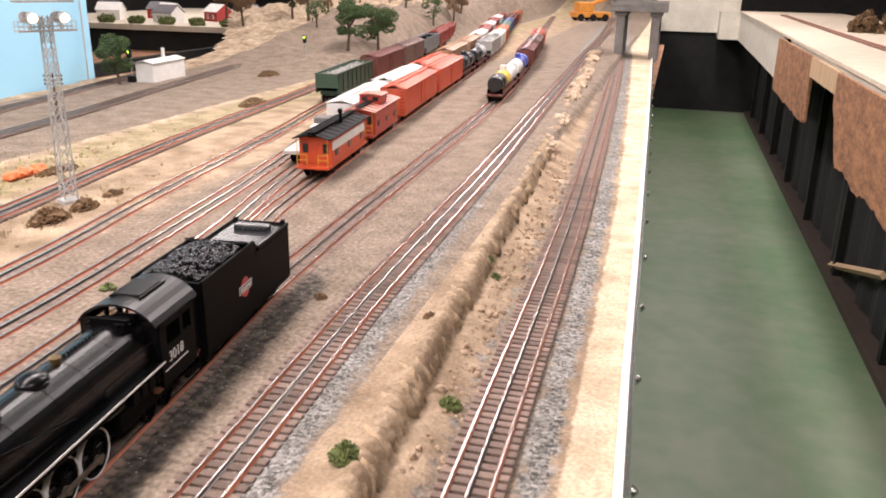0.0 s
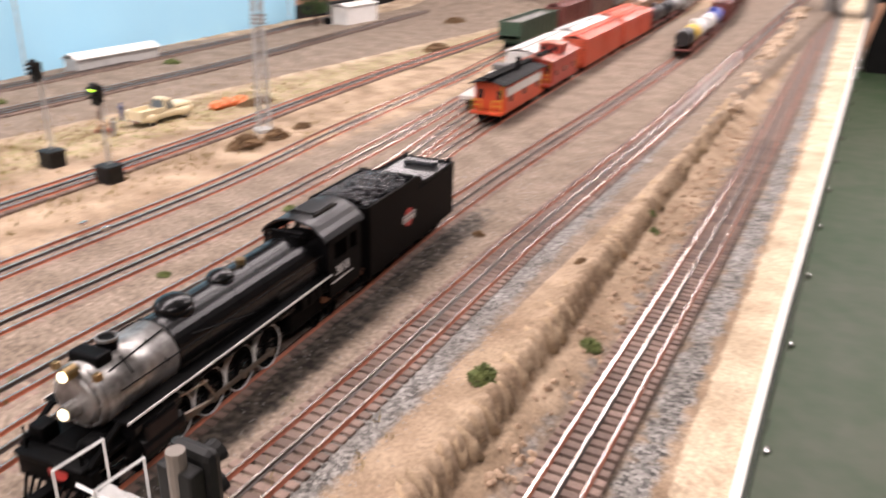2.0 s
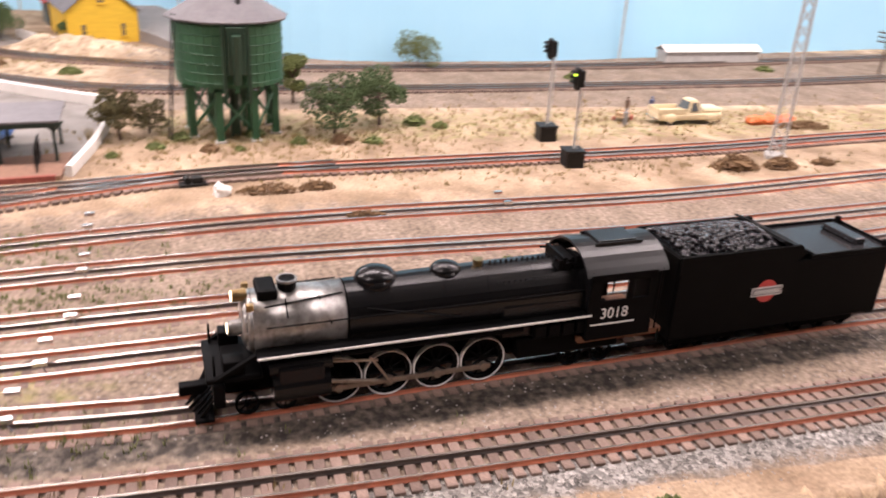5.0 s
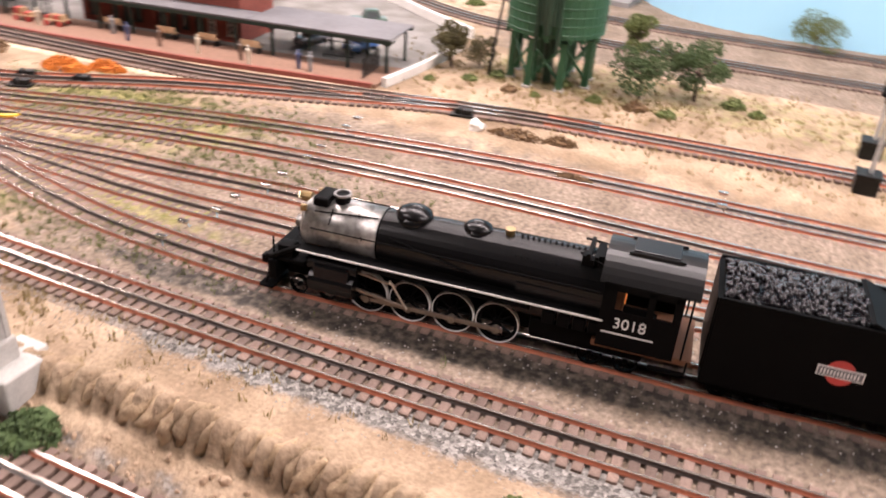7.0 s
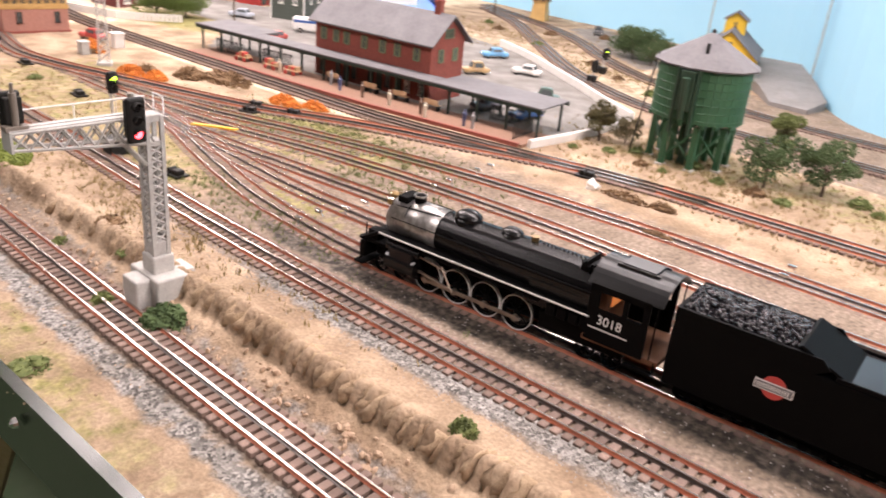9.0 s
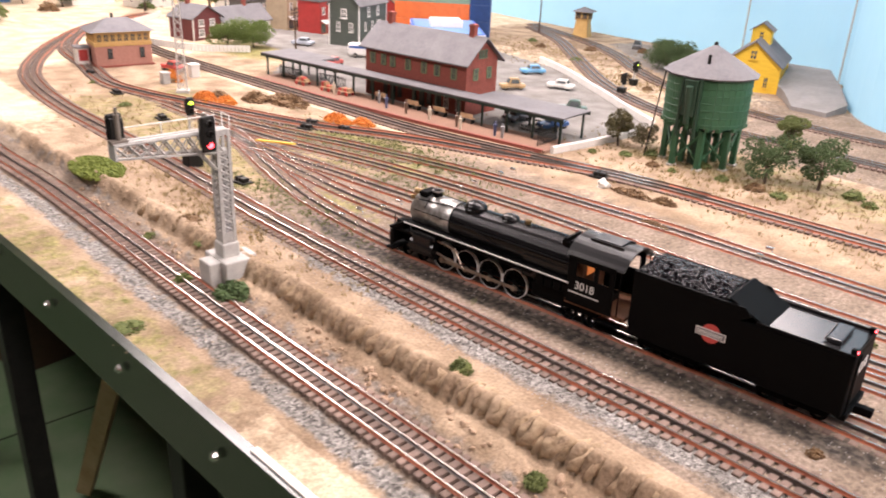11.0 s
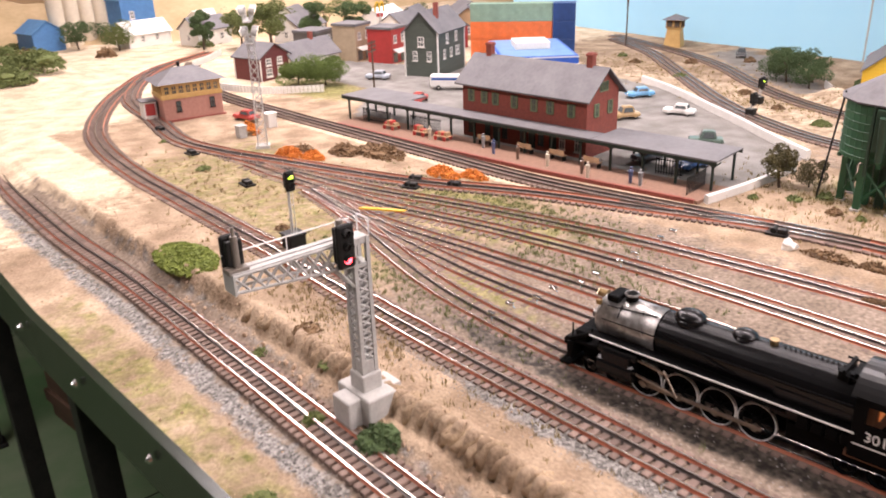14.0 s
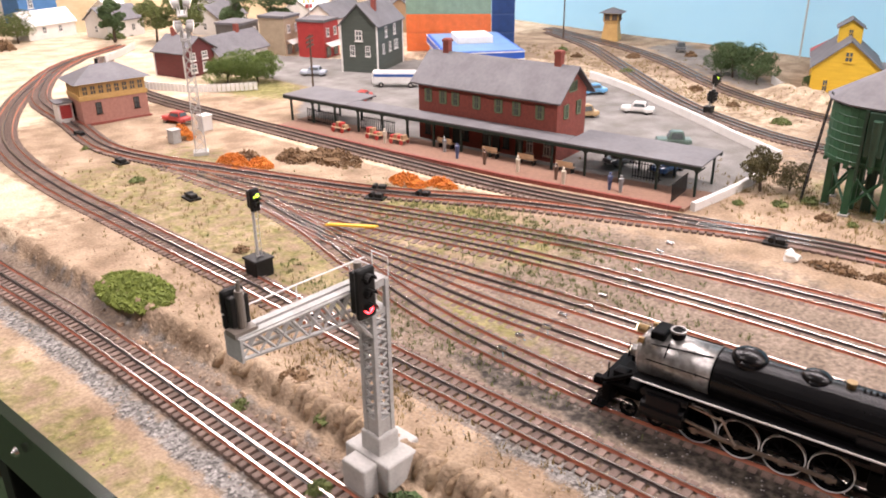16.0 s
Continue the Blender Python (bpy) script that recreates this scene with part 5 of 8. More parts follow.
def signal_head(parent, x, y, z0, z1, face, lens_z, lens_mat, wide=0.009):
    """A black oval head on a backplate; face is the direction in which its lens looks, along y."""
    bm = bmesh.new()
    box(bm, x - wide, x + wide, *sorted((y, y + face * 0.006)), z0, z1, 0.0028)
    box(bm, x - wide * 0.8, x + wide * 0.8, *sorted((y - face * 0.006, y)), z0 + 0.004, z1 - 0.004, 0.001)
    h = part("signal_head", bm, BLACK_PAINT, parent, "black signal head")
    for k, zz in enumerate(np.linspace(z0 + 0.009, z1 - 0.009, 3)):
        lit = abs(zz - lens_z) == min(abs(q - lens_z) for q in np.linspace(z0 + 0.009, z1 - 0.009, 3))
        bm = bmesh.new()
        yf = y + face * 0.006
        rod(bm, (x, yf, zz), (x, yf + face * 0.0012, zz), 0.0038, seg=14)
        part("lens", bm, lens_mat if lit and lens_mat else LOCO_BLACK, h, "lit signal lens" if lit and lens_mat else "dark signal lens")
        bm = bmesh.new()
        for a in np.linspace(0.1, math.pi - 0.1, 8):
            b = a + (math.pi - 0.2) / 7
            if b < math.pi:
                vs = [bm.verts.new((x + 0.0046 * math.cos(q), yy, zz + 0.0046 * math.sin(q))) for q in (a, b) for yy in (yf, yf + face * 0.006)]
                bm.faces.new((vs[0], vs[1], vs[3], vs[2]))
        hood = part("hood", bm, BLACK_PAINT, h)
        mod = hood.modifiers.new("thick", "SOLIDIFY")
        mod.thickness = 0.0006
    return h


def cantilever_signal():
    t = thing("cantilever_signal", "grey lattice cantilever signal post with red light on concrete footing", "railway signal", (0.266, 0.477, 0))
    bm = bmesh.new()
    box(bm, -0.017, 0.017, -0.027, 0.027, -0.032, 0.008, 0.002)
    box(bm, -0.032, 0.032, -0.014, 0.014, -0.030, 0.006, 0.002)
    box(bm, -0.0115, 0.0115, -0.0115, 0.0115, 0.006, 0.026, 0.002)
    part("footing", bm, CONCRETE, t, "stepped concrete footing")
    bm = bmesh.new()
    for sx in (-1, 1):
        for sy in (-1, 1):
            x, y = sx * 0.0072, sy * 0.0072
            box(bm, x - 0.0019, x + 0.0019, y - 0.0019, y + 0.0019, 0.024, 0.166)
    for k in range(11):
        z0, z1 = 0.040 + k * 0.0088, 0.0488 + k * 0.0088
        for s in (-1, 1):
            for (a, b) in (((-0.0072, s * 0.0072), (0.0072, s * 0.0072)), ((s * 0.0072, -0.0072), (s * 0.0072, 0.0072))):
                rod(bm, (*a, z0), (*b, z1), 0.0013, seg=4)
                rod(bm, (*b, z0), (*a, z1), 0.0013, seg=4)
    for z0, z1 in ((0.024, 0.040), (0.137, 0.142), (0.160, 0.167)):
        box(bm, -0.0082, 0.0082, -0.0082, 0.0082, z0, z1, 0.0006)
    for s in (-1, 1):
        rod(bm, (0.0072, s * 0.0072, 0.118), (0.026, s * 0.0072, 0.141), 0.0015, seg=5)
    part("post", bm, STEEL_GREY, t, "square lattice post")
    bm = bmesh.new()
    x1 = 0.124
    for s in (-1, 1):
        top0, top1, bot0, bot1 = 0.166, 0.166, 0.140, 0.152
        rod(bm, (0, s * 0.0072, top0), (x1, s * 0.0072, top1), 0.0016, seg=5)
        rod(bm, (0, s * 0.0072, bot0), (x1, s * 0.0072, bot1), 0.0016, seg=5)
        for k in range(9):
            xa, xb = x1 * k / 9, x1 * (k + 1) / 9
            ba, bb = bot0 + (bot1 - bot0) * k / 9, bot0 + (bot1 - bot0) * (k + 1) / 9
            rod(bm, (xa, s * 0.0072, ba), (xb, s * 0.0072, 0.166), 0.0012, seg=4)
            rod(bm, (xb, s * 0.0072, bb), (xa, s * 0.0072, 0.166), 0.0012, seg=4)
    box(bm, 0.008, x1, -0.0075, -0.0015, 0.1665, 0.1685)
    box(bm, 0.008, x1, 0.0015, 0.0075, 0.1665, 0.1685)
    box(bm, x1 - 0.001, x1 + 0.001, -0.0095, 0.0095, 0.150, 0.168)
    part("arm", bm, STEEL_GREY, t, "lattice arm with walkway")
    bm = bmesh.new()
    for xx in (0.015, 0.065, 0.115):
        rod(bm, (xx, -0.008, 0.168), (xx, -0.008, 0.181), 0.0006, seg=4)
    rod(bm, (0.0, -0.008, 0.181), (0.125, -0.008, 0.181), 0.0007, seg=4)
    for s in (-1, 1):
        rod(bm, (s * 0.009, -0.009, 0.167), (s * 0.009, -0.009, 0.183), 0.0006, seg=4)
        rod(bm, (s * 0.009, 0.009, 0.167), (s * 0.009, 0.009, 0.183), 0.0006, seg=4)
        rod(bm, (s * 0.009, -0.009, 0.183), (s * 0.009, 0.009, 0.183), 0.0006, seg=4)
    part("handrail", bm, LINING, t, "thin white handrail")
    bm = bmesh.new()
    rod(bm, (x1 - 0.008, 0.0, 0.166), (x1 - 0.008, 0.0, 0.198), 0.0030, seg=12)
    rod(bm, (x1 - 0.008, 0.0, 0.198), (x1 - 0.008, 0.0, 0.206), 0.0016, seg=8)
    box(bm, x1 - 0.016, x1 + 0.002, -0.006, 0.006, 0.167, 0.171)
    bronze = mat("dull_bronze_paint", (0.20, 0.17, 0.14), 0.5)
    part("head_mount", bm, bronze, t)
    bm = bmesh.new()
    rod(bm, (0.022, 0.010, 0.145), (0.022, 0.010, 0.190), 0.0030, seg=12)
    part("head_mount", bm, bronze, t)
    signal_head(t, x1 - 0.008, -0.006, 0.168, 0.198, -1, 0.0, None)
    signal_head(t, 0.022, 0.014, 0.146, 0.188, 1, 0.150, RED_GLOW)


cantilever_signal()


def mast_signal(at, height, lit, face, base=0.013):
    t = thing("mast_signal", "slim mast signal with black head on a black relay box", "railway signal", at, 0, "yard mast signals")
    bm = bmesh.new()
    box(bm, -base, base, -base, base, -0.002, base * 1.7, 0.0015)
    box(bm, -base * 1.12, base * 1.12, -base * 1.12, base * 1.12, base * 1.6, base * 1.85, 0.001)
    part("relay_box", bm, BLACK_PAINT, t, "black relay box base")
    bm = bmesh.new()
    rod(bm, (0, 0, base * 1.8), (0, 0, height), 0.0016, seg=8)
    for k in range(8):
        z = base * 2 + k * (height - base * 2.6) / 8
        rod(bm, (-0.004, 0.003, z), (0.004, 0.003, z), 0.0005, seg=4)
    for s in (-1, 1):
        rod(bm, (s * 0.004, 0.003, base * 1.8), (s * 0.004, 0.003, height - 0.015), 0.0005, seg=4)
    part("mast", bm, STEEL_GREY, t)
    signal_head(t, 0, face * 0.003, height - 0.026, height + 0.004, face, height, lit, 0.007)
    return t


mast_signal((0.125, 0.100, 0.0), 0.112, GREEN_GLOW, 1)
mast_signal((-0.556, 1.046, 0.0), 0.146, None, -1)
mast_signal((-0.432, 1.040, 0.0), 0.130, GREEN_GLOW, -1)
mast_signal((-1.12, 0.10, 0.0), 0.060, GREEN_GLOW, 1, 0.009)
mast_signal((-1.00, 0.150, 0.0), 0.050, None, 1, 0.009)
mast_signal((-1.24, 2.62, 0.0), 0.10, GREEN_GLOW, -1, 0.011)
mast_signal((-1.02, 3.45, 0.0), 0.10, GREEN_GLOW, -1, 0.013)

TOWER_GREEN = mat("dark_green_tank_wood", (0.030, 0.115, 0.050), 0.55, (0.018, 0.075, 0.034), 40, stretch=(1, 1, 0.3))
ROOF_FELT = mat("grey_roof_felt", (0.165, 0.16, 0.165), 0.75, (0.11, 0.105, 0.11), 25)


def water_tower():
    t = thing("water_tower", "green wooden railway water tower with grey conical roof", "water tower", (-0.628, 0.590, 0), 8)
    r, z0, z1 = 0.0735, 0.078, 0.166
    n = 40
    bm = bmesh.new()
    rod(bm, (0, 0, z0 + 0.001), (0, 0, z1 - 0.001), r - 0.0025, seg=40)
    tank = part("tank", bm, TOWER_GREEN, t, "round tank of upright green staves")
    bm = bmesh.new()
    q = math.pi * 0.94 / n
    slab(bm, [(r * math.cos(-q), r * math.sin(-q)), (r * math.cos(q), r * math.sin(q)), ((r - 0.004) * math.cos(q), (r - 0.004) * math.sin(q)), ((r - 0.004) * math.cos(-q), (r - 0.004) * math.sin(-q))], z0, z1)
    stave = to_mesh("stave", bm, TOWER_GREEN)
    for k in range(n):
        o = new("stave", stave)
        o.parent = tank
        o.matrix_basis = Matrix.Rotation(2 * math.pi * k / n, 4, "Z")
    for k in range(7):
        z = z0 + 0.006 + k * 0.0125
        bm = bmesh.new()
        rr = r + 0.0008
        for i in range(40):
            a, b = 2 * math.pi * i / 40, 2 * math.pi * (i + 1) / 40
            rod(bm, (rr * math.cos(a), rr * math.sin(a), z), (rr * math.cos(b), rr * math.sin(b), z), 0.0007, seg=4)
        part("hoop", bm, TOWER_GREEN, tank)
    bm = bmesh.new()
    rod(bm, (0, 0, z1 - 0.001), (0, 0, z1 + 0.046), r + 0.010, 0.002, 12)
    rod(bm, (0, 0, z1 - 0.0035), (0, 0, z1 - 0.001), r + 0.009, r + 0.010, 12)
    roof = part("roof", bm, ROOF_FELT, t, "grey felt cone roof")
    bm = bmesh.new()
    rod(bm, (0.045, 0.01, z1 + 0.015), (0.045, 0.01, z1 + 0.034), 0.0028, seg=8)
    ball(bm, (0, 0, z1 + 0.047), 0.004, sub=2)
    part("roof_vent", bm, BLACK_PAINT, roof)
    legs = []
    for k in range(8):
        a = 2 * math.pi * (k + 0.5) / 8
        legs.append((0.062 * math.cos(a), 0.062 * math.sin(a)))
        bm = bmesh.new()
        box(bm, -0.005, 0.005, -0.005, 0.005, 0.0, z0 - 0.006, 0.0006)
        o = part("leg", bm, TOWER_GREEN, t)
        o.location = (*legs[-1], 0)
        bm = bmesh.new()
        box(bm, -0.0075, 0.0075, -0.0075, 0.0075, -0.003, 0.003, 0.001)
        o = part("leg_footing", bm, CONCRETE, t)
        o.location = (*legs[-1], 0)
    for x, y in ((0.022, 0.022), (-0.022, 0.022), (0.022, -0.022), (-0.022, -0.022)):
        bm = bmesh.new()
        box(bm, x - 0.005, x + 0.005, y - 0.005, y + 0.005, 0.0, z0 - 0.006, 0.0006)
        part("leg", bm, TOWER_GREEN, t)
    for k in range(8):
        (xa, ya), (xb, yb) = legs[k], legs[(k + 1) % 8]
        bm = bmesh.new()
        rod(bm, (xa, ya, 0.012), (xb, yb, z0 - 0.012), 0.0024, seg=4)
        rod(bm, (xb, yb, 0.012), (xa, ya, z0 - 0.012), 0.0024, seg=4)
        part("brace", bm, TOWER_GREEN, t)
    bm = bmesh.new()
    for k in range(9):
        y = -0.066 + k * 0.0165
        w = math.sqrt(max(0.0004, 0.0735 ** 2 - y * y))
        box(bm, -w, w, y - 0.003, y + 0.003, z0 - 0.006, z0)
    part("platform_joists", bm, TOWER_GREEN, t)
    # spout towards the tracks, with its balance weights
    bm = bmesh.new()
    box(bm, r - 0.002, r + 0.010, -0.012, 0.012, 0.098, z1 - 0.006, 0.001)
    rod(bm, (r + 0.006, 0, 0.085), (r + 0.014, 0, 0.150), 0.0052, 0.006, 14)
    box(bm, r + 0.001, r + 0.008, -0.018, -0.014, 0.060, z1 - 0.004)
    box(bm, r + 0.001, r + 0.008, 0.014, 0.018, 0.060, z1 - 0.004)
    rod(bm, (0.03, 0, 0.0), (0.03, 0, z0), 0.007, seg=12)
    part("spout", bm, mat("dark_green_ironwork", (0.018, 0.05, 0.028), 0.5), t, "dark iron spout")
    bm = bmesh.new()
    a = math.radians(-70)
    cx, cy = math.cos(a), math.sin(a)
    for s in (-1, 1):
        rod(bm, ((r + 0.022) * cx - s * 0.005 * cy, (r + 0.022) * cy + s * 0.005 * cx, 0.0), ((r + 0.003) * cx - s * 0.005 * cy, (r + 0.003) * cy + s * 0.005 * cx, z1 + 0.004), 0.001, seg=4)
    for k in range(20):
        f = k / 20
        rr = r + 0.022 - 0.019 * f
        rod(bm, (rr * cx - 0.005 * cy, rr * cy + 0.005 * cx, 0.17 * f), (rr * cx + 0.005 * cy, rr * cy - 0.005 * cx, 0.17 * f), 0.0007, seg=4)
    part("ladder", bm, BLACK_PAINT, t)


water_tower()

# ---- plants ----
LEAF_A = mat("dark_tree_foliage", (0.075, 0.12, 0.04), 0.9, (0.035, 0.06, 0.02), 120, rand=0.0)
LEAF_B = mat("olive_foliage", (0.14, 0.165, 0.045), 0.9, (0.07, 0.09, 0.028), 120)
LEAF_Y = mat("bright_green_foliage", (0.18, 0.22, 0.035), 0.9, (0.09, 0.115, 0.02), 110)
BROWN_BUSH = mat("dry_brown_brush", (0.22, 0.135, 0.065), 0.95, (0.105, 0.06, 0.03), 120)
ORANGE_BUSH = mat("orange_autumn_foliage", (0.66, 0.22, 0.03), 0.95, (0.42, 0.12, 0.02), 110)
BARK = mat("tree_bark", (0.11, 0.075, 0.05), 0.9, (0.06, 0.04, 0.028), 150)


def leaves(bm, c, r, n, size, rnd, flat=1.0):
    """A clump of many small leaf tufts round a place."""
    for _ in range(n):
        d = Vector((rnd.gauss(0, 1), rnd.gauss(0, 1), rnd.gauss(0, 1))).normalized() * r * rnd.uniform(0.45, 1.0) ** 0.6
        p = Vector(c) + Vector((d.x, d.y, d.z * flat))
        s = size * rnd.uniform(0.6, 1.35)
        m = pose(p.x, p.y, p.z, rnd.uniform(0, 360), rnd.uniform(0, 360), rnd.uniform(0, 360)).to_3x3()
        o = [Vector((s, 0, 0)), Vector((-0.5 * s, 0.87 * s, 0)), Vector((-0.5 * s, -0.87 * s, 0)), Vector((0, 0, s * 0.9))]
        v = [bm.verts.new(p + m @ q) for q in o]
        for a, b, e in ((0, 1, 3), (1, 2, 3), (2, 0, 3), (0, 2, 1)):
            bm.faces.new((v[a], v[b], v[e]))


def tree(x, y, height, spread, label, seed=0, material=None, clumps=12, n=210):
    rnd = random.Random(seed * 7 + 3)
    t = thing("tree", label, "tree", (x, y, land(x, y) - 0.001), rnd.uniform(0, 360), "model trees")
    bm = bmesh.new()
    lean = rnd.uniform(-0.1, 0.1) * height
    mid = (lean, 0, height * 0.5)
    rod(bm, (0, 0, 0), mid, height * 0.035, height * 0.024, 8)
    tips = []
    for k in range(clumps):
        a = 2.4 * k + rnd.uniform(-0.4, 0.4)
        rr = spread * rnd.uniform(0.35, 1.0)
        tip = (lean + rr * math.cos(a), rr * math.sin(a), height * rnd.uniform(0.36, 0.93))
        tips.append(tip)
        rod(bm, (lean * 0.6, 0, height * rnd.uniform(0.28, 0.5)), tip, height * 0.014, height * 0.004, 6)
    part("trunk", bm, BARK, t)
    bm = bmesh.new()
    for tip in tips:
        leaves(bm, tip, spread * rnd.uniform(0.42, 0.66), n, height * 0.026, rnd, 0.72)
    part("crown", bm, material or LEAF_A, t)
    return t


def shrub(x, y, rx, h, label, material, seed=0, n=260, ry=None, name="bush"):
    rnd = random.Random(seed * 13 + 1)
    bm = bmesh.new()
    ry = ry or rx
    z = land(x, y)
    for k in range(5):
        a = rnd.uniform(0, 6.28)
        c = (x + 0.5 * rx * math.cos(a), y + 0.5 * ry * math.sin(a), z + h * rnd.uniform(0.25, 0.5))
        ball(bm, c, 0.40 * min(rx, ry), 1, 1, 0.42 * h / min(rx, ry) * 1.2, 2, 0.7, k + seed)
    for _ in range(int(n * 1.7)):
        a, q = rnd.uniform(0, 6.28), rnd.uniform(0, 1) ** 0.5
        px, py = x + rx * q * math.cos(a), y + ry * q * math.sin(a)
        leaves(bm, (px, py, z + h * (1 - q * q) * rnd.uniform(0.3, 1.0)), 0.002, 1, min(0.0042, max(0.0018, rx * 0.13)), rnd)
    return tagged(part(name, bm, material), label, "bush", "model bushes")


shrub(0.220, 0.848, 0.0115, 0.013, "small green tuft on the earth bank", LEAF_B, 1)
shrub(0.262, 0.985, 0.0100, 0.009, "small green tuft at the foot of the bank", LEAF_B, 2)
shrub(0.288, 0.525, 0.022, 0.020, "dark green bush beside the signal footing", LEAF_A, 3, 300)
shrub(0.315, 0.452, 0.013, 0.014, "green weeds behind the signal footing", LEAF_B, 4)
shrub(0.257, 0.030, 0.036, 0.010, "low spreading patch of light green weeds in the sand", LEAF_Y, 5, 1700, 0.066)
for k, (x, y, r, h) in enumerate(((0.245, 0.330, 0.016, 0.006), (0.262, 0.395, 0.009, 0.005), (0.290, 0.300, 0.010, 0.005), (0.205, 1.115, 0.006, 0.004), (0.236, 1.30, 0.006, 0.006), (0.222, 1.33, 0.005, 0.006), (0.075, 1.13, 0.007, 0.004), (-0.142, 0.86, 0.006, 0.004), (-0.16, 1.08, 0.010, 0.006), (-0.115, 1.02, 0.008, 0.004), (0.412, 0.52, 0.018, 0.005), (0.05, -0.36, 0.014, 0.010), (0.10, 0.02, 0.012, 0.006), (0.02, -0.62, 0.008, 0.006))):
    shrub(x, y, r, h, "low tuft of dry green weeds", LEAF_B if k % 3 else BROWN_BUSH, 20 + k, 60)
for k, (x, y, rx, ry, h) in enumerate(((-0.405, 1.275, 0.022, 0.036, 0.020), (-0.402, 1.345, 0.018, 0.026, 0.017), (-0.41, 1.42, 0.012, 0.02, 0.009), (-0.362, 0.635, 0.012, 0.040, 0.012), (-0.370, 0.690, 0.010, 0.022, 0.010), (-0.275, 0.735, 0.008, 0.022, 0.006), (-0.66, 2.34, 0.03, 0.06, 0.02), (-0.93, 2.95, 0.03, 0.06, 0.02), (-0.60, 1.52, 0.02, 0.05, 0.010), (-0.250, -0.205, 0.035, 0.070, 0.020), (-0.205, -0.262, 0.028, 0.04, 0.020), (-0.150, -0.33, 0.02, 0.03, 0.018), (-0.14, -0.55, 0.02, 0.03, 0.014))):
    shrub(x, y, rx, h, "clump of dry brown brush beside the tracks", BROWN_BUSH, 50 + k, 220, ry)
for k, (x, y, rx, ry, h) in enumerate(((-0.246, -0.010, 0.020, 0.040, 0.018), (-0.275, 0.040, 0.016, 0.032, 0.015), (-0.112, -0.315, 0.022, 0.045, 0.022), (-0.140, -0.275, 0.018, 0.030, 0.016), (-0.147, -0.555, 0.020, 0.035, 0.026))):
    shrub(x, y, rx, h, "bright orange autumn brush beside the turnouts", ORANGE_BUSH, 70 + k, 420, ry)
tree(-0.605, 0.735, 0.078, 0.040, "dark green model tree beside the water tower", 1)
tree(-0.650, 0.808, 0.082, 0.034, "dark green model tree beside the water tower", 2)
tree(-0.590, 0.440, 0.072, 0.024, "bronze-green model tree near the station wall", 3, mat("bronze_foliage", (0.12, 0.10, 0.035), 0.9, (0.05, 0.045, 0.018), 120))
tree(-0.62, 0.475, 0.045, 0.022, "small bronze-green tree near the water tower", 4, bpy.data.materials["bronze_foliage"])
tree(-1.085, 0.955, 0.062, 0.048, "bushy green tree against the sky backdrop", 5, LEAF_B)
tree(-0.79, 0.685, 0.085, 0.022, "thin tree behind the water tower", 6, LEAF_B)
tree(-1.235, 2.55, 0.145, 0.050, "tall dark tree at the layout's far edge", 7)
tree(-0.895, 3.60, 0.20, 0.060, "tall dark green tree at the far end", 8)
tree(-0.825, 3.78, 0.19, 0.070, "tall dark green tree at the far end", 9)
for k, (x, y, r, h) in enumerate(((-0.655, 0.865, 0.018, 0.016), (-0.63, 0.90, 0.012, 0.010), (-0.56, 0.68, 0.012, 0.010), (-0.555, 0.785, 0.014, 0.010), (-0.545, 0.49, 0.012, 0.008), (-0.585, 0.52, 0.014, 0.012), (-0.53, 0.60, 0.007, 0.006), (-0.51, 0.44, 0.008, 0.006), (-0.98, 1.25, 0.012, 0.01), (-1.06, 1.75, 0.02, 0.01))):
    shrub(x, y, r, h, "green scrub near the water tower", LEAF_B, 100 + k, 140)
for k, (x, y, h, s) in enumerate(((-1.40, 0.02, 0.085, 0.045), (-1.43, 0.075, 0.080, 0.045), (-1.36, 0.10, 0.06, 0.04), (-1.50, -0.05, 0.07, 0.035), (-1.33, 0.245, 0.045, 0.022), (-1.42, -0.02, 0.05, 0.05))):
    tree(x, y, h, s, "dark green trees beside the yellow house", 20 + k)
GARDEN = mat("garden_foliage", (0.15, 0.21, 0.045), 0.9, (0.06, 0.09, 0.02), 120)
tree(-0.555, -0.880, 0.072, 0.050, "round green tree in the cottage garden", 30, GARDEN, 22, 330)
tree(-0.500, -0.935, 0.066, 0.046, "round green tree in the cottage garden", 31, GARDEN, 22, 330)
for k, (x, y, h, s, mt) in enumerate(((-0.62, -1.80, 0.15, 0.035, LEAF_A), (-0.80, -1.62, 0.17, 0.06, LEAF_B), (-0.92, -1.55, 0.15, 0.04, LEAF_A), (-1.05, -1.45, 0.15, 0.045, LEAF_A), (-0.72, -1.70, 0.13, 0.05, LEAF_B), (-0.40, -2.05, 0.10, 0.05, LEAF_B), (-0.30, -2.20, 0.10, 0.05, LEAF_A), (0.1, -2.3, 0.09, 0.06, LEAF_B))):
    tree(x, y, h, s, "tall green tree on the edge of the model town", 40 + k, mt)
for k, (x, y, rx, ry, h) in enumerate(((0.02, -1.62, 0.10, 0.07, 0.075), (0.10, -1.52, 0.07, 0.05, 0.05), (-0.05, -1.75, 0.07, 0.06, 0.05), (0.24, -1.55, 0.05, 0.04, 0.03))):
    shrub(x, y, rx, h, "big green hedge inside the loop", LEAF_B, 140 + k, 900, ry)

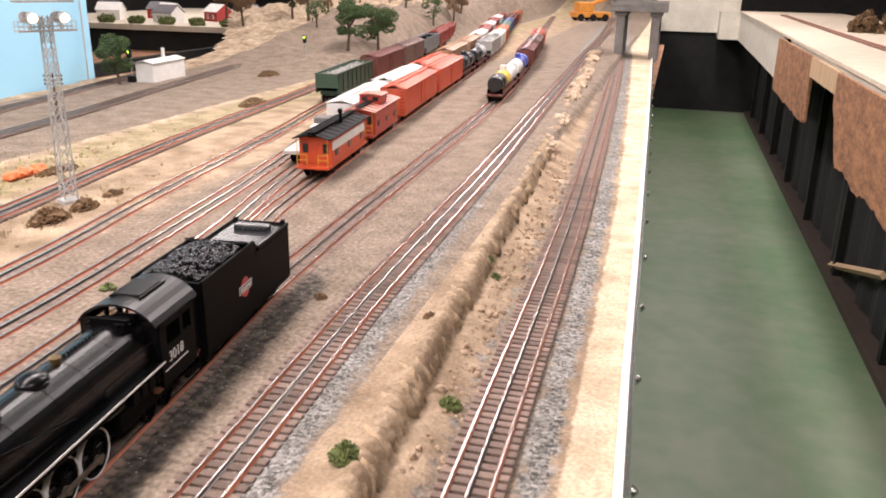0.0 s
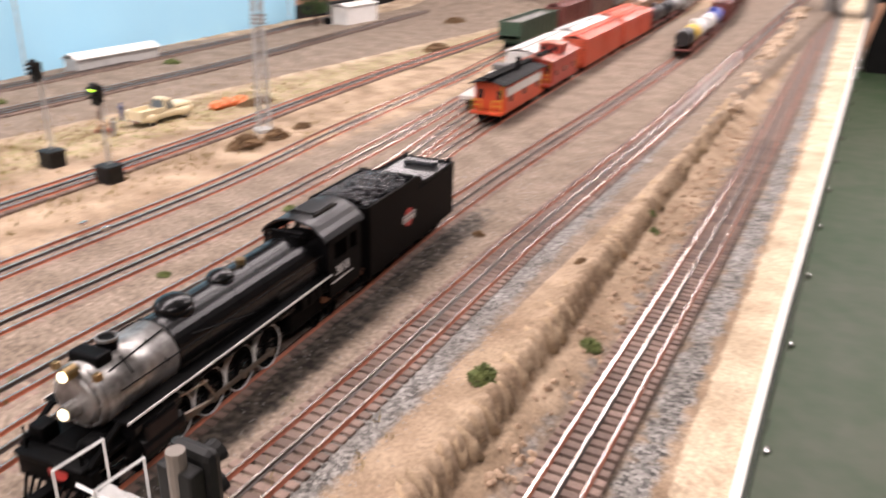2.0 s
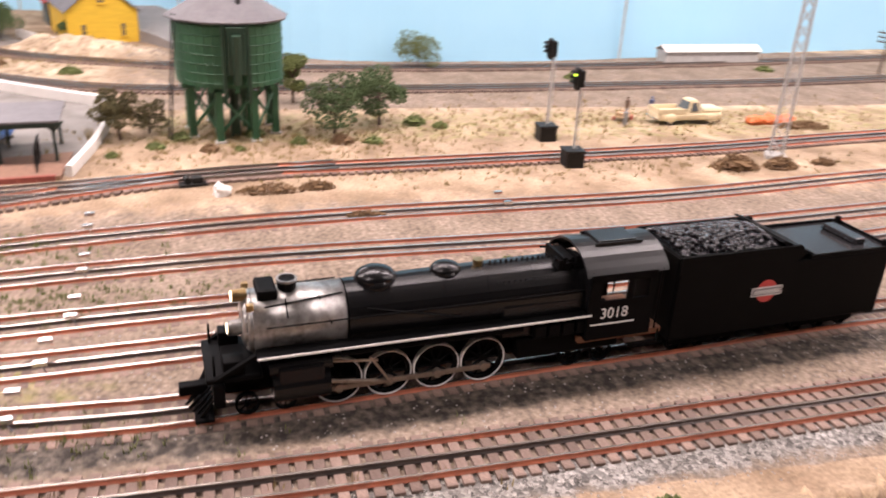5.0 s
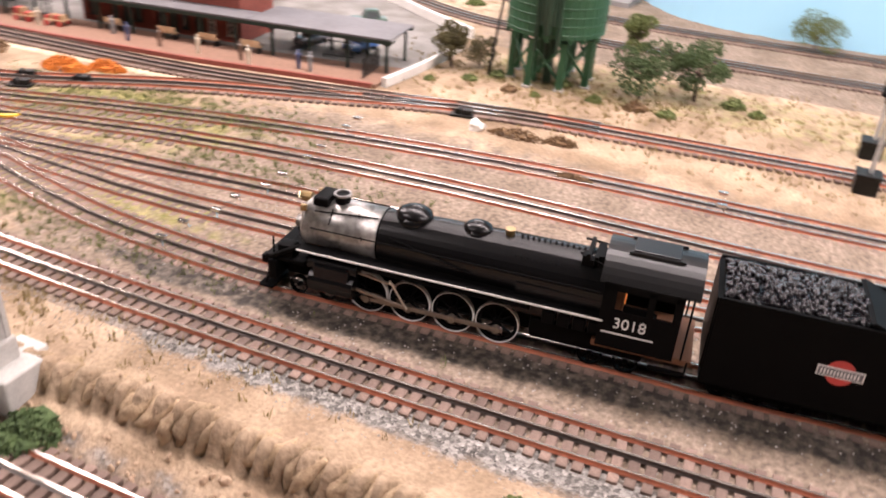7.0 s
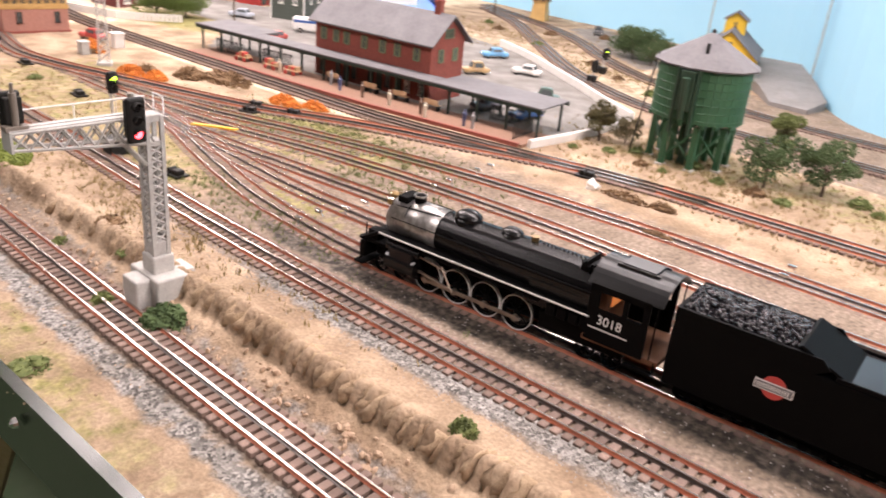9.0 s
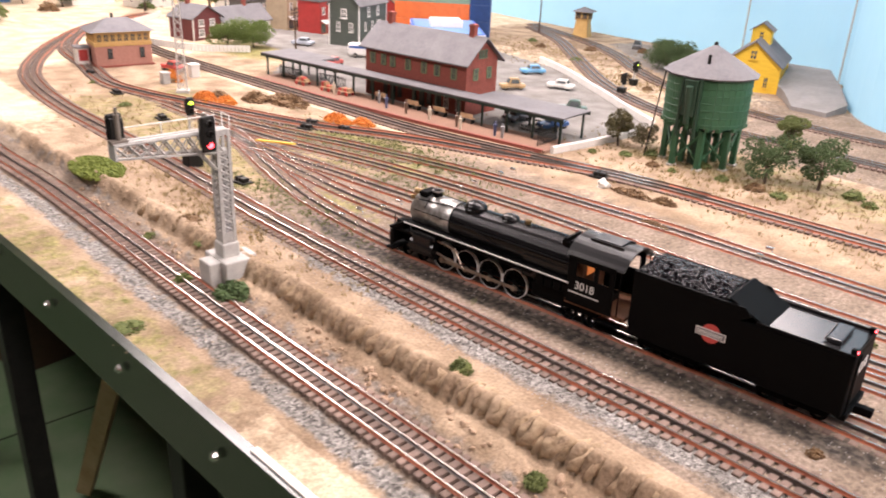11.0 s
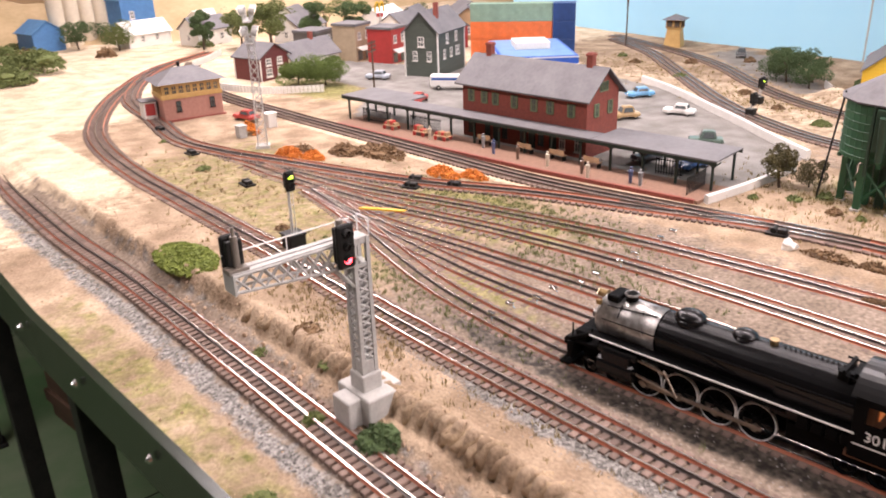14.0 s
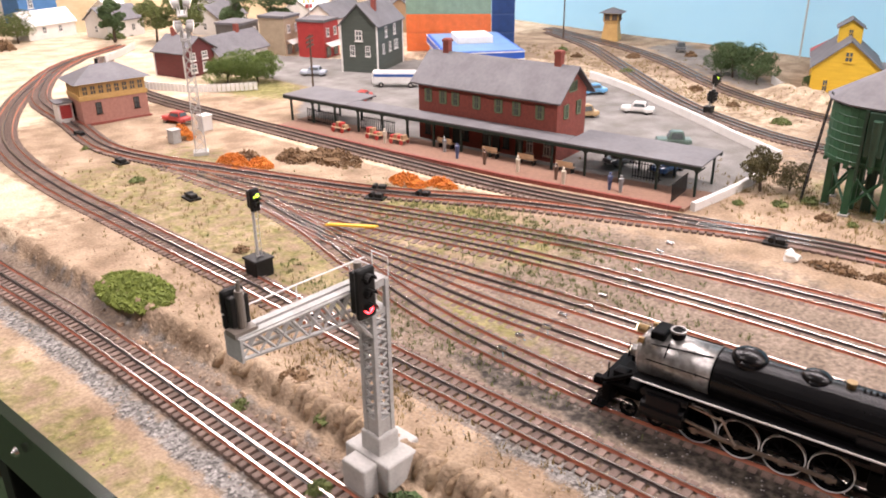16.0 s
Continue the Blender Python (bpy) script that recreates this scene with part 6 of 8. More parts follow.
# ---- station ----
BRICK = mat("model_red_brick", (0.30, 0.075, 0.05), 0.8, (0.19, 0.05, 0.038), 200, bump=0.4)
WINDOW_GREEN = mat("sage_green_window_paint", (0.16, 0.20, 0.11), 0.6)
GLASS_DARK = mat("dark_window_glass", (0.05, 0.06, 0.065), 0.12, (0.12, 0.13, 0.13), 60)
DARK_GREEN = mat("very_dark_green_paint", (0.012, 0.028, 0.020), 0.5)
WHITE_PAINT = mat("white_model_paint", (0.74, 0.72, 0.68), 0.6, (0.62, 0.60, 0.56), 40)
PLAT_BRICK = mat("brick_platform_paving", (0.27, 0.15, 0.10), 0.85, (0.19, 0.11, 0.075), 150)


def window(parent, m, w, h, frame_mat, shutters=None, name="window"):
    """A sash window; m puts its middle on the wall, x to the side and z outwards."""
    bm = bmesh.new()
    fw = w * 0.12
    for x0, x1, y0, y1 in ((-w / 2, w / 2, h / 2 - fw, h / 2), (-w / 2, w / 2, -h / 2, -h / 2 + fw), (-w / 2, -w / 2 + fw, -h / 2 + fw, h / 2 - fw), (w / 2 - fw, w / 2, -h / 2 + fw, h / 2 - fw), (-w / 2 + fw, w / 2 - fw, -fw / 2, fw / 2), (-fw / 3, fw / 3, -h / 2 + fw, -fw / 2), (-fw / 3, fw / 3, fw / 2, h / 2 - fw)):
        box(bm, x0, x1, y0, y1, 0.0, 0.0014)
    box(bm, -w * 0.62, w * 0.62, -h / 2 - fw, -h / 2, 0.0, 0.0026)
    wn = part(name, bm, frame_mat, parent)
    wn.matrix_basis = m
    bm = bmesh.new()
    box(bm, -w / 2 + fw * 0.9, w / 2 - fw * 0.9, -h / 2 + fw * 0.9, h / 2 - fw * 0.9, 0.0002, 0.0006)
    part("pane", bm, GLASS_DARK, wn)
    if shutters:
        for s in (-1, 1):
            bm = bmesh.new()
            box(bm, *sorted((s * w * 0.54, s * w * 0.86)), -h / 2, h / 2, 0.0, 0.0016, 0.0003)
            part("shutter", bm, shutters, wn)
    return wn


def on_wall(axis, sign, off, along, z):
    """A pose on a wall that faces +x, -x, +y or -y."""
    if axis == "x":
        rot = SIDE_R if sign > 0 else Matrix.Rotation(math.pi, 4, "Z") @ SIDE_R
        return Matrix.Translation((off, along, z)) @ rot
    rot = SIDE_B if sign > 0 else Matrix.Rotation(math.pi, 4, "Z") @ SIDE_B
    return Matrix.Translation((along, off, z)) @ rot


def station():
    t = thing("station_building", "two-storey red brick model station with grey gable roof", "station", (-0.470, -0.036, 0.003), 6.2)
    L = 0.152
    bm = bmesh.new()
    gable_walls(bm, -0.104, 0.0, -L, L, 0.0, 0.116, 0.158)
    part("wall", bm, BRICK, t)
    bm = bmesh.new()
    gable(bm, -0.104, 0.0, -L, L, 0.1165, 0.1600, 0.003, 0.012)
    part("roof", bm, ROOF_FELT, t, "grey slate gable roof")
    for yy in (-L + 0.03, L - 0.03):
        bm = bmesh.new()
        box(bm, -0.060, -0.047, yy - 0.0065, yy + 0.0065, 0.150, 0.186, 0.0006)
        box(bm, -0.0615, -0.0455, yy - 0.008, yy + 0.008, 0.180, 0.184, 0.0006)
        part("chimney", bm, BRICK, t)
    for yy in (-0.128, -0.093, -0.064, -0.016, 0.032, 0.070, 0.118):
        window(t, on_wall("x", 1, 0.0005, yy, 0.087), 0.010, 0.024, WINDOW_GREEN, WINDOW_GREEN)
    for xx in (-0.075, -0.030):
        window(t, on_wall("y", 1, L + 0.0005, xx, 0.087), 0.010, 0.024, WINDOW_GREEN, WINDOW_GREEN)
    for xx in (-0.062, -0.052, -0.042):
        window(t, on_wall("y", 1, L + 0.0005, xx, 0.128), 0.0075, 0.017, WINDOW_GREEN)
    for yy in (-0.13, -0.085, -0.04, 0.005, 0.05, 0.10, 0.135):
        window(t, on_wall("x", 1, 0.0005, yy, 0.028), 0.013, 0.034, DARK_GREEN if yy < 0.1 else WHITE_PAINT)
    for yy in (-0.062, 0.028, 0.078):
        bm = bmesh.new()
        box(bm, -0.008, 0.008, -0.0205, 0.0205, 0, 0.0015, 0.0003)
        d = part("door", bm, DARK_GREEN, t, "dark green station door")
        d.matrix_basis = on_wall("x", 1, 0.0005, yy, 0.0215)
    return t


station()


def canopy():
    t = thing("platform_canopy", "long grey flat platform canopy on dark green posts", "canopy", (-0.470, -0.036, 0.003), 7.4)
    for y0, y1 in ((-0.475, -0.30), (-0.30, 0.19), (0.19, 0.425)):
        bm = bmesh.new()
        box(bm, 0.002 if y0 == -0.30 else -0.050, 0.050, y0 + 0.0006, y1 - 0.0006, 0.0525, 0.0555, 0.0005)
        part("roof_panel", bm, ROOF_FELT, t, "grey felt roof panel")
    bm = bmesh.new()
    box(bm, 0.047, 0.050, -0.474, 0.424, 0.047, 0.0525)
    box(bm, -0.050, -0.047, 0.19, 0.424, 0.047, 0.0525)
    part("fascia_beam", bm, DARK_GREEN, t)
    for k in range(15):
        yy = -0.46 + k * 0.0625
        bm = bmesh.new()
        box(bm, 0.039, 0.0425, yy - 0.0018, yy + 0.0018, 0.0, 0.0525)
        rod(bm, (0.041, yy, 0.040), (0.041, yy + 0.012, 0.052), 0.0012, seg=5)
        rod(bm, (0.041, yy, 0.040), (0.041, yy - 0.012, 0.052), 0.0012, seg=5)
        rod(bm, (0.041, yy, 0.040), (0.028, yy, 0.052), 0.0012, seg=5)
        part("post", bm, DARK_GREEN, t)
        if yy > 0.19 or yy < -0.30:
            bm = bmesh.new()
            box(bm, -0.0425, -0.039, yy - 0.0018, yy + 0.0018, 0.0, 0.0525)
            part("post", bm, DARK_GREEN, t)
    return t


canopy()
bm = bmesh.new()
slab(bm, [(-0.424, 0.395), (-0.372, 0.096), (-0.344, -0.144), (-0.318, -0.47), (-0.41, -0.48), (-0.46, 0.10), (-0.495, 0.30), (-0.52, 0.392)], -0.002, 0.0055)
platform = tagged(part("platform", bm, PLAT_BRICK), "low red brick station platform beside the track", "platform", kind="structure")
bm = bmesh.new()
for k in range(44):
    y0 = -0.468 + k * 0.0195
    xa = float(np.interp(y0, [-0.47, -0.144, 0.096, 0.395], [-0.318, -0.344, -0.372, -0.424]))
    xb = float(np.interp(y0 + 0.019, [-0.47, -0.144, 0.096, 0.395], [-0.318, -0.344, -0.372, -0.424]))
    slab(bm, [(xa + 0.002, y0), (xb + 0.002, y0 + 0.0188), (xb - 0.004, y0 + 0.0188), (xa - 0.004, y0)], -0.001, 0.0068)
o = part("platform_kerb", bm, BRICK, platform)
o["kind"] = "stuff"


def iron_fence(at, turn, length):
    t = thing("iron_fence", "black iron fence panel under the platform canopy", "fence", at, turn, "platform fences")
    for z in (0.004, 0.026):
        bm = bmesh.new()
        box(bm, -0.0006, 0.0006, -length / 2, length / 2, z, z + 0.0012)
        part("bar", bm, BLACK_PAINT, t)
    for k in range(int(length / 0.005)):
        bm = bmesh.new()
        yy = -length / 2 + k * 0.005
        box(bm, -0.0005, 0.0005, yy, yy + 0.0011, 0.0, 0.030)
        part("picket", bm, BLACK_PAINT, t)


for at, turn, ln in (((-0.505, 0.285, 0.005), 10, 0.05), ((-0.47, 0.362, 0.005), 98, 0.07), ((-0.385, -0.40, 0.005), 8, 0.09), ((-0.415, -0.265, 0.005), 8, 0.09)):
    iron_fence(at, turn, ln)


def bench(at, turn):
    t = thing("bench", "brown slatted platform bench", "bench", at, turn, "platform benches")
    for k in range(3):
        bm = bmesh.new()
        box(bm, -0.006 + k * 0.0035, -0.0035 + k * 0.0035, -0.016, 0.016, 0.009, 0.0102)
        part("slat", bm, PINE, t)
    bm = bmesh.new()
    box(bm, -0.0075, -0.0062, -0.016, 0.016, 0.012, 0.020)
    part("backrest", bm, PINE, t)
    for yy in (-0.013, 0.013):
        bm = bmesh.new()
        box(bm, -0.006, 0.004, yy - 0.001, yy + 0.001, 0.0, 0.009)
        part("leg", bm, BLACK_PAINT, t)


def crate_stack(at, turn, c1, c2, seed):
    rnd = random.Random(seed)
    t = thing("baggage_cart", "small baggage cart with parcels on the platform", "cart", at, turn, "platform carts")
    bm = bmesh.new()
    box(bm, -0.009, 0.009, -0.018, 0.018, 0.008, 0.0098)
    part("bed", bm, PINE, t)
    for s in (-1, 1):
        for yy in (-0.012, 0.012):
            bm = bmesh.new()
            rod(bm, (s * 0.0095, yy, 0.0045), (s * 0.0105, yy, 0.0045), 0.0045, seg=12)
            part("wheel", bm, EMBLEM_RED, t)
    for k in range(4):
        bm = bmesh.new()
        yy = -0.013 + 0.0085 * k
        box(bm, -0.007, 0.006, yy - 0.004, yy + 0.0035, 0.0098, 0.0135 + rnd.uniform(0, 0.007), 0.0006)
        part("parcel", bm, c1 if k % 2 else c2, t)


TANP = mat("kraft_parcel", (0.42, 0.27, 0.15), 0.8)
for yy in (-0.09, 0.01, 0.085, 0.16):
    bench((-0.437 - 0.11 * yy, yy, 0.0055), 187)
for at, s in (((-0.372, -0.33, 0.0055), 1), ((-0.383, -0.24, 0.0055), 2), ((-0.39, -0.18, 0.0055), 3)):
    crate_stack(at, 8, TANP, EMBLEM_RED, s)


def figurine(x, y, z, h, c):
    """A plain painted figurine: one simple shape."""
    bm = bmesh.new()
    h *= 0.86
    rod(bm, (x, y, z), (x, y, z + h * 0.48), h * 0.085, h * 0.12, 8)
    rod(bm, (x, y, z + h * 0.46), (x, y, z + h * 0.78), h * 0.12, h * 0.15, 8)
    rod(bm, (x, y, z + h * 0.78), (x, y, z + h * 0.84), h * 0.15, h * 0.05, 8)
    ball(bm, (x, y, z + h * 0.92), h * 0.085, sub=1)
    return tagged(part("figurine", bm, c), "tiny plain painted figurine standing on the platform", "figurine", "platform figurines")


FIG = [paint("fig_cream", (0.60, 0.52, 0.40)), paint("fig_brown", (0.16, 0.10, 0.07)), paint("fig_blue", (0.07, 0.09, 0.18)), paint("fig_grey", (0.25, 0.25, 0.25))]
for k, (x, y) in enumerate(((-0.398, 0.195), (-0.41, 0.172), (-0.425, 0.265), (-0.425, 0.285), (-0.40, 0.10), (-0.395, 0.03), (-0.39, -0.03), (-0.405, -0.075), (-0.372, -0.20))):
    figurine(x, y, 0.0055, 0.034, FIG[k % 4])

# white walls round the station yard
for nm, pts, h in (("low_wall", [(-0.437, 0.402), (-0.56, 0.413), (-0.69, 0.414)], 0.014), ("kerb_wall", [(-0.765, 0.40), (-0.835, 0.285), (-0.905, 0.18), (-0.98, 0.06), (-1.05, -0.05), (-1.11, -0.16), (-1.15, -0.25)], 0.019)):
    bm = bmesh.new()
    line = np.c_[spline(pts, 0.03), np.zeros(len(spline(pts, 0.03)))]
    sweep(bm, line, [(-0.004, -0.003), (0.004, -0.003), (0.004, h - 0.001), (0.0025, h), (-0.0025, h), (-0.004, h - 0.001)])
    tagged(part(nm, bm, WHITE_PAINT), "white painted low concrete wall along the station yard", "wall", kind="structure")

# ---- signal cabin ----
PINK_BRICK = mat("faded_pink_brick", (0.44, 0.22, 0.17), 0.85, (0.33, 0.16, 0.125), 150, bump=0.3)
OCHRE = mat("ochre_timber_paint", (0.56, 0.36, 0.13), 0.65, (0.44, 0.27, 0.09), 60)
MAROON = mat("maroon_siding_paint", (0.15, 0.035, 0.035), 0.6, stretch=(1, 1, 6))
YELLOW = mat("yellow_siding_paint", (0.68, 0.44, 0.035), 0.6, (0.56, 0.35, 0.025), 30, stretch=(1, 1, 6))
DARK_SIDING = mat("dark_grey_green_siding", (0.075, 0.09, 0.075), 0.6, (0.055, 0.066, 0.055), 30, stretch=(1, 1, 8))
BLUE_PAINT = mat("bright_blue_facade", (0.02, 0.10, 0.48), 0.5)
RED_PAINT = mat("red_shop_paint", (0.42, 0.04, 0.035), 0.55)
CONT_ORANGE = mat("orange_container_paint", (0.74, 0.18, 0.05), 0.5)
CONT_GREEN = mat("grey_green_container_paint", (0.24, 0.36, 0.27), 0.5)
CONT_NAVY = mat("navy_container_paint", (0.025, 0.07, 0.22), 0.5)


def hip_roof(bm, x0, x1, y0, y1, z0, z1, over, inset):
    a = [bm.verts.new(p) for p in ((x0 - over, y0 - over, z0), (x1 + over, y0 - over, z0), (x1 + over, y1 + over, z0), (x0 - over, y1 + over, z0))]
    cx, cy = (x0 + x1) / 2, (y0 + y1) / 2
    if x1 - x0 > y1 - y0:
        r = [bm.verts.new((x0 + inset, cy, z1)), bm.verts.new((x1 - inset, cy, z1))]
        fs = [(a[0], a[1], r[1], r[0]), (a[1], a[2], r[1]), (a[2], a[3], r[0], r[1]), (a[3], a[0], r[0])]
    else:
        r = [bm.verts.new((cx, y0 + inset, z1)), bm.verts.new((cx, y1 - inset, z1))]
        fs = [(a[0], a[1], r[0]), (a[1], a[2], r[1], r[0]), (a[2], a[3], r[1]), (a[3], a[0], r[0], r[1])]
    for f in fs:
        bm.faces.new(f)
    bm.faces.new(a[::-1])


def signal_cabin():
    t = thing("signal_cabin", "two-storey pink brick signal cabin with ochre windows and hip roof", "signal cabin", (-0.055, -0.790, 0.0), -8)
    # local: x from -0.145 to 0, y from -0.10 to 0.0; it shows its +y and +x sides
    bm = bmesh.new()
    box(bm, -0.140, 0.0, -0.090, 0.0, -0.003, 0.056, 0.001)
    part("wall", bm, PINK_BRICK, t)
    bm = bmesh.new()
    box(bm, -0.144, 0.004, -0.094, 0.004, -0.003, 0.004, 0.001)
    part("plinth", bm, BRICK, t)
    bm = bmesh.new()
    box(bm, -0.139, -0.001, -0.089, -0.001, 0.056, 0.086)
    box(bm, -0.142, 0.002, -0.092, 0.002, 0.052, 0.061, 0.001)
    box(bm, -0.142, 0.002, -0.092, 0.002, 0.084, 0.088, 0.001)
    part("upper_storey", bm, OCHRE, t, "ochre timber upper storey")
    for k in range(8):
        window(t, on_wall("y", 1, -0.0008, -0.128 + k * 0.0165, 0.0725), 0.0125, 0.020, OCHRE)
    for k in range(5):
        window(t, on_wall("x", 1, -0.0008, -0.080 + k * 0.0165, 0.0725), 0.0125, 0.020, OCHRE)
    for xx in (-0.115, -0.035):
        window(t, on_wall("y", 1, 0.0004, xx, 0.034), 0.012, 0.024, BLACK_PAINT)
    window(t, on_wall("x", 1, 0.0004, -0.06, 0.026), 0.010, 0.026, BLACK_PAINT)
    bm = bmesh.new()
    hip_roof(bm, -0.140, 0.0, -0.090, 0.0, 0.088, 0.118, 0.012, 0.045)
    part("roof", bm, ROOF_FELT, t, "dark grey hip roof")
    bm = bmesh.new()
    rod(bm, (-0.06, -0.05, 0.11), (-0.06, -0.05, 0.128), 0.004, seg=8)
    part("stove_pipe", bm, BLACK_PAINT, t)
    bm = bmesh.new()
    box(bm, 0.006, 0.036, -0.085, -0.045, 0.0, 0.044, 0.001)
    sh = part("lean_to", bm, WHITE_PAINT, t, "small white lean-to beside the cabin")
    bm = bmesh.new()
    box(bm, 0.004, 0.040, -0.088, -0.040, 0.044, 0.047)
    part("lean_to_roof", bm, ROOF_FELT, sh)
    bm = bmesh.new()
    box(bm, 0.010, 0.032, -0.0449, -0.0435, 0.012, 0.040)
    part("lean_to_panel", bm, RED_PAINT, sh, "red panel")


signal_cabin()
bm = bmesh.new()
box(bm, -0.126, -0.108, -0.540, -0.520, -0.002, 0.024, 0.001)
box(bm, -0.1275, -0.1065, -0.5415, -0.5185, 0.024, 0.027, 0.001)
tagged(part("relay_cabinet", bm, STEEL_GREY), "pale grey trackside relay cabinet", "cabinet")
bm = bmesh.new()
box(bm, -0.221, -0.199, -0.581, -0.559, -0.002, 0.029, 0.001)
box(bm, -0.223, -0.197, -0.583, -0.557, 0.029, 0.032, 0.001)
tagged(part("white_hut", bm, WHITE_PAINT), "small white trackside hut", "hut")


# ---- houses ----
def house(name, label, at, turn, w, d, wall_h, ridge, wall_mat, roof_mat, axis="y", trim=None, wins=(), chimney=None, category="house"):
    t = thing(name, label, category, at, turn)
    bm = bmesh.new()
    gable_walls(bm, -w / 2, w / 2, -d / 2, d / 2, -0.004, wall_h, ridge, axis)
    part("wall", bm, wall_mat, t)
    bm = bmesh.new()
    gable(bm, -w / 2, w / 2, -d / 2, d / 2, wall_h + 0.0006, ridge + 0.0006, 0.003, 0.007, axis)
    part("roof", bm, roof_mat, t)
    for ax, sg, along, z, ww, hh in wins:
        off = (w if ax == "x" else d) / 2 + 0.0005
        window(t, on_wall(ax, sg, sg * off, along, z), ww, hh, trim or WHITE_PAINT)
    if chimney:
        bm = bmesh.new()
        box(bm, chimney[0] - 0.006, chimney[0] + 0.006, chimney[1] - 0.006, chimney[1] + 0.006, wall_h, ridge + 0.022, 0.0005)
        part("chimney", bm, BRICK, t)
    if trim:
        for sx in (-1, 1):
            for sy in (-1, 1):
                bm = bmesh.new()
                box(bm, sx * w / 2 - 0.0018, sx * w / 2 + 0.0018, sy * d / 2 - 0.0018, sy * d / 2 + 0.0018, -0.003, wall_h)
                part("corner_board", bm, trim, t)
    return t


house("townhouse", "tall dark grey clapboard townhouse with white trim", (-0.890, -0.800, 0), 24, 0.180, 0.105, 0.128, 0.180, DARK_SIDING, ROOF_FELT, "x", WHITE_PAINT,
      [("y", 1, -0.045, 0.062, 0.013, 0.026), ("y", 1, -0.032, 0.062, 0.013, 0.026), ("y", 1, 0.005, 0.062, 0.014, 0.026), ("y", 1, 0.050, 0.062, 0.014, 0.026), ("y", 1, -0.030, 0.104, 0.015, 0.028), ("y", 1, 0.030, 0.104, 0.015, 0.028), ("x", 1, -0.02, 0.06, 0.014, 0.028), ("x", 1, 0.025, 0.06, 0.014, 0.028), ("x", 1, 0.0, 0.10, 0.02, 0.028)], (0.03, 0.02))
house("cottage", "maroon cottage with grey roof and white windows", (-0.500, -1.135, 0), 14, 0.115, 0.11, 0.066, 0.100, MAROON, ROOF_FELT, "y", WHITE_PAINT,
      [("y", 1, -0.018, 0.022, 0.022, 0.024), ("y", 1, 0.026, 0.022, 0.022, 0.024), ("y", 1, -0.018, 0.052, 0.020, 0.020), ("y", 1, 0.026, 0.052, 0.020, 0.020)], (0.0, -0.03))
house("cottage", "low cottage wing with grey roof and red chimney", (-0.655, -1.150, 0), 14, 0.20, 0.10, 0.045, 0.088, WHITE_PAINT, ROOF_FELT, "x", None, [("y", 1, 0.03, 0.022, 0.018, 0.022), ("y", 1, -0.03, 0.022, 0.018, 0.022)], (-0.03, 0.0))
yh = house("yellow_house", "bright yellow two-storey house with grey roof", (-1.425, 0.280, 0), 20, 0.21, 0.14, 0.070, 0.128, YELLOW, ROOF_FELT, "x", YELLOW,
           [("x", 1, -0.04, 0.028, 0.012, 0.028), ("x", 1, 0.04, 0.028, 0.012, 0.028), ("x", 1, 0.0, 0.095, 0.018, 0.024), ("y", -1, 0.04, 0.03, 0.012, 0.026), ("y", 1, 0.03, 0.03, 0.012, 0.026)])
bm = bmesh.new()
gable_walls(bm, -0.035, 0.015, -0.025, 0.025, 0.105, 0.148, 0.165, "x")
cup = part("cupola", bm, YELLOW, yh)
bm = bmesh.new()
gable(bm, -0.035, 0.015, -0.025, 0.025, 0.1485, 0.1655, 0.0025, 0.006, "x")
part("cupola_roof", bm, ROOF_FELT, cup)
window(yh, on_wall("x", 1, 0.0155, 0.0, 0.135), 0.011, 0.018, YELLOW)
house("red_barn", "red-roofed shed behind the yellow house", (-1.60, 0.19, 0), 20, 0.09, 0.09, 0.055, 0.082, DARK_SIDING, RED_PAINT, "x")


def guard_tower():
    t = thing("crossing_tower", "small yellow crossing watch tower with grey roof", "tower", (-1.715, -0.545, 0), 20)
    bm = bmesh.new()
    a = [bm.verts.new((sx * 0.028, sy * 0.028, 0)) for sx, sy in ((-1, -1), (1, -1), (1, 1), (-1, 1))]
    b = [bm.verts.new((sx * 0.021, sy * 0.021, 0.058)) for sx, sy in ((-1, -1), (1, -1), (1, 1), (-1, 1))]
    for i in range(4):
        bm.faces.new((a[i], a[(i + 1) % 4], b[(i + 1) % 4], b[i]))
    bm.faces.new(b)
    part("base", bm, OCHRE, t)
    bm = bmesh.new()
    box(bm, -0.024, 0.024, -0.024, 0.024, 0.058, 0.088)
    part("lookout", bm, OCHRE, t)
    for ax in ("x", "y"):
        for sg in (1, -1):
            for q in (-0.012, 0.012):
                window(t, on_wall(ax, sg, sg * 0.0245, q, 0.075), 0.017, 0.018, BROWN_BUSH)
    bm = bmesh.new()
    hip_roof(bm, -0.024, 0.024, -0.024, 0.0241, 0.088, 0.104, 0.014, 0.022)
    part("roof", bm, ROOF_FELT, t)
    bm = bmesh.new()
    for s in (-1, 1):
        rod(bm, (-0.028, s * 0.006, 0.058), (-0.065, s * 0.006, 0.0), 0.0016, seg=5)
    for k in range(7):
        box(bm, -0.063 + 0.005 * k, -0.058 + 0.005 * k, -0.006, 0.006, 0.005 + 0.0078 * k, 0.0062 + 0.0078 * k)
    part("stairs", bm, OCHRE, t)


guard_tower()


